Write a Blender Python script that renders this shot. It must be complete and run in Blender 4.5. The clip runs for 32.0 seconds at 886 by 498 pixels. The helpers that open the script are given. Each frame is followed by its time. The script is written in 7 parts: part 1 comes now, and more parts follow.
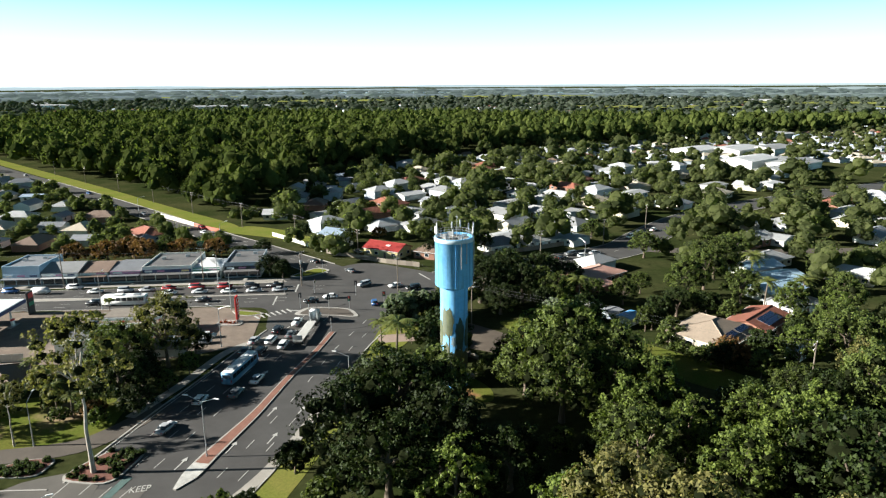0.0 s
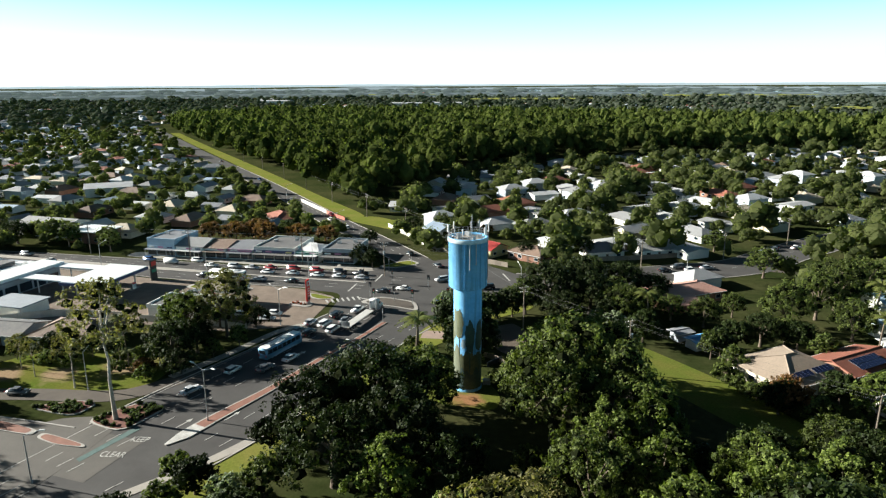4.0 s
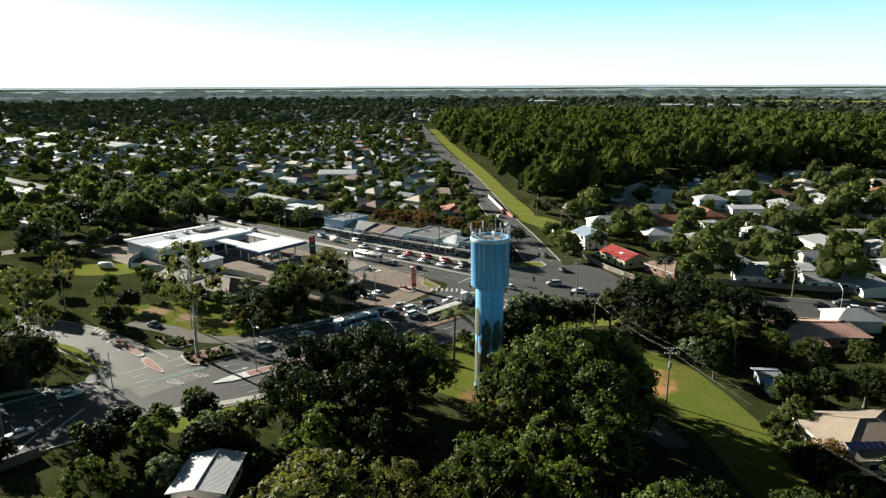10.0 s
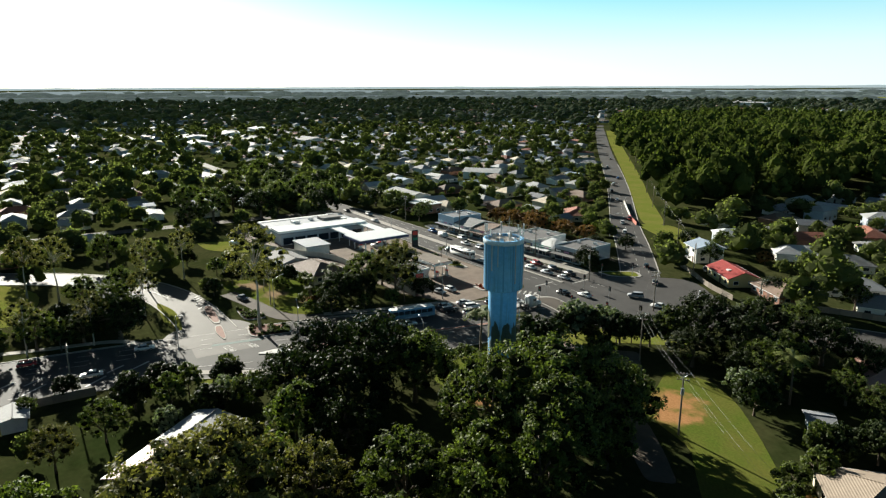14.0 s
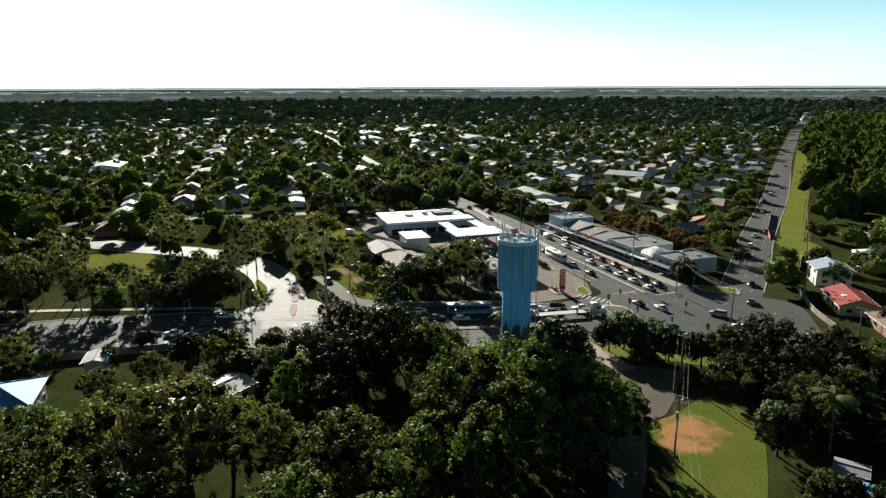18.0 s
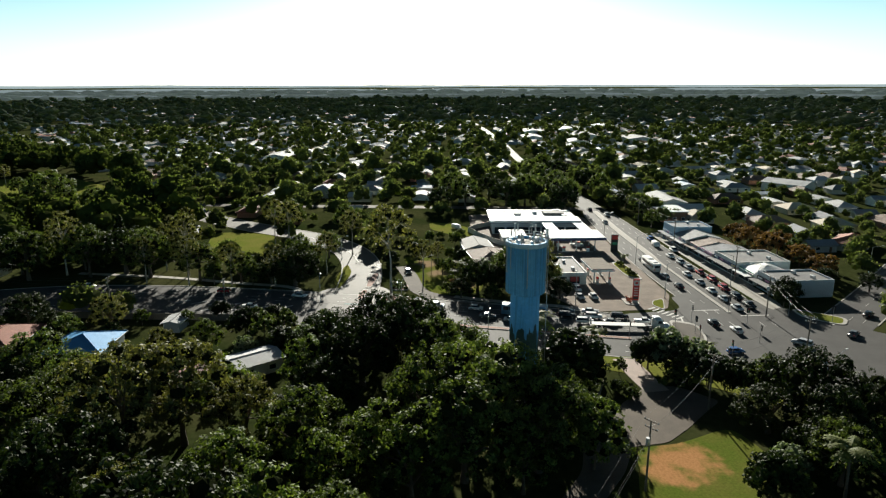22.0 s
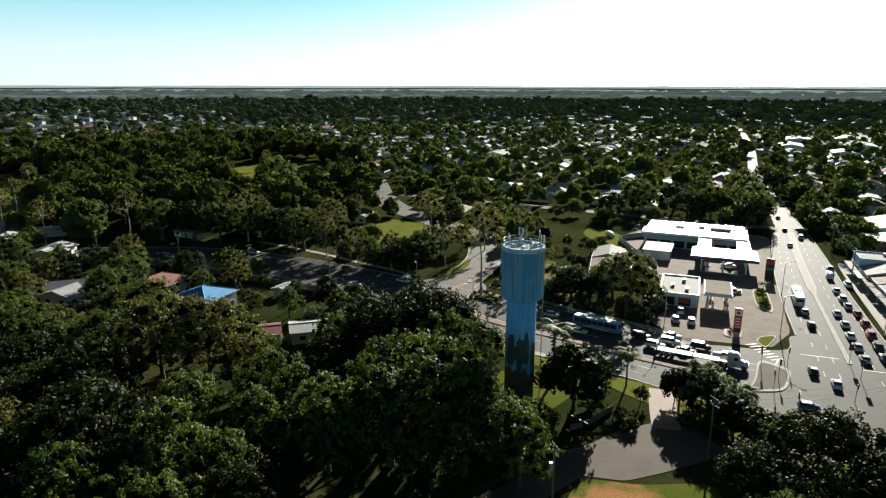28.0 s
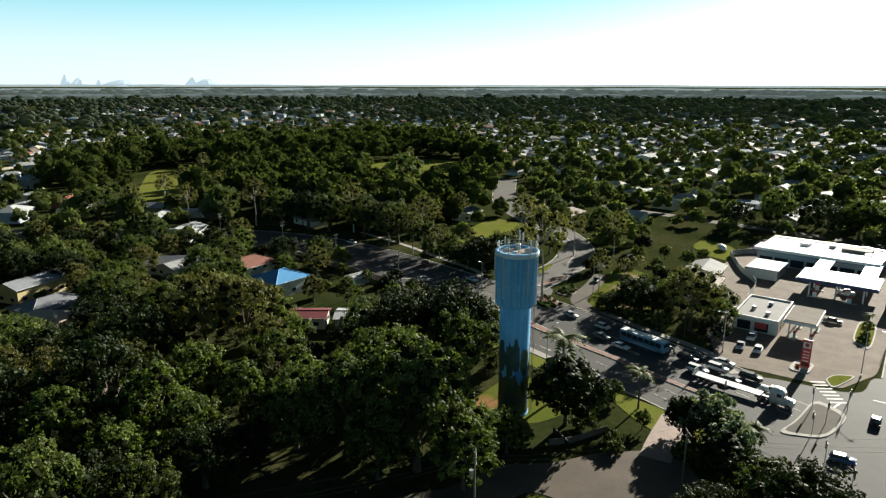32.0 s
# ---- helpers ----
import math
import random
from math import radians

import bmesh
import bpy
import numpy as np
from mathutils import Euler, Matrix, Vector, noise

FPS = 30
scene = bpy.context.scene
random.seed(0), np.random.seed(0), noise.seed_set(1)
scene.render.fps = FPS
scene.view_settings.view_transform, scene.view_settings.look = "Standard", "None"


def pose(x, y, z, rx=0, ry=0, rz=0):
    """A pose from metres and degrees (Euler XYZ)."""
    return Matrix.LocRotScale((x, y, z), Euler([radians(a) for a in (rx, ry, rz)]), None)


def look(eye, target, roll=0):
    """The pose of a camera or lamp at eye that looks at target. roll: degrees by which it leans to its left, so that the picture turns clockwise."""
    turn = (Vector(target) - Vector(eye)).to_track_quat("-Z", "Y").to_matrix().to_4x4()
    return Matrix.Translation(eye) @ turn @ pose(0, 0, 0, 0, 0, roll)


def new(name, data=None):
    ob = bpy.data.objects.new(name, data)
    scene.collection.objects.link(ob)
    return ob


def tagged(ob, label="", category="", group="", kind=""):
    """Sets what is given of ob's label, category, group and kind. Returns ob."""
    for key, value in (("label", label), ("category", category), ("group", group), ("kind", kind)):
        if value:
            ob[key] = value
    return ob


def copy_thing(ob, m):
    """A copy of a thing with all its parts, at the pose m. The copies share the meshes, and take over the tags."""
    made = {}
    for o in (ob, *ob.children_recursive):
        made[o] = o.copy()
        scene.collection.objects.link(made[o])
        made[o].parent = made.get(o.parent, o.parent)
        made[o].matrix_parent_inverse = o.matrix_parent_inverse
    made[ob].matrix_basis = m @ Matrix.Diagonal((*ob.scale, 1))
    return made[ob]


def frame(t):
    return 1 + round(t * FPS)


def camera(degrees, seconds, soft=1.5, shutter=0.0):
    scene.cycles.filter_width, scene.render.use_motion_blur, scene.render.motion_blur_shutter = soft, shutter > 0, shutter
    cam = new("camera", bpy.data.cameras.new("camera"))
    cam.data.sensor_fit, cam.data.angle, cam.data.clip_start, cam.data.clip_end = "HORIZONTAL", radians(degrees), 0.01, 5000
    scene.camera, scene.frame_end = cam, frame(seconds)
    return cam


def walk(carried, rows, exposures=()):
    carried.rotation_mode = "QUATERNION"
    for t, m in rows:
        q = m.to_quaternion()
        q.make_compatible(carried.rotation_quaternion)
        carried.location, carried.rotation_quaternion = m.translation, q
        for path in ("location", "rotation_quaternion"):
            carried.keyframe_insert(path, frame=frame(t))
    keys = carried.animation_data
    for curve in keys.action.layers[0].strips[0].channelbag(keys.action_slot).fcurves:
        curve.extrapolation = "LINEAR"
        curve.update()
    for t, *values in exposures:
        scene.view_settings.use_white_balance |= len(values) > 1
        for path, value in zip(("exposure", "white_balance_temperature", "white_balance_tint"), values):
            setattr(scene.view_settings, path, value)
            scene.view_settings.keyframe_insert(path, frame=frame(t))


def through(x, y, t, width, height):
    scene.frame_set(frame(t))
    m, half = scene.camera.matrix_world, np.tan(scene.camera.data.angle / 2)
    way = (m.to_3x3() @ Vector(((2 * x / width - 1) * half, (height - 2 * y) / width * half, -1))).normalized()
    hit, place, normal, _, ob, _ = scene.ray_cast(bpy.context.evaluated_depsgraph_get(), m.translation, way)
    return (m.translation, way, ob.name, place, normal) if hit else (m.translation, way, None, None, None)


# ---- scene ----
cam = camera(68.48, 32.0, 1.25)
PATH = [
    (0, (-2.912, -128.448, 62.181), (-2.390, -31.500, 37.668), -0.31),
    (6, (47.942, -116.960, 61.589), (6.754, -29.222, 36.983), -0.30),
    (9, (69.270, -106.812, 61.689), (11.077, -29.253, 37.233), -0.26),
    (13, (94.403, -82.720, 61.410), (15.957, -25.663, 37.106), -0.19),
    (19, (117.938, -38.600, 61.153), (22.743, -19.957, 36.857), -0.20),
    (23, (121.577, -4.798, 61.291), (25.045, -13.749, 36.769), -0.08),
    (28, (113.185, 36.881, 61.273), (25.499, -4.559, 36.901), 0.10),
    (32, (95.563, 65.906, 61.698), (22.752, 1.904, 37.156), 0.08),
]
walk(cam, [(t, look(eye, target, roll)) for t, eye, target, roll in PATH], [(0, 1.75, 6150, 7), (6, 1.6, 6250, 6), (13, 1.36, 6400, 5), (19, 1.14, 6400, 5), (25, 1.08, 6400, 5), (32, 1.28, 6450, 5)])

# ---- world, sun ----
SUN_AZ = radians(181.5)     # the sun stands on the -x side
SUN_EL = radians(20.0)
world = bpy.data.worlds.new("sky")
scene.world = world
world.use_nodes = True
wn = world.node_tree
sky = wn.nodes.new("ShaderNodeTexSky")
sky.sky_type = "NISHITA"
sky.sun_disc = False
sky.sun_elevation = SUN_EL
sky.sun_rotation = math.pi / 2 - SUN_AZ
sky.altitude = 60.0
sky.air_density = 0.45
sky.dust_density = 1.0
sky.ozone_density = 1.0
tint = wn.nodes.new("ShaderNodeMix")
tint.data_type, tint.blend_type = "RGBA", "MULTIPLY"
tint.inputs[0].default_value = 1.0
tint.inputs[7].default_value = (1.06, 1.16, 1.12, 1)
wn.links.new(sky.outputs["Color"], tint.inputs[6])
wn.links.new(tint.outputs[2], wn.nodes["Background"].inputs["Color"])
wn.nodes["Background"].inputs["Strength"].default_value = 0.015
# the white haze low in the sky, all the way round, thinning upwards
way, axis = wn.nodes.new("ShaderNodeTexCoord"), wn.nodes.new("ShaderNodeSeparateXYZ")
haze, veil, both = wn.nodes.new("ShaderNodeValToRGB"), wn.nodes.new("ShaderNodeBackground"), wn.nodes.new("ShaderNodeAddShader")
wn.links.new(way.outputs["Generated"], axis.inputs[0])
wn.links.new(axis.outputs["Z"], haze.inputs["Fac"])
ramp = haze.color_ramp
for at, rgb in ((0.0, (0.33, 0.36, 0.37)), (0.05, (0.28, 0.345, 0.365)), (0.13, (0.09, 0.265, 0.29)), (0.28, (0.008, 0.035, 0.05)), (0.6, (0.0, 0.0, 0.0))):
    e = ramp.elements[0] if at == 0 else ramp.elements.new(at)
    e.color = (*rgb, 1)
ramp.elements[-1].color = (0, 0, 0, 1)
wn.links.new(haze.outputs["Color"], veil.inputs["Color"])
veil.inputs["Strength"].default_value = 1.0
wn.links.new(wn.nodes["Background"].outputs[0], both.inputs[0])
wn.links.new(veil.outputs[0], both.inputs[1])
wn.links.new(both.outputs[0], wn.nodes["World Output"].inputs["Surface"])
sun = new("sun", bpy.data.lights.new("sun", "SUN"))
sun.data.energy = 5.0
sun.data.angle = radians(0.55)
sun.data.color = (1.0, 0.93, 0.82)
S = Vector((math.cos(SUN_AZ) * math.cos(SUN_EL), math.sin(SUN_AZ) * math.cos(SUN_EL), math.sin(SUN_EL)))
sun.matrix_world = look(S * 500, (0, 0, 0))

# ---- materials ----
def nodes_of(name):
    m = bpy.data.materials.new(name)
    m.use_nodes = True
    return m, m.node_tree, m.node_tree.nodes["Principled BSDF"]


def paint(name, rgb, rough=0.6, var=0.18, fine=3.0, coarse=0.25, bump=0.15, metal=0.0, piece=0.0, second=None, thing=0.0, spec=0.5):
    """A surface of one colour with stains at two scales; second: a colour that the coarse stains turn to; piece, thing: how far pieces or things differ."""
    m, nt, b = nodes_of(name)
    tc = nt.nodes.new("ShaderNodeTexCoord")
    n1, n2 = nt.nodes.new("ShaderNodeTexNoise"), nt.nodes.new("ShaderNodeTexNoise")
    for n, s in ((n1, fine), (n2, coarse)):
        n.inputs["Scale"].default_value = s
        n.inputs["Detail"].default_value = 6.0
        n.inputs["Roughness"].default_value = 0.65
        nt.links.new(tc.outputs["Object"], n.inputs["Vector"])
    ramp = nt.nodes.new("ShaderNodeMapRange")
    ramp.inputs["From Min"].default_value, ramp.inputs["From Max"].default_value = 0.35, 0.65
    nt.links.new(n2.outputs["Fac"], ramp.inputs["Value"])
    mix = nt.nodes.new("ShaderNodeMix")
    mix.data_type = "RGBA"
    mix.inputs[6].default_value = (*rgb, 1)
    mix.inputs[7].default_value = (*(second or [c * (1 - var) for c in rgb]), 1)
    nt.links.new(ramp.outputs["Result"], mix.inputs[0])
    hsv = nt.nodes.new("ShaderNodeHueSaturation")
    val = nt.nodes.new("ShaderNodeMapRange")
    val.inputs["To Min"].default_value, val.inputs["To Max"].default_value = 1 - var * 1.6, 1 + var * 1.6
    nt.links.new(n1.outputs["Fac"], val.inputs["Value"])
    last = val.outputs["Result"]
    for amount, node, socket in ((piece, "ShaderNodeNewGeometry", "Random Per Island"), (thing, "ShaderNodeObjectInfo", "Random")):
        if amount:
            r, k, mu = nt.nodes.new(node), nt.nodes.new("ShaderNodeMapRange"), nt.nodes.new("ShaderNodeMath")
            k.inputs["To Min"].default_value, k.inputs["To Max"].default_value = 1 - amount, 1 + amount
            mu.operation = "MULTIPLY"
            nt.links.new(r.outputs[socket], k.inputs["Value"])
            nt.links.new(k.outputs["Result"], mu.inputs[0])
            nt.links.new(last, mu.inputs[1])
            last = mu.outputs[0]
    nt.links.new(last, hsv.inputs["Value"])
    nt.links.new(mix.outputs[2], hsv.inputs["Color"])
    nt.links.new(hsv.outputs["Color"], b.inputs["Base Color"])
    b.inputs["Roughness"].default_value, b.inputs["Metallic"].default_value = rough, metal
    b.inputs["Specular IOR Level"].default_value = spec
    if bump:
        bp = nt.nodes.new("ShaderNodeBump")
        bp.inputs["Strength"].default_value = bump
        bp.inputs["Distance"].default_value = 0.05
        nt.links.new(n1.outputs["Fac"], bp.inputs["Height"])
        nt.links.new(bp.outputs["Normal"], b.inputs["Normal"])
    return m


def ribbed(m, pitch, depth, axis="X"):
    """Adds ribs of corrugated sheet to a material made by paint()."""
    nt = m.node_tree
    tc = nt.nodes.new("ShaderNodeTexCoord")
    w = nt.nodes.new("ShaderNodeTexWave")
    w.bands_direction = axis
    w.inputs["Scale"].default_value = 0.31 / pitch
    nt.links.new(tc.outputs["Object"], w.inputs["Vector"])
    bp = nt.nodes.new("ShaderNodeBump")
    bp.inputs["Strength"].default_value, bp.inputs["Distance"].default_value = 0.6, depth
    nt.links.new(w.outputs["Color"], bp.inputs["Height"])
    nt.links.new(bp.outputs["Normal"], nt.nodes["Principled BSDF"].inputs["Normal"])
    return m


def foliage(name, rgb, other, through=0.30, scale=0.7, spec=0.14):
    """Leaves: a green that differs from clump to clump and tree to tree, and lets some light through."""
    m, nt, b = nodes_of(name)
    tc, n1 = nt.nodes.new("ShaderNodeTexCoord"), nt.nodes.new("ShaderNodeTexNoise")
    n1.inputs["Scale"].default_value, n1.inputs["Detail"].default_value = scale, 5.0
    nt.links.new(tc.outputs["Object"], n1.inputs["Vector"])
    geo, info = nt.nodes.new("ShaderNodeNewGeometry"), nt.nodes.new("ShaderNodeObjectInfo")
    add = nt.nodes.new("ShaderNodeMath")
    add.operation = "MULTIPLY_ADD"
    nt.links.new(geo.outputs["Random Per Island"], add.inputs[0])
    add.inputs[1].default_value = 0.85
    sub = nt.nodes.new("ShaderNodeMath")
    sub.operation = "SUBTRACT"
    nt.links.new(n1.outputs["Fac"], sub.inputs[0])
    sub.inputs[1].default_value = 0.42
    nt.links.new(sub.outputs[0], add.inputs[2])
    mix = nt.nodes.new("ShaderNodeMix")
    mix.data_type = "RGBA"
    mix.inputs[6].default_value, mix.inputs[7].default_value = (*rgb, 1), (*other, 1)
    nt.links.new(add.outputs[0], mix.inputs[0])
    hsv, k = nt.nodes.new("ShaderNodeHueSaturation"), nt.nodes.new("ShaderNodeMapRange")
    k.inputs["To Min"].default_value, k.inputs["To Max"].default_value = 0.75, 1.25
    nt.links.new(info.outputs["Random"], k.inputs["Value"])
    nt.links.new(k.outputs["Result"], hsv.inputs["Value"])
    nt.links.new(mix.outputs[2], hsv.inputs["Color"])
    nt.links.new(hsv.outputs["Color"], b.inputs["Base Color"])
    b.inputs["Roughness"].default_value = 0.6
    b.inputs["Specular IOR Level"].default_value = spec
    tr, ms = nt.nodes.new("ShaderNodeBsdfTranslucent"), nt.nodes.new("ShaderNodeMixShader")
    gl = nt.nodes.new("ShaderNodeMix")
    gl.data_type, gl.blend_type = "RGBA", "MULTIPLY"
    gl.inputs[0].default_value = 1.0
    gl.inputs[7].default_value = (1.35, 1.5, 0.7, 1)
    nt.links.new(hsv.outputs["Color"], gl.inputs[6])
    nt.links.new(gl.outputs[2], tr.inputs["Color"])
    ms.inputs[0].default_value = through
    nt.links.new(b.outputs[0], ms.inputs[1])
    nt.links.new(tr.outputs[0], ms.inputs[2])
    nt.links.new(ms.outputs[0], nt.nodes["Material Output"].inputs["Surface"])
    return m


def glazing(name, rgb=(0.02, 0.03, 0.04)):
    m, nt, b = nodes_of(name)
    b.inputs["Base Color"].default_value = (*rgb, 1)
    b.inputs["Roughness"].default_value = 0.06
    b.inputs["Specular IOR Level"].default_value = 0.8
    return m


ASPHALT = paint("asphalt", (0.064, 0.061, 0.059), 0.75, 0.16, 9.0, 0.12, 0.25, second=(0.083, 0.080, 0.077), spec=0.12)
ASPHALT_OLD = paint("old_asphalt", (0.115, 0.098, 0.082), 0.85, 0.15, 8.0, 0.15, 0.25, second=(0.085, 0.074, 0.064), spec=0.12)
SUNWORN = paint("sun_bleached_asphalt", (0.125, 0.115, 0.103), 0.72, 0.15, 8.0, 0.15, 0.25, second=(0.10, 0.093, 0.084), spec=0.16)
CONCRETE = paint("concrete", (0.32, 0.295, 0.26), 0.85, 0.14, 4.0, 0.3, 0.2, thing=0.1)
KERB = paint("kerb_concrete", (0.36, 0.34, 0.31), 0.85, 0.15, 3.0, 0.5, 0.2)
TEAL = paint("teal_lane_paint", (0.075, 0.13, 0.12), 0.8, 0.3, 4.0, 0.6, 0.1)
LINE = paint("road_paint", (0.50, 0.49, 0.46), 0.7, 0.35, 5.0, 0.8, 0.1)
BRICKPAVE = paint("red_paving", (0.235, 0.105, 0.072), 0.85, 0.25, 6.0, 0.6, 0.2)
GRASS = paint("mown_grass", (0.125, 0.155, 0.028), 0.9, 0.3, 2.2, 0.09, 0.5, second=(0.17, 0.165, 0.045), spec=0.0)
DRYGRASS = paint("dry_grass", (0.24, 0.24, 0.07), 0.9, 0.25, 0.8, 0.05, 0.5, second=(0.17, 0.20, 0.05), spec=0.0)
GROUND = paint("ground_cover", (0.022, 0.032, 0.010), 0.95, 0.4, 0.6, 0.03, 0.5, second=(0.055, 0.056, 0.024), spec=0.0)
BARK = paint("brown_bark", (0.12, 0.09, 0.065), 0.9, 0.3, 6.0, 1.0, 0.5, thing=0.15)
PALEBARK = paint("pale_gum_bark", (0.42, 0.37, 0.31), 0.85, 0.25, 4.0, 0.6, 0.3, thing=0.15)
LEAF_DARK = foliage("dark_leaves", (0.006, 0.011, 0.003), (0.034, 0.050, 0.011), 0.14, 0.7, 0.12)
LEAF_MID = foliage("green_leaves", (0.017, 0.030, 0.008), (0.128, 0.156, 0.038))
LEAF_BRIGHT = foliage("bright_leaves", (0.024, 0.040, 0.009), (0.155, 0.195, 0.042))
LEAF_GUM = foliage("gum_leaves", (0.038, 0.042, 0.015), (0.205, 0.185, 0.062))
LEAF_RUST = foliage("rusty_leaves", (0.10, 0.05, 0.02), (0.17, 0.09, 0.03))
LEAF_SILVER = foliage("silver_leaves", (0.10, 0.13, 0.08), (0.18, 0.21, 0.13))
LEAF_PALM = foliage("palm_leaves", (0.07, 0.09, 0.02), (0.13, 0.14, 0.04))
LEAF_WOOD = foliage("forest_leaves", (0.016, 0.026, 0.008), (0.088, 0.106, 0.029), 0.40, 0.12, 0.0)
LEAF_PARK = foliage("park_leaves", (0.022, 0.034, 0.012), (0.092, 0.108, 0.032), 0.50, 0.12, 0.0)
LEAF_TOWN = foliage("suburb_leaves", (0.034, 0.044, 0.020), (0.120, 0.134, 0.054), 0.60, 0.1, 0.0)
# paler and greyer than leaves are: distance haze put into the colour
LEAF_FAR = foliage("haze_paled_leaves", (0.085, 0.105, 0.080), (0.135, 0.155, 0.118), 0.60, 0.02, 0.0)
LEAF_HAZE = foliage("haze_tinted_glowing_leaves", (0.095, 0.120, 0.118), (0.125, 0.150, 0.146), 0.6, 0.02, 0.0)
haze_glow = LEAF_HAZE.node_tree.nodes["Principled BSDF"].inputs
haze_glow["Emission Color"].default_value = (0.42, 0.50, 0.52, 1)   # haze before the farthest treetops, painted as blue-grey tint and glow
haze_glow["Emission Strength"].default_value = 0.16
# inner twigs, near black: the crown's inner shade is put into the colour
TWIG_SHADE = paint("inner_twig_shade", (0.013, 0.016, 0.007), 0.95, 0.3, 3.0, 0.4, 0.3, spec=0.0)
GLASS = glazing("dark_glass")
TYRE = paint("tyre_rubber", (0.02, 0.02, 0.02), 0.8, 0.2, 20, 3, 0.1)
STEEL = paint("galvanised_steel", (0.45, 0.46, 0.47), 0.45, 0.12, 5, 0.5, 0.05, metal=0.7)
POLEWOOD = paint("weathered_pole_wood", (0.20, 0.165, 0.13), 0.9, 0.3, 5, 0.6, 0.4, thing=0.2)
WHITE = paint("white_paint", (0.78, 0.77, 0.75), 0.5, 0.07, 3, 0.3, 0.05)
BLACK = paint("black_paint", (0.025, 0.025, 0.027), 0.5, 0.2, 5, 0.5, 0.05)
RED = paint("red_paint", (0.62, 0.04, 0.03), 0.45, 0.12, 4, 0.5, 0.05)
CABLE = paint("grey_cable", (0.11, 0.11, 0.11), 0.6, 0.1, 2, 0.3, 0.0)


FORECOURT = paint("stained_forecourt_concrete", (0.22, 0.175, 0.14), 0.85, 0.18, 3.0, 0.2, 0.15, second=(0.15, 0.122, 0.10), spec=0.1)
COURT = paint("brown_worn_asphalt", (0.125, 0.102, 0.08), 0.82, 0.2, 6.0, 0.12, 0.25, second=(0.085, 0.07, 0.056), spec=0.15)
PALEPAVE = paint("faded_pink_paving", (0.30, 0.22, 0.18), 0.8, 0.18, 5.0, 0.5, 0.15)


def worn(name, spots, rgb=(0.36, 0.19, 0.085)):
    """Mown grass with bare earth showing in uneven places: x, y, radius."""
    m = paint(name, (0.085, 0.118, 0.020), 0.9, 0.35, 2.2, 0.12, 0.5, second=(0.12, 0.122, 0.03), spec=0.0)
    nt = m.node_tree
    hsv = next(n for n in nt.nodes if n.type == "HUE_SAT")
    grass = hsv.inputs["Color"].links[0].from_socket
    tc, no = nt.nodes.new("ShaderNodeTexCoord"), nt.nodes.new("ShaderNodeTexNoise")
    no.inputs["Scale"].default_value, no.inputs["Detail"].default_value = 0.28, 8.0
    nt.links.new(tc.outputs["Object"], no.inputs["Vector"])
    for x, y, r in spots:
        d, k, a = nt.nodes.new("ShaderNodeVectorMath"), nt.nodes.new("ShaderNodeMapRange"), nt.nodes.new("ShaderNodeMath")
        d.operation = "DISTANCE"
        d.inputs[1].default_value = (x, y, 0)
        nt.links.new(tc.outputs["Object"], d.inputs[0])
        a.operation = "MULTIPLY_ADD"
        nt.links.new(no.outputs["Fac"], a.inputs[0])
        a.inputs[1].default_value = 2.2 * r
        nt.links.new(d.outputs["Value"], a.inputs[2])
        k.interpolation_type = "SMOOTHSTEP"
        k.inputs["From Min"].default_value, k.inputs["From Max"].default_value = 2.35 * r, 1.45 * r
        nt.links.new(a.outputs[0], k.inputs["Value"])
        mx = nt.nodes.new("ShaderNodeMix")
        mx.data_type = "RGBA"
        mx.inputs[7].default_value = (*rgb, 1)
        nt.links.new(grass, mx.inputs[6])
        nt.links.new(k.outputs["Result"], mx.inputs[0])
        grass = mx.outputs[2]
    nt.links.new(grass, hsv.inputs["Color"])
    return m


LAWN_WORN = worn("worn_lawn", ((23, 25, 6), (27, 21, 4)))
LAWN_TOWER = worn("worn_tower_grass", ((2, -6, 3.4), (-8, 12, 2)), (0.26, 0.14, 0.07))
LAWN_WEST = worn("worn_west_lawn", ((-76, -12, 6), (-88, -20, 4), (-100, -24, 5)), (0.26, 0.19, 0.12))


def streaked(m, amount=0.22):
    """Run-off streaks down a painted wall made by paint()."""
    nt = m.node_tree
    hsv = next(n for n in nt.nodes if n.type == "HUE_SAT")
    base = hsv.inputs["Color"].links[0].from_socket
    tc, sc, no = nt.nodes.new("ShaderNodeTexCoord"), nt.nodes.new("ShaderNodeMapping"), nt.nodes.new("ShaderNodeTexNoise")
    sc.inputs["Scale"].default_value = (2.2, 2.2, 0.09)
    no.inputs["Scale"].default_value, no.inputs["Detail"].default_value = 1.0, 6.0
    nt.links.new(tc.outputs["Object"], sc.inputs["Vector"])
    nt.links.new(sc.outputs["Vector"], no.inputs["Vector"])
    k = nt.nodes.new("ShaderNodeMapRange")
    k.inputs["From Min"].default_value, k.inputs["From Max"].default_value = 0.5, 0.72
    k.inputs["To Max"].default_value = amount
    nt.links.new(no.outputs["Fac"], k.inputs["Value"])
    mx = nt.nodes.new("ShaderNodeMix")
    mx.data_type = "RGBA"
    mx.inputs[7].default_value = (0.05, 0.09, 0.12, 1)
    nt.links.new(base, mx.inputs[6])
    nt.links.new(k.outputs["Result"], mx.inputs[0])
    nt.links.new(mx.outputs[2], hsv.inputs["Color"])
    return m

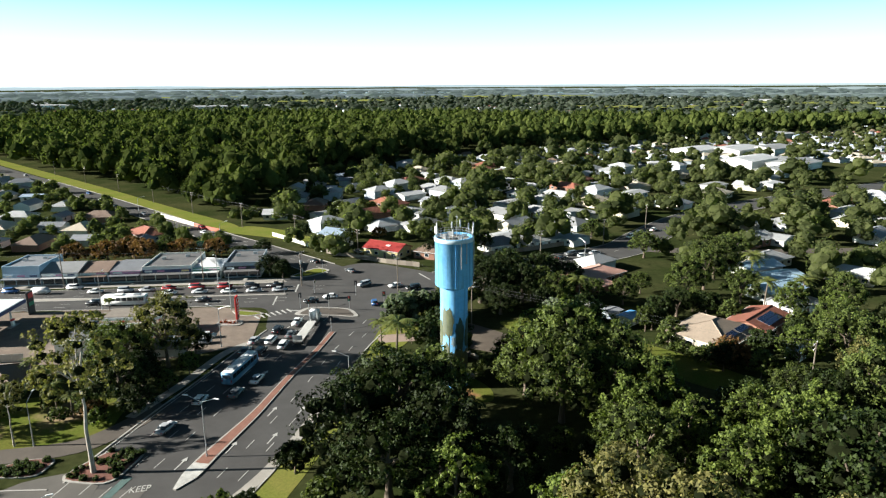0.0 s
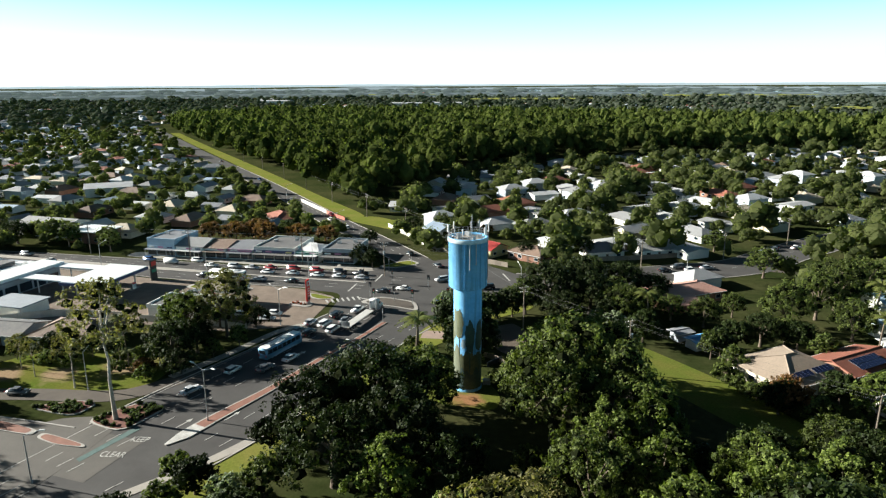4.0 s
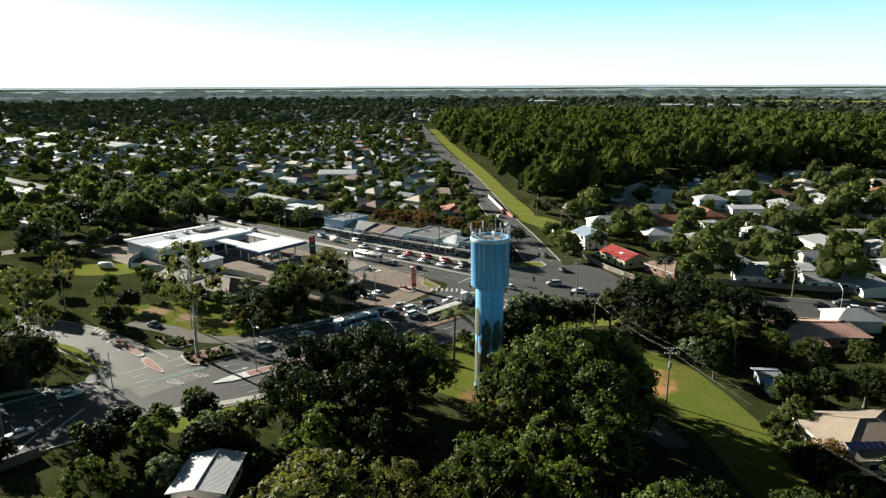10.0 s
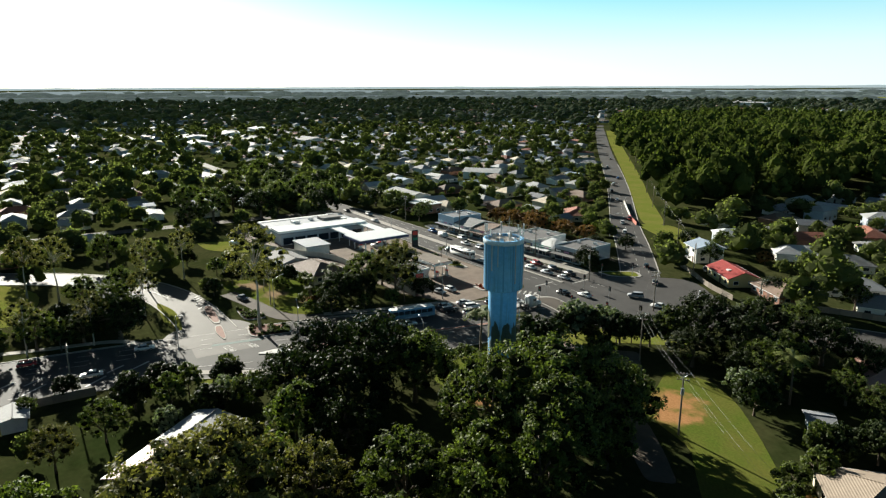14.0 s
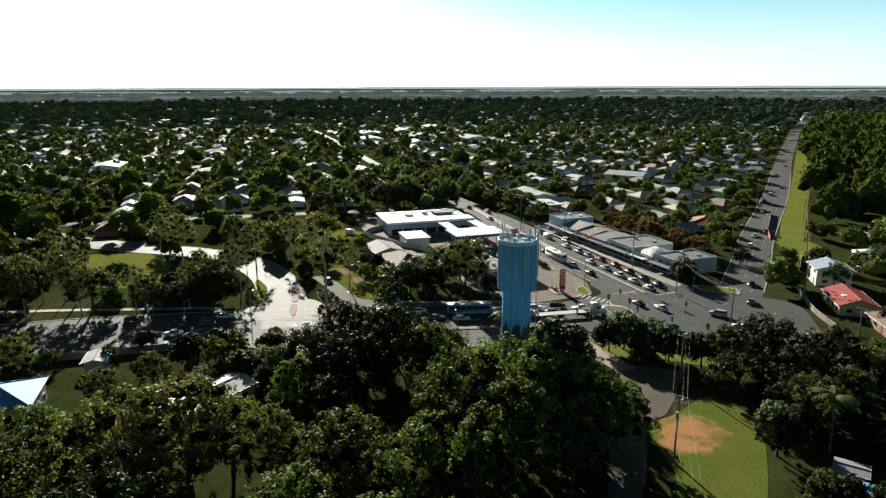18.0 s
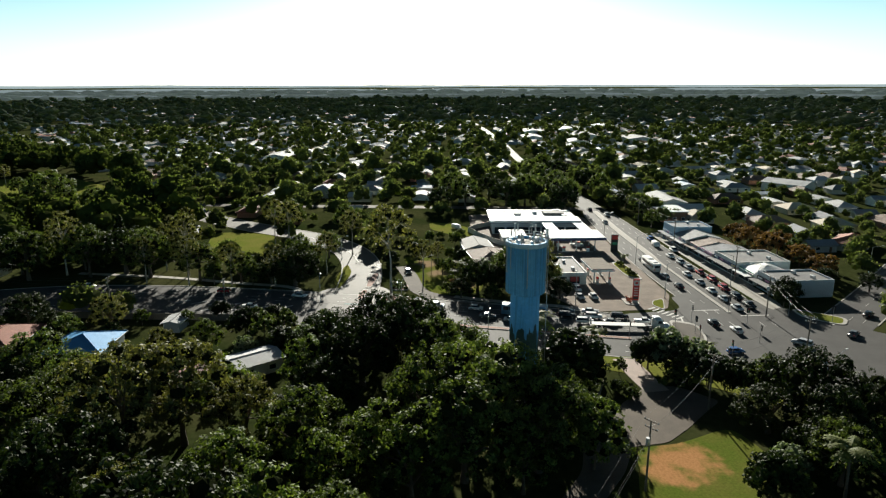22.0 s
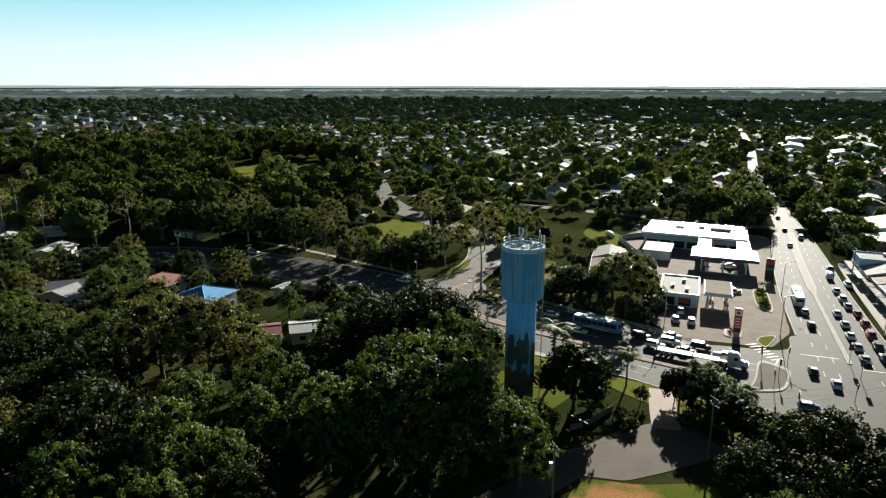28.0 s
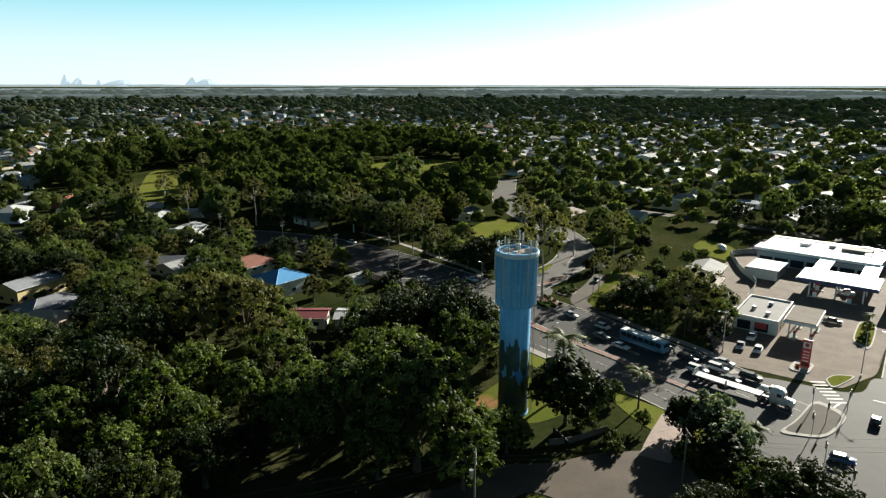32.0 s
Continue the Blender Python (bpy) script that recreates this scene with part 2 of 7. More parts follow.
# ---- mesh helpers ----
def mesh_of(name, verts, faces, mat, smooth=False):
    me = bpy.data.meshes.new(name)
    me.from_pydata([tuple(map(float, v)) for v in verts] if not isinstance(verts, np.ndarray) else verts.tolist(), [], faces if isinstance(faces, list) else faces.tolist())
    for m in (mat if isinstance(mat, (list, tuple)) else [mat]):
        me.materials.append(m)
    if smooth:
        me.polygons.foreach_set("use_smooth", [True] * len(me.polygons))
    me.update()
    return me


def root(name, m, label="", category="", group="", kind=""):
    ob = new(name)
    ob.empty_display_size = 0.5
    ob.matrix_basis = m
    return tagged(ob, label, category, group, kind)


def part(name, me, parent, m=None, label=""):
    """One mesh object under a thing or a part."""
    ob = new(name, me)
    ob.parent = parent
    if m is not None:
        ob.matrix_basis = m
    return tagged(ob, label)


def bm_mesh(name, bm, mat, smooth=False):
    me = bpy.data.meshes.new(name)
    bm.to_mesh(me)
    bm.free()
    for m in (mat if isinstance(mat, (list, tuple)) else [mat]):
        me.materials.append(m)
    if smooth:
        me.polygons.foreach_set("use_smooth", [True] * len(me.polygons))
    return me


def box(bm, x, y, z, sx, sy, sz, bevel=0.0, rz=0.0):
    """A box by its centre in x and y, its foot z and its sizes."""
    r = bmesh.ops.create_cube(bm, size=1.0, matrix=Matrix.Translation((x, y, z + sz / 2)) @ Matrix.Rotation(radians(rz), 4, "Z") @ Matrix.Diagonal((sx, sy, sz, 1)))
    if bevel:
        edges = {e for v in r["verts"] for e in v.link_edges}
        bmesh.ops.bevel(bm, geom=list(edges), offset=bevel, segments=1, affect="EDGES")
    return bm


def rod(bm, a, b, r0, r1=None, sides=8, cap=True):
    a, b = Vector(a), Vector(b)
    d = b - a
    q = Vector((0, 0, 1)).rotation_difference(d.normalized()).to_matrix().to_4x4()
    bmesh.ops.create_cone(bm, cap_ends=cap, segments=sides, radius1=r0, radius2=r0 if r1 is None else r1, depth=d.length, matrix=Matrix.Translation((a + b) / 2) @ q)
    return bm


def box_mesh(name, mat, sx, sy, sz, bevel=0.0, x=0, y=0, z=0):
    return bm_mesh(name, box(bmesh.new(), x, y, z, sx, sy, sz, bevel), mat)


def rod_mesh(name, mat, a, b, r0, r1=None, sides=8):
    return bm_mesh(name, rod(bmesh.new(), a, b, r0, r1, sides), mat, False)


def prism(bm, outline, x0, x1):
    """Extrudes an outline of (y, z) from x0 to x1."""
    a = [bm.verts.new((x0, y, z)) for y, z in outline]
    b = [bm.verts.new((x1, y, z)) for y, z in outline]
    n = len(outline)
    bm.faces.new(a[::-1])
    bm.faces.new(b)
    for i in range(n):
        bm.faces.new((a[i], a[(i + 1) % n], b[(i + 1) % n], b[i]))
    bmesh.ops.recalc_face_normals(bm, faces=bm.faces)
    return bm


def spline(pts, step=4.0):
    """A smooth line through points in the plan."""
    p = [np.array(q, float) for q in pts]
    p = [2 * p[0] - p[1]] + p + [2 * p[-1] - p[-2]]
    out = []
    for i in range(1, len(p) - 2):
        n = max(1, int(np.linalg.norm(p[i + 1] - p[i]) / step))
        for k in range(n):
            t = k / n
            out.append(0.5 * (2 * p[i] + (p[i + 1] - p[i - 1]) * t + (2 * p[i - 1] - 5 * p[i] + 4 * p[i + 1] - p[i + 2]) * t * t + (3 * p[i] - p[i - 1] - 3 * p[i + 1] + p[i + 2]) * t ** 3))
    out.append(p[-2])
    return np.array(out)


def sideways(line):
    d = np.gradient(line[:, :2], axis=0)
    d /= np.linalg.norm(d, axis=1)[:, None] + 1e-9
    return np.stack([-d[:, 1], d[:, 0]], 1)


def ribbon_mesh(name, line, left, right, z, mat, thick=0.0):
    """A strip along a line from left to right of it (metres to its left), flat or a slab with sides."""
    s = sideways(line)
    wl = line[:, 2] if line.shape[1] > 2 else np.ones(len(line))
    a, b = line[:, :2] + s * left * wl[:, None], line[:, :2] + s * right * wl[:, None]
    n = len(line)
    rise = np.array([height_at(*q) for q in line[:, :2]])
    v = [(*q, h + z) for q, h in zip(a, rise)] + [(*q, h + z) for q, h in zip(b, rise)]
    f = [(i + 1, i, n + i, n + i + 1) for i in range(n - 1)]
    if thick:
        v += [(*q, h + z - thick) for q, h in zip(a, rise)] + [(*q, h + z - thick) for q, h in zip(b, rise)]
        f += [(i, i + 1, 2 * n + i + 1, 2 * n + i) for i in range(n - 1)] + [(n + i + 1, n + i, 3 * n + i, 3 * n + i + 1) for i in range(n - 1)]
        f += [(0, 2 * n, 3 * n, n), (n - 1, 2 * n - 1, 4 * n - 1, 3 * n - 1)]
    return mesh_of(name, v, f, mat)


def slab_mesh(name, outline, z, thick, mat):
    """A flat plate of any outline."""
    bm = bmesh.new()
    top = [bm.verts.new((x, y, z)) for x, y in outline]
    low = [bm.verts.new((x, y, z - thick)) for x, y in outline]
    f = bm.faces.new(top)
    f.normal_update()
    if f.normal.z < 0:
        f.normal_flip()
    n = len(outline)
    for i in range(n):
        bm.faces.new((top[i], top[(i + 1) % n], low[(i + 1) % n], low[i]))
    bmesh.ops.triangulate(bm, faces=[f])
    bmesh.ops.recalc_face_normals(bm, faces=bm.faces)
    return bm_mesh(name, bm, mat)


def rounded(outline, n=5, pull=0.3):
    """The outline with its corners cut round."""
    out, p = [], [np.array(q, float) for q in outline]
    for i in range(len(p)):
        a, b, c = p[i - 1], p[i], p[(i + 1) % len(p)]
        s, e = b + (a - b) * pull, b + (c - b) * pull
        for k in range(n + 1):
            t = k / n
            out.append(tuple((1 - t) ** 2 * s + 2 * t * (1 - t) * b + t * t * e))
    return out


def inside(x, y, poly):
    hit = False
    for (x0, y0), (x1, y1) in zip(poly, poly[1:] + poly[:1]):
        if (y0 > y) != (y1 > y) and x < (x1 - x0) * (y - y0) / (y1 - y0) + x0:
            hit = not hit
    return hit


def height_at(x, y):
    """The ground lies level round the tower and lifts towards the far ridges."""
    r = math.hypot(x, y)
    return 0.0 if r < 900 else 46.0 * ((r - 900) / 3900) ** 1.35

# ---- ground, roads, paving ----
ring = [0] + [12 * 1.19 ** k for k in range(34)] + [4850]
ring = sorted(r for r in ring if r <= 4850)
SEG = 96
gv, gf = [(0, 0, 0)], []
for r in ring[1:]:
    for k in range(SEG):
        a = 2 * math.pi * k / SEG
        x, y = r * math.cos(a), r * math.sin(a)
        gv.append((x, y, height_at(x, y) + (noise.noise((x / 600, y / 600, 0)) * 6 * min(1, max(0, (r - 1200) / 1500)))))
for k in range(SEG):
    gf.append((0, 1 + k, 1 + (k + 1) % SEG))
for j in range(len(ring) - 2):
    for k in range(SEG):
        a, b = 1 + j * SEG + k, 1 + j * SEG + (k + 1) % SEG
        gf.append((a, a + SEG, b + SEG, b))
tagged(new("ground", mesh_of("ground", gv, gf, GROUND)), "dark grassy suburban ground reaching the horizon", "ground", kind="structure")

ROADS = {   # name: points, half width, z, material, label
    "road_main": ([(-25, 62, 1.0), (-30.5, 40, 1.0), (-36, 20, 1.0), (-39.8, 0, 1.05), (-43.5, -16, 1.08), (-48, -35, 1.05), (-54, -58, 0.86), (-57.5, -80, 0.84), (-60, -110, 0.84), (-58, -140, 0.84), (-46, -172, 0.84), (-20, -208, 0.8), (40, -262, 0.8), (160, -330, 0.8), (420, -430, 0.8)], 15.0, 0.030, ASPHALT, "grey asphalt main road with turning lanes and a median"),
    "road_cross": ([(-14, 64, 1), (-30, 64, 1), (-55, 62.5, 1), (-104, 58.5, 0.98), (-150, 56.5, 0.9), (-185, 55.5, 0.75), (-225, 54, 0.52), (-405, 40, 0.38), (-650, 33, 0.36), (-1000, 10, 0.36), (-1500, -48, 0.36)], 10.0, 0.036, ASPHALT, "wide grey asphalt shopping street"),
    "road_long": ([(-24, 70), (-45, 92), (-75, 121), (-107, 151), (-200, 243), (-430, 462), (-800, 832), (-1400, 1500)], 6.3, 0.042, ASPHALT, "long straight grey asphalt arterial road"),
    "road_east": ([(-26, 64), (-8, 74), (25, 90), (65, 113), (85, 138), (110, 168), (136, 190), (200, 232), (330, 300)], 8.8, 0.048, ASPHALT, "grey asphalt residential road"),
    "side_street": ([(-50, -44), (-62, -43.8), (-86, -45), (-106, -49), (-124, -58), (-142, -76), (-160, -104), (-190, -140), (-260, -190)], 6.6, 0.054, SUNWORN, "curving brown-grey asphalt side street"),
    "street_west": ([(-205, 50), (-210, -40), (-215, -150), (-235, -260)], 3.8, 0.022, ASPHALT_OLD, "narrow asphalt street between houses"),
    "street_east": ([(66, 116), (120, 110), (200, 118), (320, 160)], 3.8, 0.022, ASPHALT_OLD, "narrow asphalt street between houses"),
}
LINES = {}
for name, (pts, half, z, mat, label) in ROADS.items():
    LINES[name] = spline(pts, 4.0)
    tagged(new(name, ribbon_mesh(name, LINES[name], half, -half, z, mat)), label, "road", kind="structure")
JUNCTION = rounded([(-52, 50), (-48, 28), (-19, 34), (-12, 56), (4, 70), (-4, 84), (-30, 100), (-46, 84), (-62, 74), (-66, 50)], 4, 0.3)
tagged(new("junction", slab_mesh("junction", JUNCTION, 0.060, 0.05, ASPHALT)), "grey asphalt signal crossing with painted lines", "road", kind="structure")
tagged(new("side_street_mouth", slab_mesh("side_street_mouth", rounded([(-58, -30), (-56, -60), (-72, -53), (-74, -36)], 4, 0.35), 0.066, 0.05, SUNWORN)), "worn asphalt mouth of the side street", "road", kind="structure")


def road_gap(x, y, but=None):
    """How far a place lies outside the nearest road's edge."""
    best = 1e9
    for n, l in LINES.items():
        if n != but:
            best = min(best, float(np.min(np.hypot(l[:, 0] - x, l[:, 1] - y) - ROADS[n][1] * (l[:, 2] if l.shape[1] > 2 else 1.0))))
    return -1.0 if inside(x, y, JUNCTION) else best


def edge_runs(name, side, far=420):
    """Stretches of a road's edge that no other road crosses."""
    l, half = LINES[name], ROADS[name][1]
    w = l[:, 2:3] if l.shape[1] > 2 else 1.0
    e = l[:, :2] + sideways(l) * half * side * w
    run, out = [], []
    for q in e:
        if road_gap(q[0], q[1], name) > 0.6 and math.hypot(*q) < far:
            run.append(q)
        else:
            if len(run) > 2:
                out.append(np.array(run))
            run = []
    if len(run) > 2:
        out.append(np.array(run))
    return out


for name in list(ROADS)[:5]:
    for side in (1, -1):
        for run in edge_runs(name, side):
            tagged(new("kerb", ribbon_mesh("kerb", run, 0.22 * side, -0.12 * side, 0.15, KERB, 0.16)), "raised pale concrete kerb", "kerb", kind="structure")

# verges, lawns, bare ground, forecourts
SHEETS = [
    ("grass_verge", "mown_grass", [(-98, 153), (-146, 199), (-221, 273), (-451, 492), (-826, 864), (-818, 872), (-443, 500), (-214, 281), (-139, 206), (-92, 162)], GRASS, 0.02, "yellow-green mown verge beside the long road"),
    ("lawn", "mown_grass", [(18, 26), (19.6, 18), (27, 16.3), (36, 14.2), (41, 9), (47, 3), (55, -5), (64, -8), (66, 0), (52, 17), (40, 28), (30, 36), (21, 40), (12, 37)], LAWN_WORN, 0.03, "sunlit green lawn with a bare orange earth patch"),
    ("tower_grass", "grass", [(-20, 4), (-18, 10), (-8, 9), (2, 6), (8, -3), (8, -9), (-4, -9), (-12, -10)], LAWN_TOWER, 0.024, "patchy grass round the tower foot"),
    ("park_lawn_west", "grass", [(-96, -84), (-104, -106), (-150, -118), (-146, -92), (-126, -80)], GRASS, 0.03, "sunny mown park lawn"),
    ("corner_lawn", "grass", [(-70, -50), (-78, -53), (-100, -52), (-88, -48.5), (-76, -49)], GRASS, 0.09, "green grass wedge at the street corner"),
    ("west_lawn", "grass", [(-66, -6), (-64, -24), (-84, -27), (-112, -34), (-104, -12), (-84, -4)], LAWN_WEST, 0.03, "mown lawn with young trees by the side street"),
    ("station_lawn", "grass", [(-142, -4), (-150, -1), (-166, -13), (-172, -26), (-156, -25), (-145, -15)], GRASS, 0.03, "small mown yard behind the service station"),
    ("oval", "grass", [(-200, -200), (-214, -262), (-250, -320), (-310, -325), (-320, -280), (-266, -218)], GRASS, 0.03, "yellow-green playing field among trees"),
    ("playing_field", "grass", [(-42, -262), (-66, -246), (-110, -300), (-165, -360), (-170, -410), (-120, -410), (-76, -330)], GRASS, 0.03, "yellow-green playing field among trees"),
    ("north_verge", "grass", [(-72, 138), (-102, 152), (-90, 164), (-66, 150), (-48, 128)], GRASS, 0.05, "green verge behind the red fence"),
    ("road_verge", "grass", [(-24.6, 2), (-28, -14), (-32.4, -33), (-38.5, -52), (-31, -54), (-25, -33), (-21, -14), (-18, 2)], GRASS, 0.035, "mown grass strip between main road and grove"),
    ("east_verge", "grass", [(-21, 6), (-19, 34), (-10, 52), (2, 60), (6, 52), (-6, 38), (-12, 20)], GRASS, 0.08, "narrow grass verge beside the main road"),
]
for n, cat, outline, mat, z, label in SHEETS:
    tagged(new(n, slab_mesh(n, rounded(outline, 3, 0.3), z, 0.03, mat)), label, cat, kind="structure")
PAVED = [
    ("forecourt", rounded([(-50, 22), (-53, 46), (-66, 50.5), (-112, 48.5), (-116, 10), (-70, 12)], 3, 0.1), FORECOURT, 0.075, "pale concrete service station forecourt"),
    ("station_yard", rounded([(-98, 2), (-100, 47), (-186, 47), (-190, -8), (-130, -6)], 3, 0.1), FORECOURT, 0.070, "pale concrete yard of the large service station"),
    ("parking_court", rounded([(38.5, 0), (27, 7.2), (16.5, 9.4), (10, 16), (3.6, 19.2), (-0.5, 22.7), (-4, 26), (-4.6, 32.5), (1.9, 39.2), (6.8, 34.5), (12.5, 29.5), (17.8, 24), (19.2, 17.4), (27, 14.2), (34, 9.6), (42, 3.6)], 4, 0.2), COURT, 0.07, "pale worn asphalt driveway court below the tower"),
    ("shop_paving", rounded([(-150, 67.5), (-52, 74), (-56, 80), (-150, 75)], 3, 0.2), CONCRETE, 0.10, "concrete footway along the shops"),
]
for n, outline, mat, z, label in PAVED:
    tagged(new(n, slab_mesh(n, outline, z, 0.06, mat)), label, "paving", kind="structure")
ramp_path = spline([(-2, 28), (-9, 26.5), (-18.5, 25)], 2)
tagged(new("footpath", ribbon_mesh("footpath", ramp_path, 2.6, -2.6, 0.085, PALEPAVE, 0.08)), "pale paved path from the court to the road", "path", kind="structure")
footpath = spline([(-24, 2), (-27, -12), (-30, -26), (-34, -38), (-42, -52)], 2)
tagged(new("footpath", ribbon_mesh("footpath", footpath, 1.0, -1.0, 0.11, CONCRETE, 0.1)), "narrow pale concrete footpath beside the road", "path", kind="structure")
footpath_west = spline([(-46, 27), (-54, 18), (-58.5, 0), (-63, -14)], 2)
tagged(new("footpath", ribbon_mesh("footpath", footpath_west, 1.1, -1.1, 0.11, CONCRETE, 0.1)), "narrow pale concrete footpath beside the road", "path", kind="structure")
slip = spline([(-96, -32), (-84, -28.6), (-75, -26.7), (-67.5, -24.2), (-63, -19), (-58, -9)], 2)
tagged(new("slip_lane", ribbon_mesh("slip_lane", slip, 2.5, -2.5, 0.074, ASPHALT_OLD, 0.06)), "narrow asphalt lane between the lawn and the garden beds", "road", kind="structure")
park_path = spline([(-66, -60), (-72, -66), (-76, -84), (-82, -110), (-86, -140)], 2)
tagged(new("footpath", ribbon_mesh("footpath", park_path, 1.0, -1.0, 0.11, CONCRETE, 0.1)), "narrow pale concrete footpath along the park", "path", kind="structure")

# ---- water tower ----
TOWER_BLUE = streaked(paint("blue_mural_paint", (0.115, 0.365, 0.67), 0.68, 0.16, 1.5, 0.22, 0.1, second=(0.195, 0.46, 0.72), spec=0.25), 0.5)
TOWER_BAND = paint("deep_blue_paint", (0.09, 0.29, 0.52), 0.6, 0.15, 2.0, 0.4, 0.1)
RIMPAINT = paint("pale_rim_paint", (0.52, 0.62, 0.68), 0.7, 0.3, 1.2, 0.5, 0.1)
MURAL_GREEN = paint("mural_green_paint", (0.050, 0.065, 0.035), 0.7, 0.35, 2.5, 0.6, 0.1, second=(0.105, 0.115, 0.055))
MURAL_DARK = paint("mural_dark_paint", (0.022, 0.05, 0.055), 0.7, 0.3, 2.5, 0.6, 0.1, second=(0.05, 0.085, 0.06))
MURAL_OLIVE = paint("mural_olive_paint", (0.125, 0.135, 0.085), 0.7, 0.4, 2.0, 0.5, 0.1, second=(0.085, 0.105, 0.075))
MURAL_PALE = paint("mural_pale_paint", (0.45, 0.56, 0.62), 0.7, 0.2, 2.5, 0.6, 0.1)
TANK_R, SHAFT_R, TANK_Z, TOP_Z, FOOT_Z = 3.85, 2.85, 22.2, 32.4, -0.1


def turned(name, profile, mat, sides=48, smooth=True):
    """A body turned about the z axis from (radius, z) pairs."""
    v = [(r * math.cos(2 * math.pi * k / sides), r * math.sin(2 * math.pi * k / sides), z) for r, z in profile for k in range(sides)]
    f = [(j * sides + k, j * sides + (k + 1) % sides, (j + 1) * sides + (k + 1) % sides, (j + 1) * sides + k) for j in range(len(profile) - 1) for k in range(sides)]
    return mesh_of(name, v, f, mat, smooth)


def on_wall(name, mat, r, outline, thick=0.02):
    """A painted patch on the round wall; outline: (angle in degrees, z), round about its middle."""
    ca, cz = np.mean(outline, 0)
    rings = [[(ca + (a - ca) * s, cz + (z - cz) * s) for a, z in outline] for s in (1.0, 0.66, 0.33)]
    v = [((r + thick) * math.cos(radians(a)), (r + thick) * math.sin(radians(a)), z) for l in rings for a, z in l]
    v.append(((r + thick) * math.cos(radians(ca)), (r + thick) * math.sin(radians(ca)), cz))
    n = len(outline)
    f = [(j * n + k, j * n + (k + 1) % n, (j + 1) * n + (k + 1) % n, (j + 1) * n + k) for j in range(2) for k in range(n)]
    f += [(2 * n + k, 2 * n + (k + 1) % n, 3 * n) for k in range(n)]
    return mesh_of(name, v, f, mat)


def blob(ca, cz, wa, wz, seed, rough=0.16, n=26):
    g = random.Random(seed)
    k = [1 + g.uniform(-rough, rough) for _ in range(n)]
    return [(ca + wa * k[i] * math.cos(2 * math.pi * i / n), cz + wz * k[i] * math.sin(2 * math.pi * i / n)) for i in range(n)]


tower = root("water_tower", pose(0, 0, 0), "tall round blue concrete water tower with a painted tree mural", "water tower")
part("shaft", turned("shaft", [(SHAFT_R + 0.12, FOOT_Z - 0.3), (SHAFT_R + 0.12, 0.5), (SHAFT_R, 0.55), (SHAFT_R, TANK_Z + 0.3)], TOWER_BLUE), tower)
part("tank", turned("tank", [(SHAFT_R - 0.1, TANK_Z), (TANK_R - 0.1, TANK_Z), (TANK_R, TANK_Z + 0.12), (TANK_R, TOP_Z - 0.9), (TANK_R + 0.14, TOP_Z - 0.85), (TANK_R + 0.14, TOP_Z - 0.05), (TANK_R + 0.02, TOP_Z), (TANK_R - 0.35, TOP_Z), (TANK_R - 0.35, TOP_Z - 0.45)], TOWER_BLUE), tower)
part("roof_slab", turned("roof_slab", [(TANK_R - 0.3, TOP_Z - 0.5), (2.0, TOP_Z - 0.32), (0.02, TOP_Z - 0.25)], CONCRETE), tower, label="stained grey concrete roof slab")
part("rim", turned("rim", [(TANK_R + 0.145, TOP_Z - 0.84), (TANK_R + 0.18, TOP_Z - 0.8), (TANK_R + 0.18, TOP_Z - 0.06), (TANK_R + 0.145, TOP_Z - 0.03)], RIMPAINT), tower, label="pale weathered rim band")
part("collar", turned("collar", [(SHAFT_R + 0.02, TANK_Z - 0.35), (SHAFT_R + 0.16, TANK_Z - 0.3), (SHAFT_R + 0.16, TANK_Z - 0.02), (SHAFT_R, TANK_Z)], TOWER_BAND), tower)
# ground of the mural, in two greens, with an uneven upper edge
g = random.Random(5)
N = 72
for nm, mat, lift, lo, base, amp, sd in (("mural_ground", MURAL_GREEN, 0.015, 0.6, 8.2, 2.0, 1), ("mural_shade", MURAL_DARK, 0.03, 0.6, 4.6, 1.6, 2)):
    tops = [base + amp * noise.noise((3 * math.cos(2 * math.pi * k / N), 3 * math.sin(2 * math.pi * k / N), sd)) + g.uniform(-0.3, 0.3) for k in range(N)]
    v = [((SHAFT_R + lift) * math.cos(2 * math.pi * k / N), (SHAFT_R + lift) * math.sin(2 * math.pi * k / N), z) for z0 in (0, 1) for k, z in enumerate([lo] * N if z0 == 0 else tops)]
    part(nm, mesh_of(nm, v, [(k, (k + 1) % N, N + (k + 1) % N, N + k) for k in range(N)], mat), tower, label="painted landscape ground")
for i, (a, z, wa, wz, mat) in enumerate([(-112, 14.8, 19, 3.0, MURAL_GREEN), (-66, 12.0, 20, 3.6, MURAL_DARK), (-20, 12.0, 22, 3.4, MURAL_DARK), (18, 11.6, 16, 3.6, MURAL_DARK), (42, 12.6, 15, 3.2, MURAL_DARK), (78, 11.0, 20, 2.8, MURAL_GREEN), (130, 12.0, 20, 3.2, MURAL_DARK), (-160, 12.0, 20, 3.2, MURAL_GREEN)]):
    part("painted_tree", on_wall("painted_tree", mat, SHAFT_R, blob(a, z, wa, wz, i), 0.036), tower, label="painted tree crown on the shaft")
    part("painted_trunk", on_wall("painted_trunk", mat, SHAFT_R, [(a - 2.5, z - wz - 4), (a + 2.5, z - wz - 4), (a + 1.6, z - wz), (a + 2, z - wz + 1), (a - 2, z - wz + 1), (a - 1.6, z - wz)], 0.045), tower)
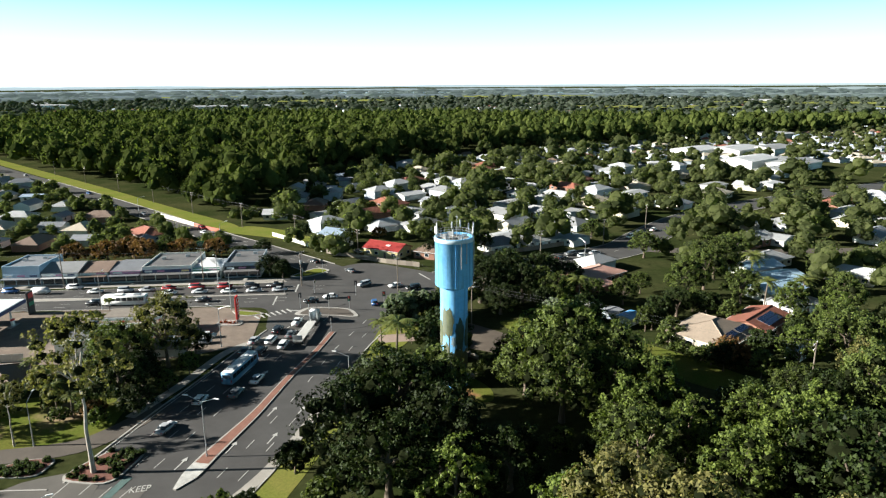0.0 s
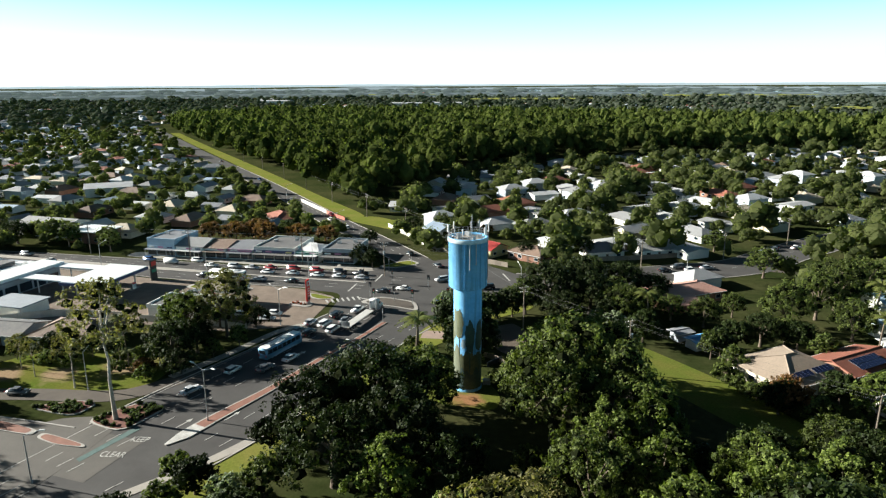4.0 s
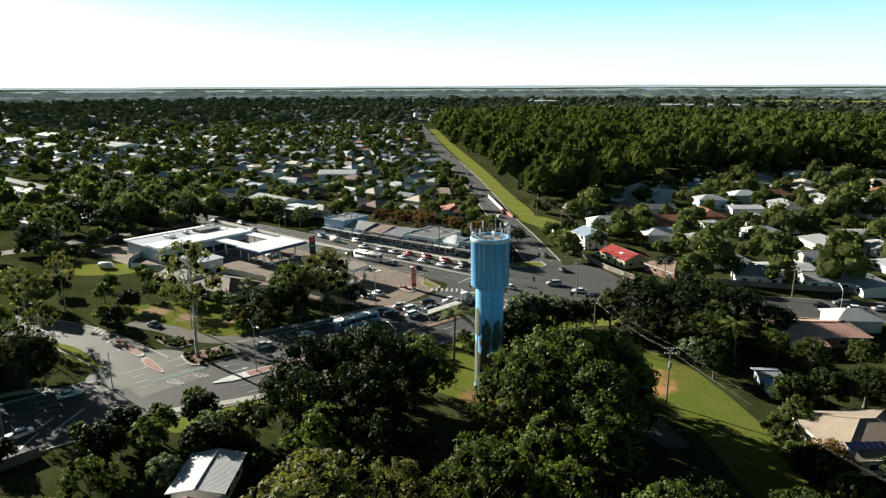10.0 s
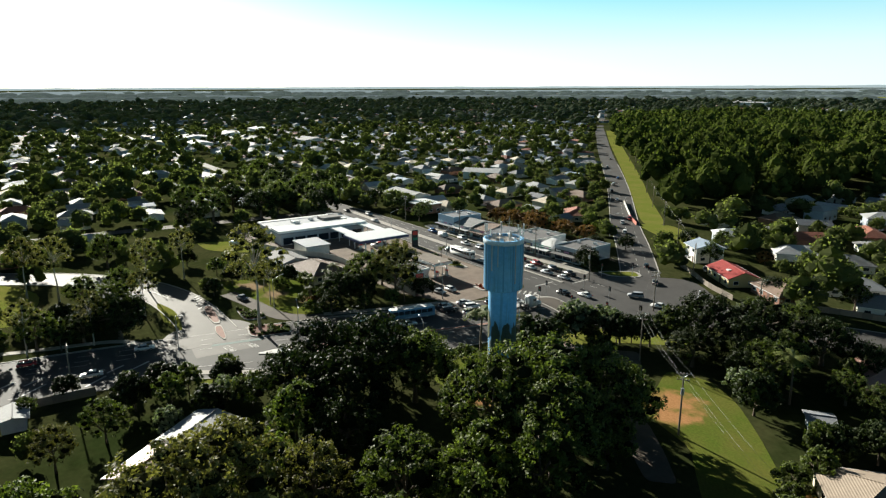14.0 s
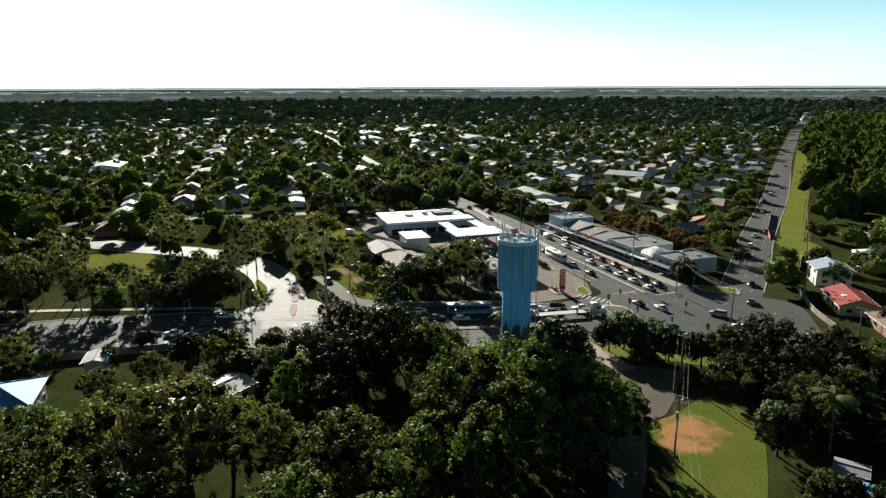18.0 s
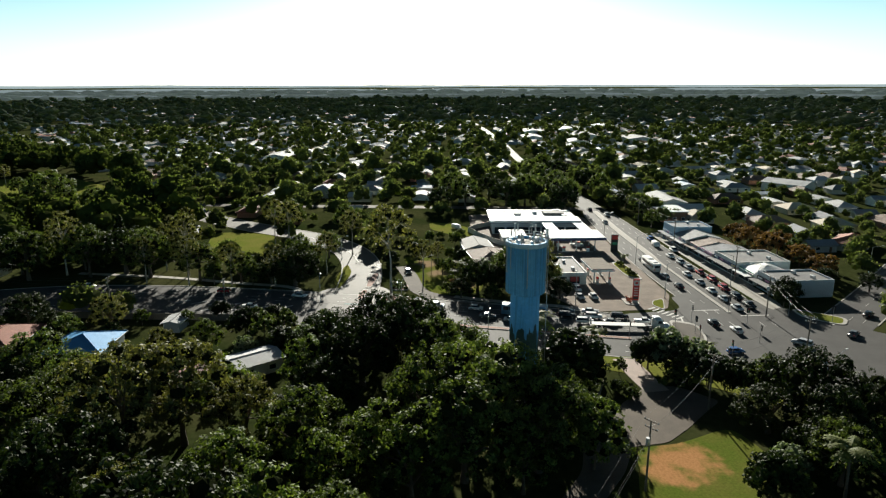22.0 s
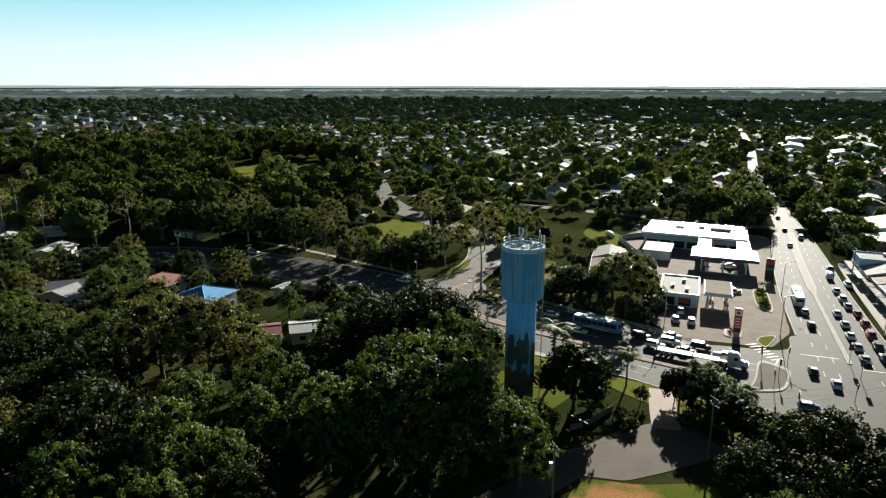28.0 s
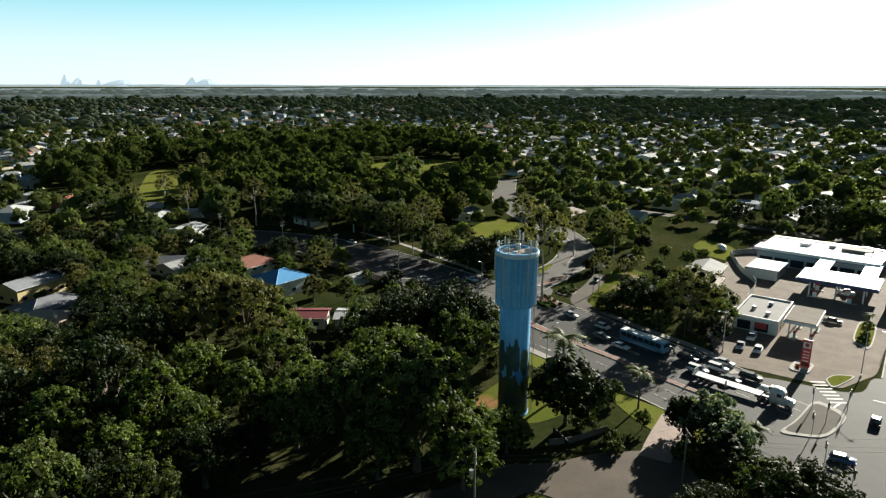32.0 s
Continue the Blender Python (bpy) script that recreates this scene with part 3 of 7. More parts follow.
# an olive mural tree; the lower patches paint in the shaft's sunlit side
for a, z, wa, wz, sd in ((226, 14.6, 12, 3.2, 41), (232, 5.2, 22, 5.0, 42), (186, 6.6, 18, 5.6, 43)):
    part("painted_bark", on_wall("painted_bark", MURAL_OLIVE, SHAFT_R, blob(a, z, wa, wz, sd, 0.10), 0.042), tower, label="olive mural tree and paler sunlit side painted on the shaft")
part("painted_cloud", on_wall("painted_cloud", MURAL_PALE, SHAFT_R, blob(-92, 10.6, 10, 1.2, 31, 0.3), 0.04), tower)
# ribs and pipes on the tank
for a in (-84, -36, -8, 22, 50, 112, 160, 215):
    part("rib", bm_mesh("rib", box(bmesh.new(), 0, 0, 0, 0.10, 0.30, 9.1, 0.02), TOWER_BAND), tower, pose(TANK_R * math.cos(radians(a)), TANK_R * math.sin(radians(a)), TANK_Z + 0.15, 0, 0, a))
for a, lo in ((-70, 26.5), (-52, 27.5), (-2, 24.0), (64, 25.0)):
    bm = rod(bmesh.new(), (0, 0, lo), (0, 0, TOP_Z - 0.6), 0.09)
    rod(bm, (0, 0, lo), (-0.3, 0, lo), 0.09)
    part("pipe", bm_mesh("pipe", bm, STEEL), tower, pose((TANK_R + 0.22) * math.cos(radians(a)), (TANK_R + 0.22) * math.sin(radians(a)), 0, 0, 0, a))
# ladder with its cage
lad = part("ladder", bm_mesh("ladder", rod(rod(bmesh.new(), (0, -0.22, 1.0), (0, -0.22, TOP_Z + 1.0), 0.04, sides=6), (0, 0.22, 1.0), (0, 0.22, TOP_Z + 1.0), 0.04, sides=6), STEEL), tower, pose((TANK_R + 0.35) * math.cos(radians(88)), (TANK_R + 0.35) * math.sin(radians(88)), 0, 0, 0, 88))
for k in range(34):
    part("rung", rod_mesh("rung", STEEL, (0, -0.22, 0), (0, 0.22, 0), 0.02, sides=5) if k == 0 else rung, lad, pose(0, 0, 23 + k * 0.3))
    rung = lad.children[0].data
# railing
post = rod_mesh("railing_post", STEEL, (0, 0, 0), (0, 0, 1.1), 0.035, sides=6)
for k in range(24):
    a = 2 * math.pi * k / 24
    part("railing_post", post, tower, pose((TANK_R - 0.15) * math.cos(a), (TANK_R - 0.15) * math.sin(a), TOP_Z))
for z in (0.55, 1.08):
    part("railing_rail", turned("railing_rail", [(TANK_R - 0.185, TOP_Z + z), (TANK_R - 0.15, TOP_Z + z + 0.035), (TANK_R - 0.115, TOP_Z + z), (TANK_R - 0.15, TOP_Z + z - 0.035), (TANK_R - 0.185, TOP_Z + z)], STEEL, 36), tower)
# aerials and cabinets on the roof
for a, r, h, w in ((-150, 3.9, 2.6, 0.28), (-96, 2.9, 2.0, 0.22), (-20, 3.9, 2.3, 0.28), (12, 3.95, 2.7, 0.3), (38, 3.8, 2.2, 0.26), (70, 3.95, 2.7, 0.3), (95, 3.7, 2.2, 0.28), (150, 3.9, 2.4, 0.28), (200, 3.9, 2.4, 0.28)):
    an = part("aerial", rod_mesh("aerial", STEEL, (0, 0, -0.6), (0, 0, h), 0.055, sides=6), tower, pose(r * math.cos(radians(a)), r * math.sin(radians(a)), TOP_Z, 0, 0, a))
    part("aerial_panel", box_mesh("aerial_panel", WHITE, 0.16, w, h * 0.62, 0.03, 0.14, 0, h * 0.36), an, label="pale panel antenna")
mast = part("mast", rod_mesh("mast", STEEL, (0, 0, 0), (0, 0, 4.6), 0.07, 0.03, 6), tower, pose(0.6, 0.8, TOP_Z - 0.3))
for k in range(4):
    part("cross_rod", rod_mesh("cross_rod", STEEL, (-0.5, 0, 0), (0.5, 0, 0), 0.025, sides=5), mast, pose(0, 0, 2.6 + 0.5 * k, 0, 0, 40 * k))
for x, y, sx, sy, sz in ((-1.6, -1.0, 1.0, 0.7, 1.2), (1.4, -1.6, 0.8, 0.8, 0.9), (-0.6, 2.0, 1.3, 0.6, 1.0), (2.2, 0.8, 0.6, 1.0, 0.8), (-2.4, 1.0, 0.6, 0.6, 0.7)):
    part("cabinet", box_mesh("cabinet", STEEL, sx, sy, sz, 0.04), tower, pose(x, y, TOP_Z - 0.5, 0, 0, x * 40))

# ---- trees ----
def ico(sub):
    bm = bmesh.new()
    bmesh.ops.create_icosphere(bm, subdivisions=sub, radius=1.0)
    v = np.array([w.co[:] for w in bm.verts])
    f = np.array([[w.index for w in q.verts] for q in bm.faces])
    bm.free()
    return v, f


ICO1, ICO2 = ico(1), ico(2)


def lumps(rng, centres, radii, template=ICO2, jag=0.22, flat=0.8):
    """Solid uneven cores of leaf clumps: triangles."""
    v0, f0 = template
    vs, fs = [], []
    for i, (c, r) in enumerate(zip(centres, radii)):
        k = 1 + rng.uniform(-jag, jag, (len(v0), 1))
        vs.append(v0 * k * r * np.array([1, 1, flat]) + c)
        fs.append(f0 + i * len(v0))
    return np.concatenate(vs), np.concatenate(fs)


def leaves(rng, centres, radii, per, size, flat=0.8, spread=0.75):
    """Many small leaf sprays round the clumps: triangles, loosely facing outwards."""
    n = per * len(centres)
    d = rng.normal(size=(n, 3))
    d /= np.linalg.norm(d, axis=1)[:, None]
    d[:, 2] = np.where(d[:, 2] < -0.45, -d[:, 2], d[:, 2])
    c, r = np.repeat(centres, per, 0), np.repeat(radii, per)[:, None]
    p = c + d * r * rng.uniform(0.78, 1.2, (n, 1)) * np.array([1, 1, flat])
    nrm = d + rng.normal(size=(n, 3)) * spread
    nrm /= np.linalg.norm(nrm, axis=1)[:, None]
    t = np.cross(nrm, rng.normal(size=(n, 3)))
    t /= np.linalg.norm(t, axis=1)[:, None] + 1e-9
    b = np.cross(nrm, t)
    s = size * rng.uniform(0.55, 1.35, (n, 1))
    q = np.stack([p + t * s * 1.1, p - t * s * 0.7 + b * s * 0.8, p - t * s * 0.7 - b * s * 0.8], 1).reshape(-1, 3)
    return q, np.arange(3 * n).reshape(-1, 3)


def unit(v):
    return v / (np.linalg.norm(v, axis=1)[:, None] + 1e-9)


def sprays(rng, centres, radii, per, size, flat=0.8, twigs=9):
    """Leaf sprays in small tufts over each clump, with dark gaps between the tufts: triangles."""
    n = len(centres) * twigs
    out = unit(rng.normal(size=(n, 3)) + np.array([0, 0, 0.35]))
    r = np.repeat(radii, twigs)[:, None]
    tuft = np.repeat(centres, twigs, 0) + out * r * rng.uniform(0.62, 0.95, (n, 1)) * np.array([1, 1, flat])
    size_r = r * rng.uniform(0.26, 0.44, (n, 1))
    each = max(2, per // twigs)
    n *= each
    out, tuft, size_r = np.repeat(out, each, 0), np.repeat(tuft, each, 0), np.repeat(size_r, each, 0)
    d = unit(rng.normal(size=(n, 3)) + out * 0.9)
    p = tuft + d * size_r * rng.uniform(0.55, 1.15, (n, 1))
    nrm = unit(d + 0.5 * out + rng.normal(size=(n, 3)) * 0.5)
    t = unit(np.cross(nrm, rng.normal(size=(n, 3))))
    b = np.cross(nrm, t)
    s = size * rng.uniform(0.6, 1.3, (n, 1))
    q = np.stack([p + t * s, p - t * s * 0.6 + b * s * 0.75, p - t * s * 0.6 - b * s * 0.75], 1).reshape(-1, 3)
    return q, np.arange(3 * n).reshape(-1, 3)


def crown_mesh(name, seed, centres, radii, mat, per=60, size=0.36, core=0.46, flat=0.8):
    rng = np.random.default_rng(seed)
    # cores get the shade-dark colour, sprays the leaf colour
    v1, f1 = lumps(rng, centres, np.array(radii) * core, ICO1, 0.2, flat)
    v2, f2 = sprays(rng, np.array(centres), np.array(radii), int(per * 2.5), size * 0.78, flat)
    me = mesh_of(name, np.concatenate([v1, v2]), f1.tolist() + (f2 + len(v1)).tolist(), [mat, TWIG_SHADE])
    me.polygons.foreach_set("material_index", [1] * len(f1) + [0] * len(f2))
    return me


def limbs_mesh(name, seed, height, r0, targets, mat, fork=0.4):
    """A tapered, slightly bent trunk with limbs that reach into the crown."""
    g, bm = random.Random(seed), bmesh.new()
    pts = [Vector((0, 0, -0.4))]
    for k in range(1, 6):
        pts.append(Vector((g.uniform(-1, 1) * 0.03 * height * k / 5, g.uniform(-1, 1) * 0.03 * height * k / 5, height * k / 5)))
    for k in range(5):
        rod(bm, pts[k], pts[k + 1], r0 * (1 - 0.15 * k) * (1.25 if k == 0 else 1), r0 * (1 - 0.15 * (k + 1)), 8, False)
    for t in targets:
        s = pts[min(4, 2 + int(g.random() * 3))] if fork < 0.7 else pts[4]
        m = s.lerp(Vector(t), 0.5) + Vector((0, 0, 0.08 * height))
        rod(bm, s, m, r0 * 0.42, r0 * 0.28, 6, False)
        rod(bm, m, t, r0 * 0.28, r0 * 0.1, 6, False)
    return bm_mesh(name, bm, mat, True)


def clump_plan(seed, n, height, radius, low, rmin, rmax, dome=0.9):
    """Places for a crown's clumps, over a dome with an uneven outline."""
    g, c, r = random.Random(seed), [], []
    for i in range(n):
        u = (i + 0.5) / n
        a = i * 2.39996 + g.uniform(-0.4, 0.4)
        e = math.acos(1 - u * 1.25)
        k = g.uniform(0.72, 1.08)
        rr = g.uniform(rmin, rmax)
        c.append((radius * 0.78 * math.sin(e) * math.cos(a) * k, radius * 0.78 * math.sin(e) * math.sin(a) * k, low + (height - low - rr * 0.7) * (0.28 + 0.72 * max(0.0, math.cos(e) * dome + 0.1)) * g.uniform(0.88, 1.04)))
        r.append(rr)
    return c, r


KINDS = {}


def make_tree(kind, label, height, radius, low, n, rmin, rmax, leaf, bark, r0, seeds, per=70, size=0.36, fork=0.4):
    KINDS[kind] = []
    for sd in seeds:
        c, r = clump_plan(sd, n, height, radius, low, rmin, rmax)
        KINDS[kind].append((limbs_mesh("trunk", sd, low + (height - low) * 0.45, r0, [c[i] for i in range(0, n, max(1, n // 7))], bark, fork), crown_mesh("crown", sd, c, r, leaf, per, size), label))


make_tree("broad", "large dense dark-green broadleaf tree with a rounded crown", 14.0, 7.5, 3.0, 34, 1.5, 2.5, LEAF_MID, BARK, 0.5, (11, 12, 13), 86, 0.29)
make_tree("dark", "large very dark green fig-like tree with a wide crown", 12.0, 8.0, 2.6, 32, 1.6, 2.6, LEAF_DARK, BARK, 0.6, (21, 22), 86, 0.29)
make_tree("bright", "leafy bright green tree with a lumpy crown", 12.0, 5.6, 2.4, 28, 1.2, 2.0, LEAF_BRIGHT, BARK, 0.35, (31, 32), 85, 0.28)
make_tree("gum", "tall eucalyptus with a pale trunk and open olive crown", 19.0, 5.5, 8.0, 24, 0.9, 1.7, LEAF_GUM, PALEBARK, 0.27, (41, 42, 43), 60, 0.24, 0.8)
make_tree("olive", "yellow-olive tree with a fine feathery crown", 13.0, 6.0, 3.0, 34, 1.1, 1.9, LEAF_GUM, BARK, 0.35, (51, 52), 85, 0.24)
make_tree("round", "small round dense dark green tree", 7.0, 3.8, 1.6, 32, 1.0, 1.55, LEAF_DARK, BARK, 0.22, (61, 62), 60, 0.30)
make_tree("small", "small leafy green garden tree", 6.5, 3.0, 1.8, 16, 0.8, 1.3, LEAF_MID, BARK, 0.16, (71, 72), 55, 0.30)
make_tree("rusty", "low tree with rusty brown-orange foliage", 6.0, 4.2, 1.6, 18, 0.9, 1.5, LEAF_RUST, BARK, 0.2, (81,), 55, 0.30)
make_tree("silver", "small tree with silvery grey-green leaves", 5.0, 2.6, 1.2, 14, 0.7, 1.2, LEAF_SILVER, BARK, 0.14, (91,), 70, 0.26)
make_tree("shrub", "low rounded green shrub", 2.6, 2.1, 0.3, 12, 0.6, 1.0, LEAF_MID, BARK, 0.08, (101, 102), 45, 0.24)


def palm_meshes(seed):
    g, h = random.Random(seed), 8.5
    bm = bmesh.new()
    for k in range(6):
        rod(bm, (0.1 * k * k / 10, 0, h * k / 6 - (0.3 if k == 0 else 0)), (0.1 * (k + 1) ** 2 / 10, 0, h * (k + 1) / 6), 0.24 - 0.018 * k, 0.24 - 0.018 * (k + 1), 8, False)
    trunk = bm_mesh("trunk", bm, BARK, True)
    v, f = [], []
    for i in range(22):
        a, up = i * 2.4, g.uniform(-0.25, 1.1)
        ln = g.uniform(2.8, 3.6)
        d = Vector((math.cos(a), math.sin(a), 0))
        s = Vector((-math.sin(a), math.cos(a), 0))
        prev = Vector((0.36, 0, h))
        for k in range(9):
            t = (k + 1) / 9
            q = Vector((0.36, 0, h)) + d * ln * t * math.cos(up * (1 - t)) + Vector((0, 0, ln * (math.sin(up) * t - 0.75 * t * t)))
            for sg in (1, -1):
                w = 0.75 * math.sin(math.pi * (0.12 + 0.85 * t))
                m = (prev + q) / 2 + s * sg * w + d * 0.25 - Vector((0, 0, 0.3 * w))
                n = len(v)
                v += [prev, q, m + d * 0.07, m - d * 0.07]
                f.append((n, n + 1, n + 2, n + 3))
            prev = q
    return trunk, mesh_of("crown", [tuple(w) for w in v], f, LEAF_PALM), "slender palm with arching feather fronds"


KINDS["palm"] = [palm_meshes(3), palm_meshes(4)]


def cone_meshes(seed):
    rng = np.random.default_rng(seed)
    h, c, r = 15.0, [], []
    for k in range(46):
        u = (k + 0.5) / 46
        a, w = k * 2.4, 2.4 * (1 - u) ** 0.6 * rng.uniform(0.6, 1.05)
        c.append((w * math.cos(a), w * math.sin(a), 1.2 + u * (h - 1.8)))
        r.append(0.45 + 0.85 * (1 - u))
    return limbs_mesh("trunk", seed, 12, 0.28, [], BARK), crown_mesh("crown", seed, c, r, LEAF_DARK, 55, 0.28, 0.8, 1.2), "tall narrow dark conifer"


KINDS["cone"] = [cone_meshes(7)]
PLANTED = []


def plant(kind, x, y, scale=1.0, group="", label=""):
    """A tree on the ground, turned and sized a little by its place."""
    k = len(PLANTED)
    trunk, crown, lab = KINDS[kind][k % len(KINDS[kind])]
    g = random.Random(k * 7 + 1)
    t = root("palm_tree" if kind == "palm" else ("shrub" if kind == "shrub" else "tree"), pose(x, y, height_at(x, y), 0, 0, g.uniform(0, 360)) @ Matrix.Diagonal((scale * g.uniform(0.94, 1.06), scale * g.uniform(0.94, 1.06), scale * g.uniform(0.95, 1.05), 1)), label or lab, "shrub" if kind == "shrub" else "tree", group)
    part("trunk", trunk, t)
    part("crown", crown, t)
    PLANTED.append((x, y, scale))
    return t


def join_trees(name, rows, label):
    """Many trees that cannot be told apart, as one object: rows of kind, x, y, scale."""
    vs, fs, mats, slots, at = [], [], [], [], 0
    cache = {}
    for i, (kind, x, y, sc) in enumerate(rows):
        a = i * 2.39996
        turn = np.array([[math.cos(a), -math.sin(a), 0], [math.sin(a), math.cos(a), 0], [0, 0, 1]]) * sc
        for me in KINDS[kind][i % len(KINDS[kind])][:2]:
            if me.name not in cache:
                co = np.zeros(3 * len(me.vertices))
                me.vertices.foreach_get("co", co)
                for m in me.materials:
                    if m not in mats:
                        mats.append(m)
                cache[me.name] = co.reshape(-1, 3), [tuple(p.vertices) for p in me.polygons], [mats.index(me.materials[p.material_index]) for p in me.polygons]
            v, f, k = cache[me.name]
            vs.append(v @ turn.T + (x, y, 0))
            fs += [tuple(j + at for j in q) for q in f]
            slots += k
            at += len(v)
        PLANTED.append((x, y, sc))
    me = mesh_of(name, np.concatenate(vs), fs, mats)
    me.polygons.foreach_set("material_index", slots)
    return tagged(new(name, me), label, "trees", kind="stuff")


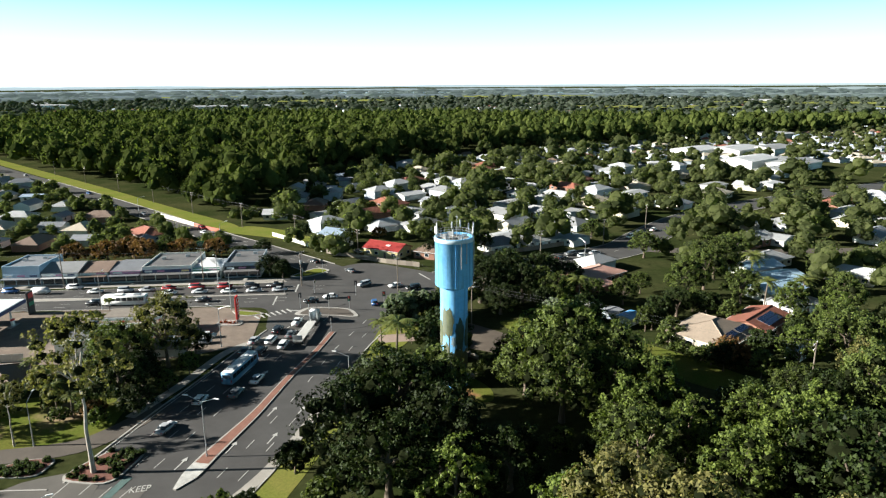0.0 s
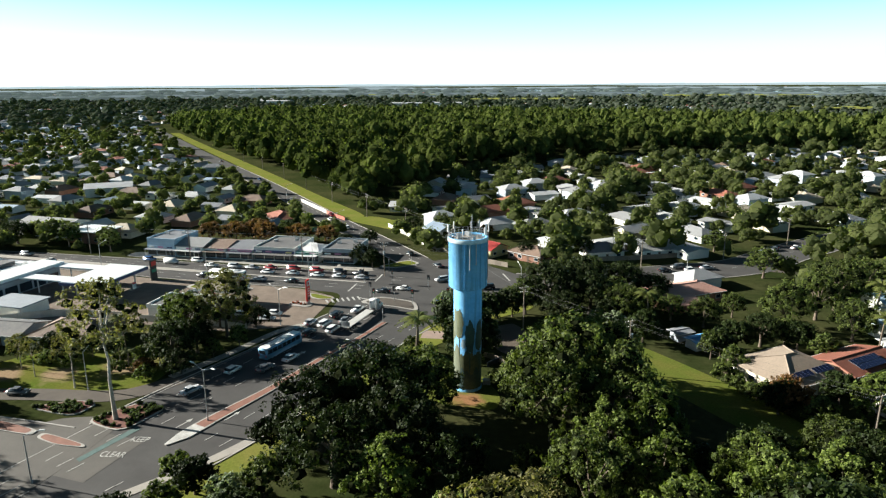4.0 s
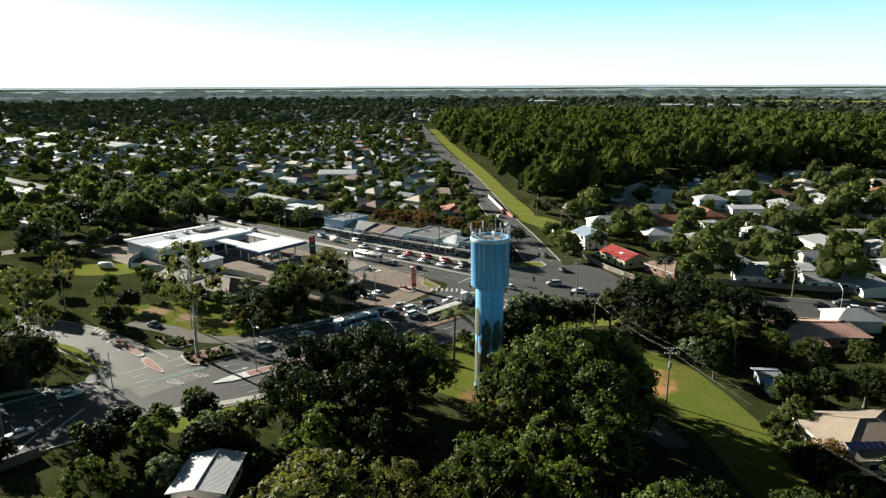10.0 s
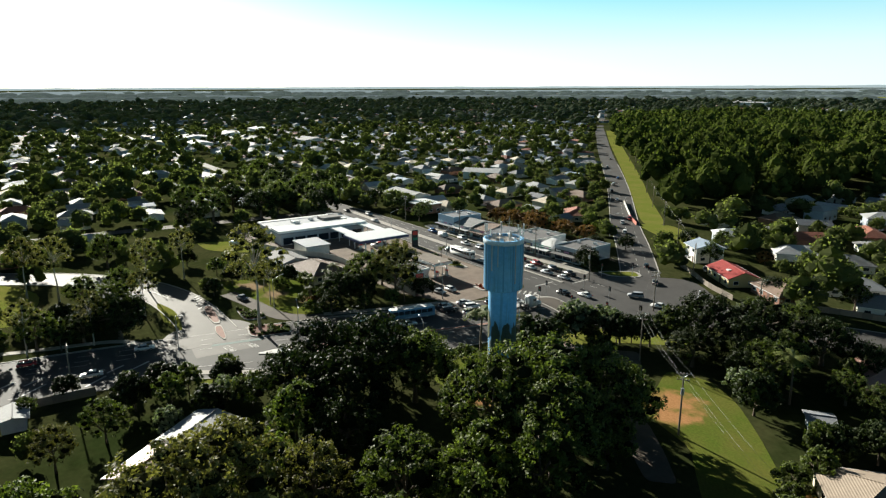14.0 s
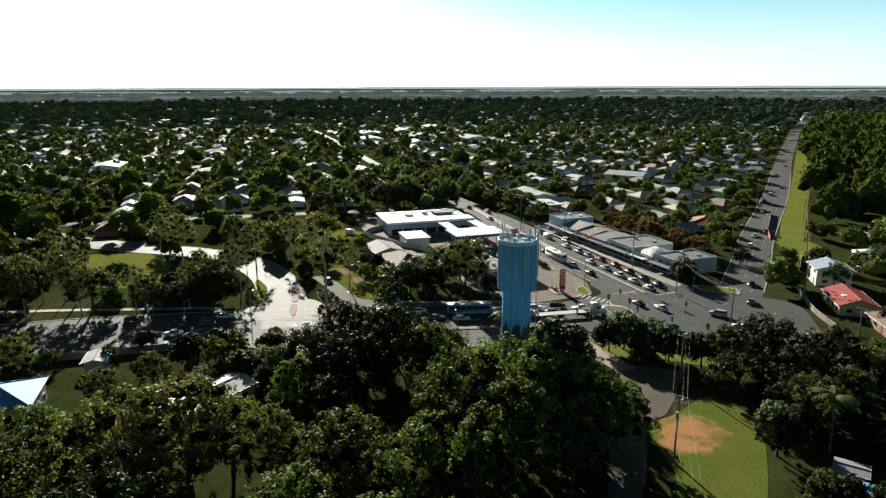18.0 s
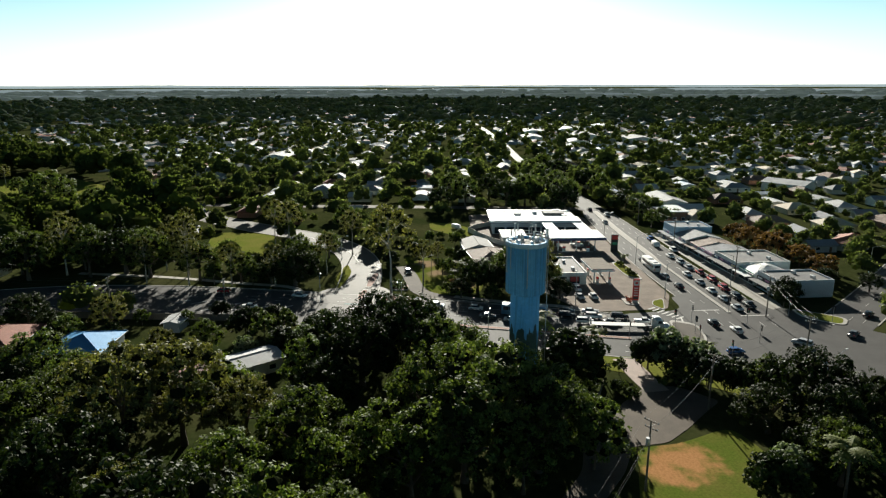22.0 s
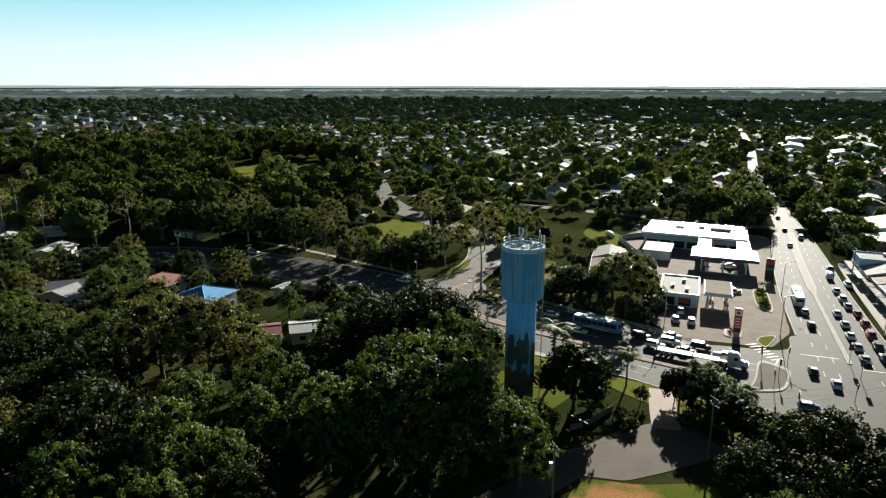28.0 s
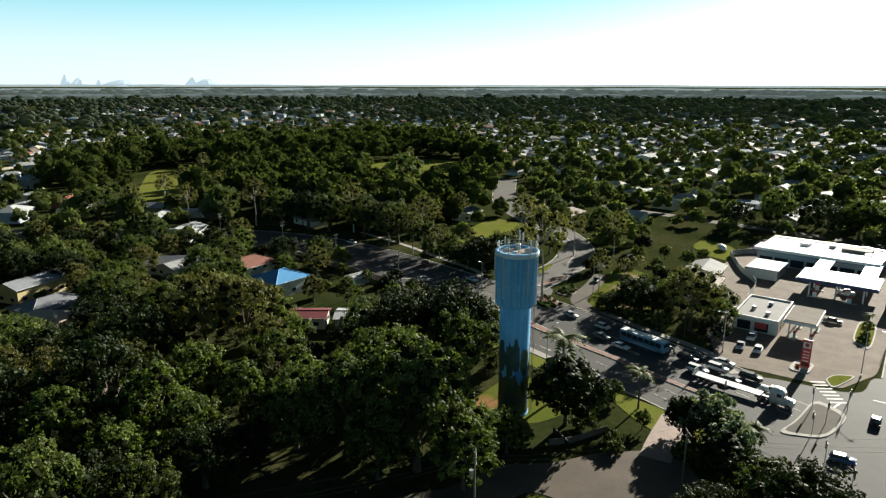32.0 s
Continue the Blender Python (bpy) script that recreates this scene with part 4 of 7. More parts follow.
NEAR = [
    # the grove round the tower
    ("broad", 21.5, -7, 1.55), ("broad", 27, 0, 1.3), ("broad", 30, -12, 1.35), ("broad", 20, -17, 1.3), ("broad", 14.5, -6, 0.95), ("bright", 33, -3, 0.9), ("broad", 13, 8, 0.6), ("bright", 30, -26, 1.15),
    ("dark", -11, -24, 1.5), ("dark", -18, -31, 1.25), ("dark", -3, -33, 1.25), ("dark", -11, -40, 1.15), ("bright", -19, -21, 0.9), ("dark", 8, -38, 0.9),
    ("olive", 22, -49, 1.1), ("bright", 14, -55, 1.1), ("bright", 40, -46, 1.25), ("bright", 52, -38, 1.3), ("bright", 50, -29, 1.1), ("broad", 76, -22, 1.2), ("broad", 28, -38, 1.1), ("bright", 62, -28, 1.1), ("bright", 66, -42, 1.2),
    ("round", -27, -33, 0.85), ("round", -31, -48, 0.95), ("small", -20, -46, 1.2), ("small", -35, -47, 0.95), ("silver", -24, -50, 1.2), ("small", -30, -56, 1.2), ("round", -36, -60, 1.0), ("small", -26, -60, 1.2), ("round", -20, -54, 1.0), ("round", -30, -66, 1.1), ("silver", -17, -62, 1.1),
    ("olive", 9, -72, 0.7), ("olive", 20, -61, 1.65), ("olive", 26, -68, 1.6), ("bright", 12, -84, 1.2), ("broad", 28, -84, 1.15), ("bright", -20, -72, 0.75), ("olive", -14, -80, 0.65), ("small", -2, -84, 0.9), ("small", -8, -89, 0.8),
    ("dark", 55, -50, 1.55), ("dark", 42, -68, 1.4), ("dark", 70, -56, 1.4), ("dark", 56, -74, 1.3), ("bright", 86, -36, 1.1), ("dark", 40, -90, 1.2),
    ("round", -2.0, 10.5, 1.9), ("shrub", -14, 12, 1.2), ("shrub", -3, 14, 1.3), ("small", -17, 13, 0.7), ("shrub", -18, 3, 1.2), ("palm", -12.5, 3.5, 1.45), ("palm", -17, 18, 0.9), ("small", -10, 22, 0.6), ("shrub", -2, 20, 1.0), ("shrub", 1, 22, 0.9), ("shrub", 5, 4.5, 0.9), ("shrub", 8, 8, 1.0),
    ("silver", -13, 33, 1.9), ("dark", -9, 35, 0.7), ("round", -4, 39, 1.2), ("round", -13, 29, 1.1), ("round", 1, 44, 1.2), ("dark", 14, 43, 0.8), ("silver", -8, 38, 1.7), ("palm", -11, 41, 0.8), ("silver", -3, 42, 1.3), ("small", -14, 28, 0.8), ("shrub", -5, 33, 1.5), ("small", -5, 39, 0.9), ("shrub", -11, 36, 1.3),
    ("dark", 9, 53, 1.25), ("dark", 17, 62, 1.15), ("broad", 4, 47, 0.75), ("dark", 21, 52, 1.05), ("broad", 30, 47, 0.8), ("palm", 36, 44, 1.2), ("broad", 42, 53, 0.55), ("broad", 50, 50, 0.6), ("round", 35, 34, 1.2), ("broad", 27, 56, 0.7), ("round", 26, 44, 1.1), ("silver", 28, 40, 1.2), ("broad", 58, 60, 0.5), ("small", 38, 62, 1.0), ("dark", 29, 68, 0.95), ("broad", 19, 75, 0.75), ("dark", 38, 69, 0.7), ("broad", 10, 70, 0.7),
    ("round", 60, 5, 1.0), ("small", 62, 9, 0.9), ("rusty", 62, 6, 1.2), ("bright", 58.5, 8, 0.45), ("small", 54, 22, 1.0), ("small", 50, 29, 1.1), ("round", 52, 30, 1.0), ("shrub", 52, 18, 1.5), ("small", 66, 0, 1.1), ("shrub", 57, 10, 1.5), ("shrub", 54.5, 14, 1.3), ("round", 56, 36, 1.1), ("small", 74, 34, 1.1), ("round", 70, 40, 1.1),
    ("broad", 86, 74, 1.15), ("broad", 79, 64, 0.95), ("broad", 95, 84, 0.95), ("palm", 92, 62, 1.3), ("bright", 92, 38, 0.9), ("palm", 97, 42, 1.1), ("broad", 70, 54, 0.9), ("broad", 84, 50, 0.8), ("broad", 72, 102, 0.8), ("broad", 92, 18, 0.9), ("bright", 98, 28, 0.9), ("broad", 88, 6, 1.0), ("bright", 76, 4, 0.9), ("olive", 84, -6, 0.9), ("small", 88, 26, 1.1), ("round", 84, 18, 1.0), ("broad", 106, 38, 0.9), ("round", 72, 12, 1.0), ("bright", 104, 12, 1.0), ("small", 68, 44, 1.1), ("dark", 62, 40, 0.7), ("palm", 88, 44, 1.0),
    # the west side of the main road
    ("olive", -65, 9.5, 1.4), ("small", -58.5, 5, 0.9), ("small", -60, -3, 0.8), ("palm", -60.5, 10, 0.7), ("broad", -73, 4, 0.95), ("dark", -66, -1, 0.7), ("dark", -68, -7, 0.9), ("broad", -79, 12, 0.7), ("dark", -61.5, 17, 0.55), ("dark", -62, -12, 0.5), ("broad", -71, 15, 0.6), ("gum", -60.5, -32.5, 1.55), ("gum", -79, -24, 0.7), ("dark", -72, -2, 0.5), ("dark", -80, 8, 0.5), ("palm", -84, -4, 0.7), ("palm", -90, 0, 0.7), ("small", -74, -10, 0.7),
    ("small", -86, -18, 0.8), ("gum", -92, -22, 0.45), ("gum", -98, -20, 0.5), ("small", -104, -16, 0.8), ("small", -112, -20, 0.8), ("round", -106, -28, 0.9), ("small", -118, -30, 1.0), ("small", -128, -24, 0.9), ("round", -96, -36, 0.8), ("small", -124, -14, 1.0), ("round", -136, -36, 0.9), ("small", -132, -12, 0.9), ("shrub", -140, -20, 1.0), ("broad", -152, -44, 0.5), ("shrub", -72, -12, 1.3), ("shrub", -76, -15, 1.1), ("shrub", -68, -16, 1.2), ("shrub", -80, -10, 1.2), ("small", -70, -9, 0.9), ("palm", -78, -12, 0.75), ("palm", -74, -14, 0.6), ("shrub", -94, -16, 1.4), ("round", -98, -12, 0.8), ("small", -88, -10, 0.9), ("rusty", -70, -14, 0.6),
    ("broad", -108, -60, 0.7), ("gum", -115, -76, 1.1), ("broad", -98, -64, 0.55), ("broad", -82, -64, 0.9), ("round", -87, -68, 1.2), ("broad", -76, -82, 0.75), ("round", -95, -66, 1.1), ("round", -84, -76, 1.1), ("round", -92, -76, 0.9), ("dark", -75, -72, 0.7), ("broad", -104, -70, 0.7), ("gum", -90, -112, 0.9), ("broad", -98, -120, 0.8), ("round", -80, -78, 0.8),
    ("broad", -90, -140, 0.8), ("dark", -84, -158, 0.8), ("broad", -100, -150, 0.8), ("gum", -120, -40, 0.9), ("gum", -128, -120, 0.8), ("dark", -134, -130, 0.8), ("broad", -104, -172, 0.9), ("cone", -52, -196, 1.2), ("gum", -87, -217, 0.9), ("broad", -176, -203, 1.7), ("broad", -120, -160, 0.8),
    ("round", -44, -77, 0.7), ("small", -38, -84, 0.7), ("small", -40, -66, 0.7), ("small", -38, -96, 0.7),
    # the tall trees along the park side of the main road
    ("broad", -78, -96, 1.0), ("gum", -84, -102, 1.15), ("broad", -82, -114, 1.25), ("dark", -86, -124, 1.3), ("broad", -82, -134, 1.2), ("gum", -84, -143, 1.2), ("broad", -78, -152, 1.3), ("dark", -76, -164, 1.4), ("broad", -70, -175, 1.3), ("gum", -64, -186, 1.2), ("broad", -56, -200, 1.3), ("gum", -46, -212, 1.0), ("gum", -30, -232, 1.0), ("broad", -18, -240, 1.3), ("cone", -100, -132, 1.2), ("cone", -94, -182, 1.3), ("gum", -74, -238, 0.8), ("gum", -92, -262, 0.85), ("gum", -120, -292, 0.9), ("broad", -188, -190, 1.0), ("gum", -208, -226, 0.9), ("broad", -224, -292, 1.0), ("gum", -150, -338, 0.9), ("gum", -60, -262, 0.9), ("gum", -84, -290, 0.9), ("broad", -100, -310, 0.9), ("gum", -130, -350, 0.9), ("gum", -66, -276, 0.8), ("broad", -240, -262, 0.8), ("gum", -270, -290, 0.8),
    ("gum", -94, -106, 0.9), ("gum", -72, -70, 0.75), ("gum", -73, -84, 0.8), ("gum", -74, -98, 0.85), ("gum", -75, -112, 0.85), ("dark", -73, -64, 1.05), ("small", -72, -77, 1.2), ("small", -74, -90, 1.2), ("gum", -124, -84, 1.0), ("gum", -112, -52, 0.95), ("gum", -86, -56.5, 0.8), ("broad", -150, -84, 1.0), ("broad", -148, -60, 0.9),
    # shops and crossings
    ("dark", -60, 82, 0.62), ("round", -55, 79, 0.9), ("rusty", -110, 100, 1.5), ("rusty", -98, 105, 1.4), ("rusty", -122, 98, 1.5), ("rusty", -134, 98, 1.4), ("rusty", -86, 106, 1.3), ("broad", -104, 106, 0.6), ("rusty", -116, 106, 1.5), ("dark", -76, 102, 0.5), ("dark", -70, 112, 0.5),
    ("shrub", -86, 44.6, 0.7), ("shrub", -90, 44.4, 0.6), ("palm", -95, 44, 0.55), ("shrub", -99, 43.6, 0.7), ("dark", -194, 38, 1.15), ("broad", -204, 41, 1.2), ("dark", -216, 40, 1.25), ("broad", -230, 40, 1.2), ("dark", -246, 38, 1.2), ("broad", -264, 37, 1.15), ("dark", -284, 36, 1.1), ("broad", -306, 33, 1.1), ("broad", -214, 22, 1.2), ("dark", -208, 12, 1.2), ("broad", -224, 26, 1.1), ("broad", -214, -9, 1.15), ("dark", -228, 4, 1.2), ("broad", -236, -16, 1.1), ("dark", -200, -22, 1.0), ("broad", -320, 45, 1.2), ("dark", -306, 52, 1.2), ("broad", -240, 66, 1.0), ("dark", -262, 64, 1.1), ("dark", -206, 72, 0.85), ("broad", -160, 72, 0.6), ("broad", -182, 74, 0.7),
    ("broad", -40, 122, 0.6), ("dark", -6, 106, 0.55), ("broad", 14, 112, 0.6), ("dark", -60, 136, 0.6), ("broad", -48, 140, 0.6), ("rusty", -28, 136, 0.9), ("bright", 40, 132, 0.6), ("broad", 60, 134, 0.6),
]
for kind, x, y, sc in NEAR:
    if math.hypot(x, y) < 200:
        plant(kind, x, y, sc)
join_trees("far_park_trees", [q for q in NEAR if math.hypot(q[1], q[2]) >= 200], "tall dark trees towards the park and the far street")

# the dense grove south of the tower
GROVE = [(-19, -14), (-22, -44), (-12, -52), (4, -76), (10, -96), (40, -110), (90, -95), (112, -50), (104, -18), (74, -12), (46, -10), (36, -4), (26, 10), (14, 12), (8, 4), (-4, -12)]
HOMES = [(-11, -58, 8), (-3, -67, 7), (45, -101, 11), (34, -62, 5), (4, -50, 7), (9, -56, 6)]
CLEAR = [(-5, -6), (4, 3), (10, -2), (14, -14), (17, -40), (3, -38), (0, -22)]
tr = random.Random(4)
GLADE = [(39, 6), (37, -12), (44, -21), (58, -19), (66, -6), (54, 4)]
for _ in range(900):
    x, y = tr.uniform(-22, 112), tr.uniform(-110, 12)
    if not inside(x, y, GROVE) or any((x - a) ** 2 + (y - b) ** 2 < c * c for a, b, c in HOMES) or any(inside(x, y, o[2]) for o in SHEETS[1:2]) or x * x + y * y < 110 or inside(x, y, CLEAR) or inside(x, y, GLADE):
        continue
    if any((x - a) ** 2 + (y - b) ** 2 < (3.4 + 3.4 * c) ** 2 for a, b, c in PLANTED):
        continue
    if x < 14 and y < -44:
        plant(tr.choice(["small", "small", "round", "shrub", "silver"]), x, y, tr.uniform(0.8, 1.1))
    else:
        plant(tr.choice(["broad", "dark", "bright", "bright", "olive", "broad", "small", "round"]), x, y, tr.uniform(0.8, 1.2))

# gardens round the houses south of the grove
YARDS = [(-15.5, -98, 10), (-17, -118, 11), (-6, -139, 11), (37, -149, 11), (41, -123, 11), (46, -101, 10), (-30, -184, 11), (20, -192, 12), (-36, -86, 5)]
yard = []
for _ in range(700):
    x, y = tr.uniform(-36, 84), tr.uniform(-215, -86)
    if any((x - a - 0.62 * k) ** 2 + (y - b - 0.78 * k) ** 2 < (c - 0.2 * k) ** 2 for a, b, c in YARDS for k in (0, 9, 18)) or road_gap(x, y) < 4 or (x < 14 and y > -92):
        continue
    if any((x - a) ** 2 + (y - b) ** 2 < (3.0 + 3.2 * c) ** 2 for a, b, c in PLANTED):
        continue
    yard.append((tr.choice(["broad", "dark", "dark", "olive", "broad", "small", "round", "bright"]), x, y, tr.uniform(0.6, 1.05)))
    PLANTED.append((x, y, yard[-1][3]))
join_trees("yard_trees", yard, "dense dark green trees between the gardens")

# ---- forest and suburbs ----
FOREST = [(-98, 165), (-146, 207), (-222, 281), (-451, 500), (-672, 738), (-640, 960), (-420, 1050), (-180, 1040), (120, 960), (380, 850), (600, 800), (640, 760), (420, 660), (292, 600), (150, 530), (62, 485), (-30, 400), (-85, 335), (-95, 270)]
OPEN = [o[2] for o in SHEETS] + [p[1] for p in PAVED] + [JUNCTION]
BUILT = [(-185, -12, -96, 48), (-160, 64, -50, 106), (-37, 92, -8, 122), (30, 60, 74, 96), (52, 8, 94, 38), (88, 36, 114, 90), (205, 300, 320, 385), (205, 435, 320, 480), (-130, 38, -48, 53), (-178, -34, -120, -8), (-20, -76, 6, -48), (-25, -108, -6, -88)]
rng = np.random.default_rng(8)


def in_view(x, y):
    """Whether a place lies on the side of the town that the walk looks over."""
    a = math.degrees(math.atan2(y, x))
    return a < -58 or a > 14


def taken(x, y, gap):
    if any(x0 - gap < x < x1 + gap and y0 - gap < y < y1 + gap for x0, y0, x1, y1 in BUILT):
        return True
    return any(inside(x, y, o) for o in OPEN) or (math.hypot(x, y) < 1500 and road_gap(x, y) < gap)


def tree_patterns(seed, n, template, parts, tufts, size, open_crown=False):
    """A few unit trees (height 1) for the distance: clumps over a dome."""
    out = []
    for i in range(n):
        r = np.random.default_rng(seed + i)
        k = np.arange(parts)
        e = np.arccos(1 - (k + 0.5) / parts * 1.1)
        a = k * 2.39996 + r.uniform(-0.5, 0.5, parts)
        w = (0.0 if parts == 1 else 0.27) * r.uniform(0.75, 1.15, parts)
        c = np.stack([w * np.sin(e) * np.cos(a), w * np.sin(e) * np.sin(a), (0.42 if open_crown else 0.34) + 0.42 * np.cos(e) * r.uniform(0.8, 1.05, parts)], 1)
        rad = r.uniform(0.75, 1.2, parts) * {1: 0.42, 2: 0.34, 3: 0.30}.get(parts, 0.235 if open_crown else 0.25)
        v, f = lumps(r, c, rad * (0.8 if tufts else 1.0), template, 0.25, 0.85)
        if tufts:
            v2, f2 = leaves(r, c, rad, tufts, size, 0.85)
            f = np.concatenate([f, f2 + len(v)])
            v = np.concatenate([v, v2])
        out.append((v, f))
    return out


def wood(name, places, patterns, mat, label, category="trees"):
    """One object of many far trees: places of x, y, height, width."""
    vs, fs, at = [], [], 0
    for i, (x, y, h, w) in enumerate(places):
        v, f = patterns[i % len(patterns)]
        a = i * 2.1
        c, s = math.cos(a), math.sin(a)
        q = v * np.array([w, w, h])
        vs.append(np.stack([q[:, 0] * c - q[:, 1] * s + x, q[:, 0] * s + q[:, 1] * c + y, q[:, 2] + height_at(x, y)], 1))
        fs.append(f + at)
        at += len(v)
    me = mesh_of(name, np.concatenate(vs), np.concatenate(fs), mat)
    return tagged(new(name, me), label, category, kind="stuff")


P_NEAR = tree_patterns(100, 8, ICO1, 8, 34, 0.032)
P_GUM = tree_patterns(150, 8, ICO1, 9, 26, 0.028, True)
P_MID = tree_patterns(200, 8, ICO1, 5, 12, 0.036)
P_FAR = tree_patterns(300, 8, ICO1, 3, 0, 0)
P_LUMP = tree_patterns(400, 8, ICO1, 1, 0, 0)

edge, deep = [], []
for gy in np.arange(190, 1100, 13.0):
    for gx in np.arange(-700, 700, 13.0):
        r = math.hypot(gx, gy)
        if rng.random() > 0.86:
            continue
        x, y = gx + rng.uniform(-4.5, 4.5), gy + rng.uniform(-4.5, 4.5)
        if inside(x, y, FOREST) and (r > 1500 or road_gap(x, y) > 12):
            h = rng.uniform(14, 31)
            (edge if r < 520 else deep).append((x, y, h, h * rng.uniform(0.6, 0.95)))
wood("forest_edge", edge, P_GUM, LEAF_WOOD, "tall dense olive-green eucalypt forest front")
wood("forest", deep, P_MID, LEAF_WOOD, "dense olive-green eucalypt forest canopy")

PARK = [(-84, -128), (-104, -108), (-160, -128), (-215, -172), (-330, -250), (-430, -420), (-300, -520), (-100, -480), (-20, -330), (-66, -215), (-86, -170)]
GLADES = [o[2] for o in SHEETS if o[0] in ("oval", "playing_field")]
parkwood = []
for gy in np.arange(-520, -100, 13.0):
    for gx in np.arange(-430, -10, 13.0):
        x, y = gx + rng.uniform(-4, 4), gy + rng.uniform(-4, 4)
        if inside(x, y, PARK) and not taken(x, y, 3.0) and rng.random() < 0.85 and all((x - a) ** 2 + (y - b) ** 2 > 36 for a, b, c in PLANTED):
            h = rng.uniform(11, 23)
            if any(inside(x + 0.82 * d, y + 0.57 * d, o) for o in GLADES for d in (-14, -28, -42, -56)):
                h *= 0.42
            parkwood.append((x, y, h, h * rng.uniform(0.8, 1.15)))
wood("park_trees", parkwood, P_GUM, LEAF_PARK, "tall olive-green gum trees of the park")
near, mid, far, last = [], [], [], []
for cell, r0, r1, keep, out in ((10.5, 42, 380, 0.72, near), (14, 380, 900, 0.74, mid), (24, 900, 2200, 0.62, far), (52, 2200, 3360, 0.85, last)):
    for gy in np.arange(-r1, r1, cell):
        for gx in np.arange(-r1, r1, cell):
            r = math.hypot(gx, gy)
            if not r0 <= r < r1 or not in_view(gx, gy) or rng.random() > keep + (0.06 if gx > -40 and gy > 90 else 0):
                continue
            if -800 < gx < -380 and -1350 < gy < -720 and rng.random() < 0.6:
                continue
            x, y = gx + rng.uniform(-0.45, 0.45) * cell, gy + rng.uniform(-0.45, 0.45) * cell
            if inside(x, y, FOREST) or inside(x, y, PARK) or taken(x, y, 2.5 if r < 900 else 4):
                continue
            if r < 200 and any((x - a) ** 2 + (y - b) ** 2 < (3 + 5 * c) ** 2 for a, b, c in PLANTED):
                continue
            h = (rng.uniform(5, 12) if gx > -40 and gy > 90 else rng.uniform(4.5, 11.5)) if r < 900 else rng.uniform(8, 15)
            if -340 < x < -85 and 85 < y < 340:
                h *= 0.82
            elif rng.random() < 0.2:
                h *= 1.55
            out.append((x, y, h, h * rng.uniform(0.85, 1.3) * (1.0 if r < 900 else 1.35 if r < 2200 else 3.4 if r < 3300 else 6.0)))

# ---- houses ----
ROOFS = [ribbed(paint("pale_sheet_roof", (0.37, 0.375, 0.38), 0.75, 0.14, 2, 0.2, 0, thing=0.4, spec=0.18), 0.3, 0.03), ribbed(paint("grey_sheet_roof", (0.22, 0.23, 0.25), 0.75, 0.15, 2, 0.2, 0, thing=0.3, spec=0.18), 0.3, 0.03),
         ribbed(paint("brown_tile_roof", (0.17, 0.115, 0.085), 0.8, 0.2, 3, 0.3, 0, thing=0.3), 0.35, 0.06), ribbed(paint("terracotta_tile_roof", (0.26, 0.092, 0.058), 0.8, 0.2, 3, 0.3, 0, thing=0.25), 0.35, 0.06),
         ribbed(paint("cream_tile_roof", (0.50, 0.43, 0.33), 0.8, 0.15, 3, 0.3, 0, thing=0.2), 0.35, 0.06), ribbed(paint("blue_grey_roof", (0.22, 0.28, 0.36), 0.72, 0.15, 3, 0.3, 0, thing=0.25), 0.3, 0.03)]
WALLS = [paint("white_render", (0.68, 0.67, 0.63), 0.8, 0.1, 2, 0.3, 0.1, thing=0.12), paint("cream_boards", (0.58, 0.52, 0.40), 0.8, 0.1, 2, 0.3, 0.1, thing=0.15), paint("red_brick_wall", (0.30, 0.15, 0.10), 0.9, 0.2, 5, 0.4, 0.2, thing=0.15), paint("grey_blue_boards", (0.38, 0.42, 0.46), 0.8, 0.1, 2, 0.3, 0.1, thing=0.15)]


def roof_mesh(name, w, d, z, rise, style, mat, over=0.6, thick=0.18):
    """A hip, gable or flat roof with eaves that stand out."""
    W, D = w / 2 + over, d / 2 + over
    bm = bmesh.new()
    if style == "flat":
        box(bm, 0, 0, z, 2 * W, 2 * D, 0.35)
        return bm_mesh(name, bm, mat)
    cut = D * 0.95 if style == "hip" else 0.0
    ridge = [(-W + cut, 0, z + rise), (W - cut, 0, z + rise)]
    e = [(-W, -D, z), (W, -D, z), (W, D, z), (-W, D, z)]
    top = [bm.verts.new(p) for p in e + ridge]
    low = [bm.verts.new((p[0], p[1], p[2] - thick)) for p in e + ridge]
    for q in ((0, 1, 5, 4), (2, 3, 4, 5), (1, 2, 5), (3, 0, 4)):
        if len(q) == 3 and style != "hip":
            continue
        bm.faces.new([top[i] for i in q])
        bm.faces.new([low[i] for i in reversed(q)])
    rim = [(0, 1), (1, 2), (2, 3), (3, 0)] if style == "hip" else [(0, 1), (2, 3), (1, 5), (5, 2), (3, 4), (4, 0)]
    for a, b in rim:
        bm.faces.new((top[a], low[a], low[b], top[b]))
    bmesh.ops.recalc_face_normals(bm, faces=bm.faces)
    return bm_mesh(name, bm, mat)


def wall_mesh(name, w, d, h, rise, style, mat):
    bm = bmesh.new()
    if style == "gable":
        k = rise * (d / 2) / (d / 2 + 0.6)
        prism(bm, [(-d / 2, -0.2), (d / 2, -0.2), (d / 2, h), (0, h + k - 0.1), (-d / 2, h)], -w / 2, w / 2)
    else:
        box(bm, 0, 0, -0.2, w, d, h + 0.2)
    return bm_mesh(name, bm, mat)


FRAME_ME = box_mesh("window_frame", WHITE, 1.7, 0.10, 1.25, 0.0, 0, 0, 0)
PANE_ME = box_mesh("pane", GLASS, 1.5, 0.10, 1.05, 0.0, 0, 0, 0.1)
DOOR_ME = box_mesh("door", paint("dark_door_paint", (0.12, 0.07, 0.05), 0.6), 0.95, 0.10, 2.05, 0.0)


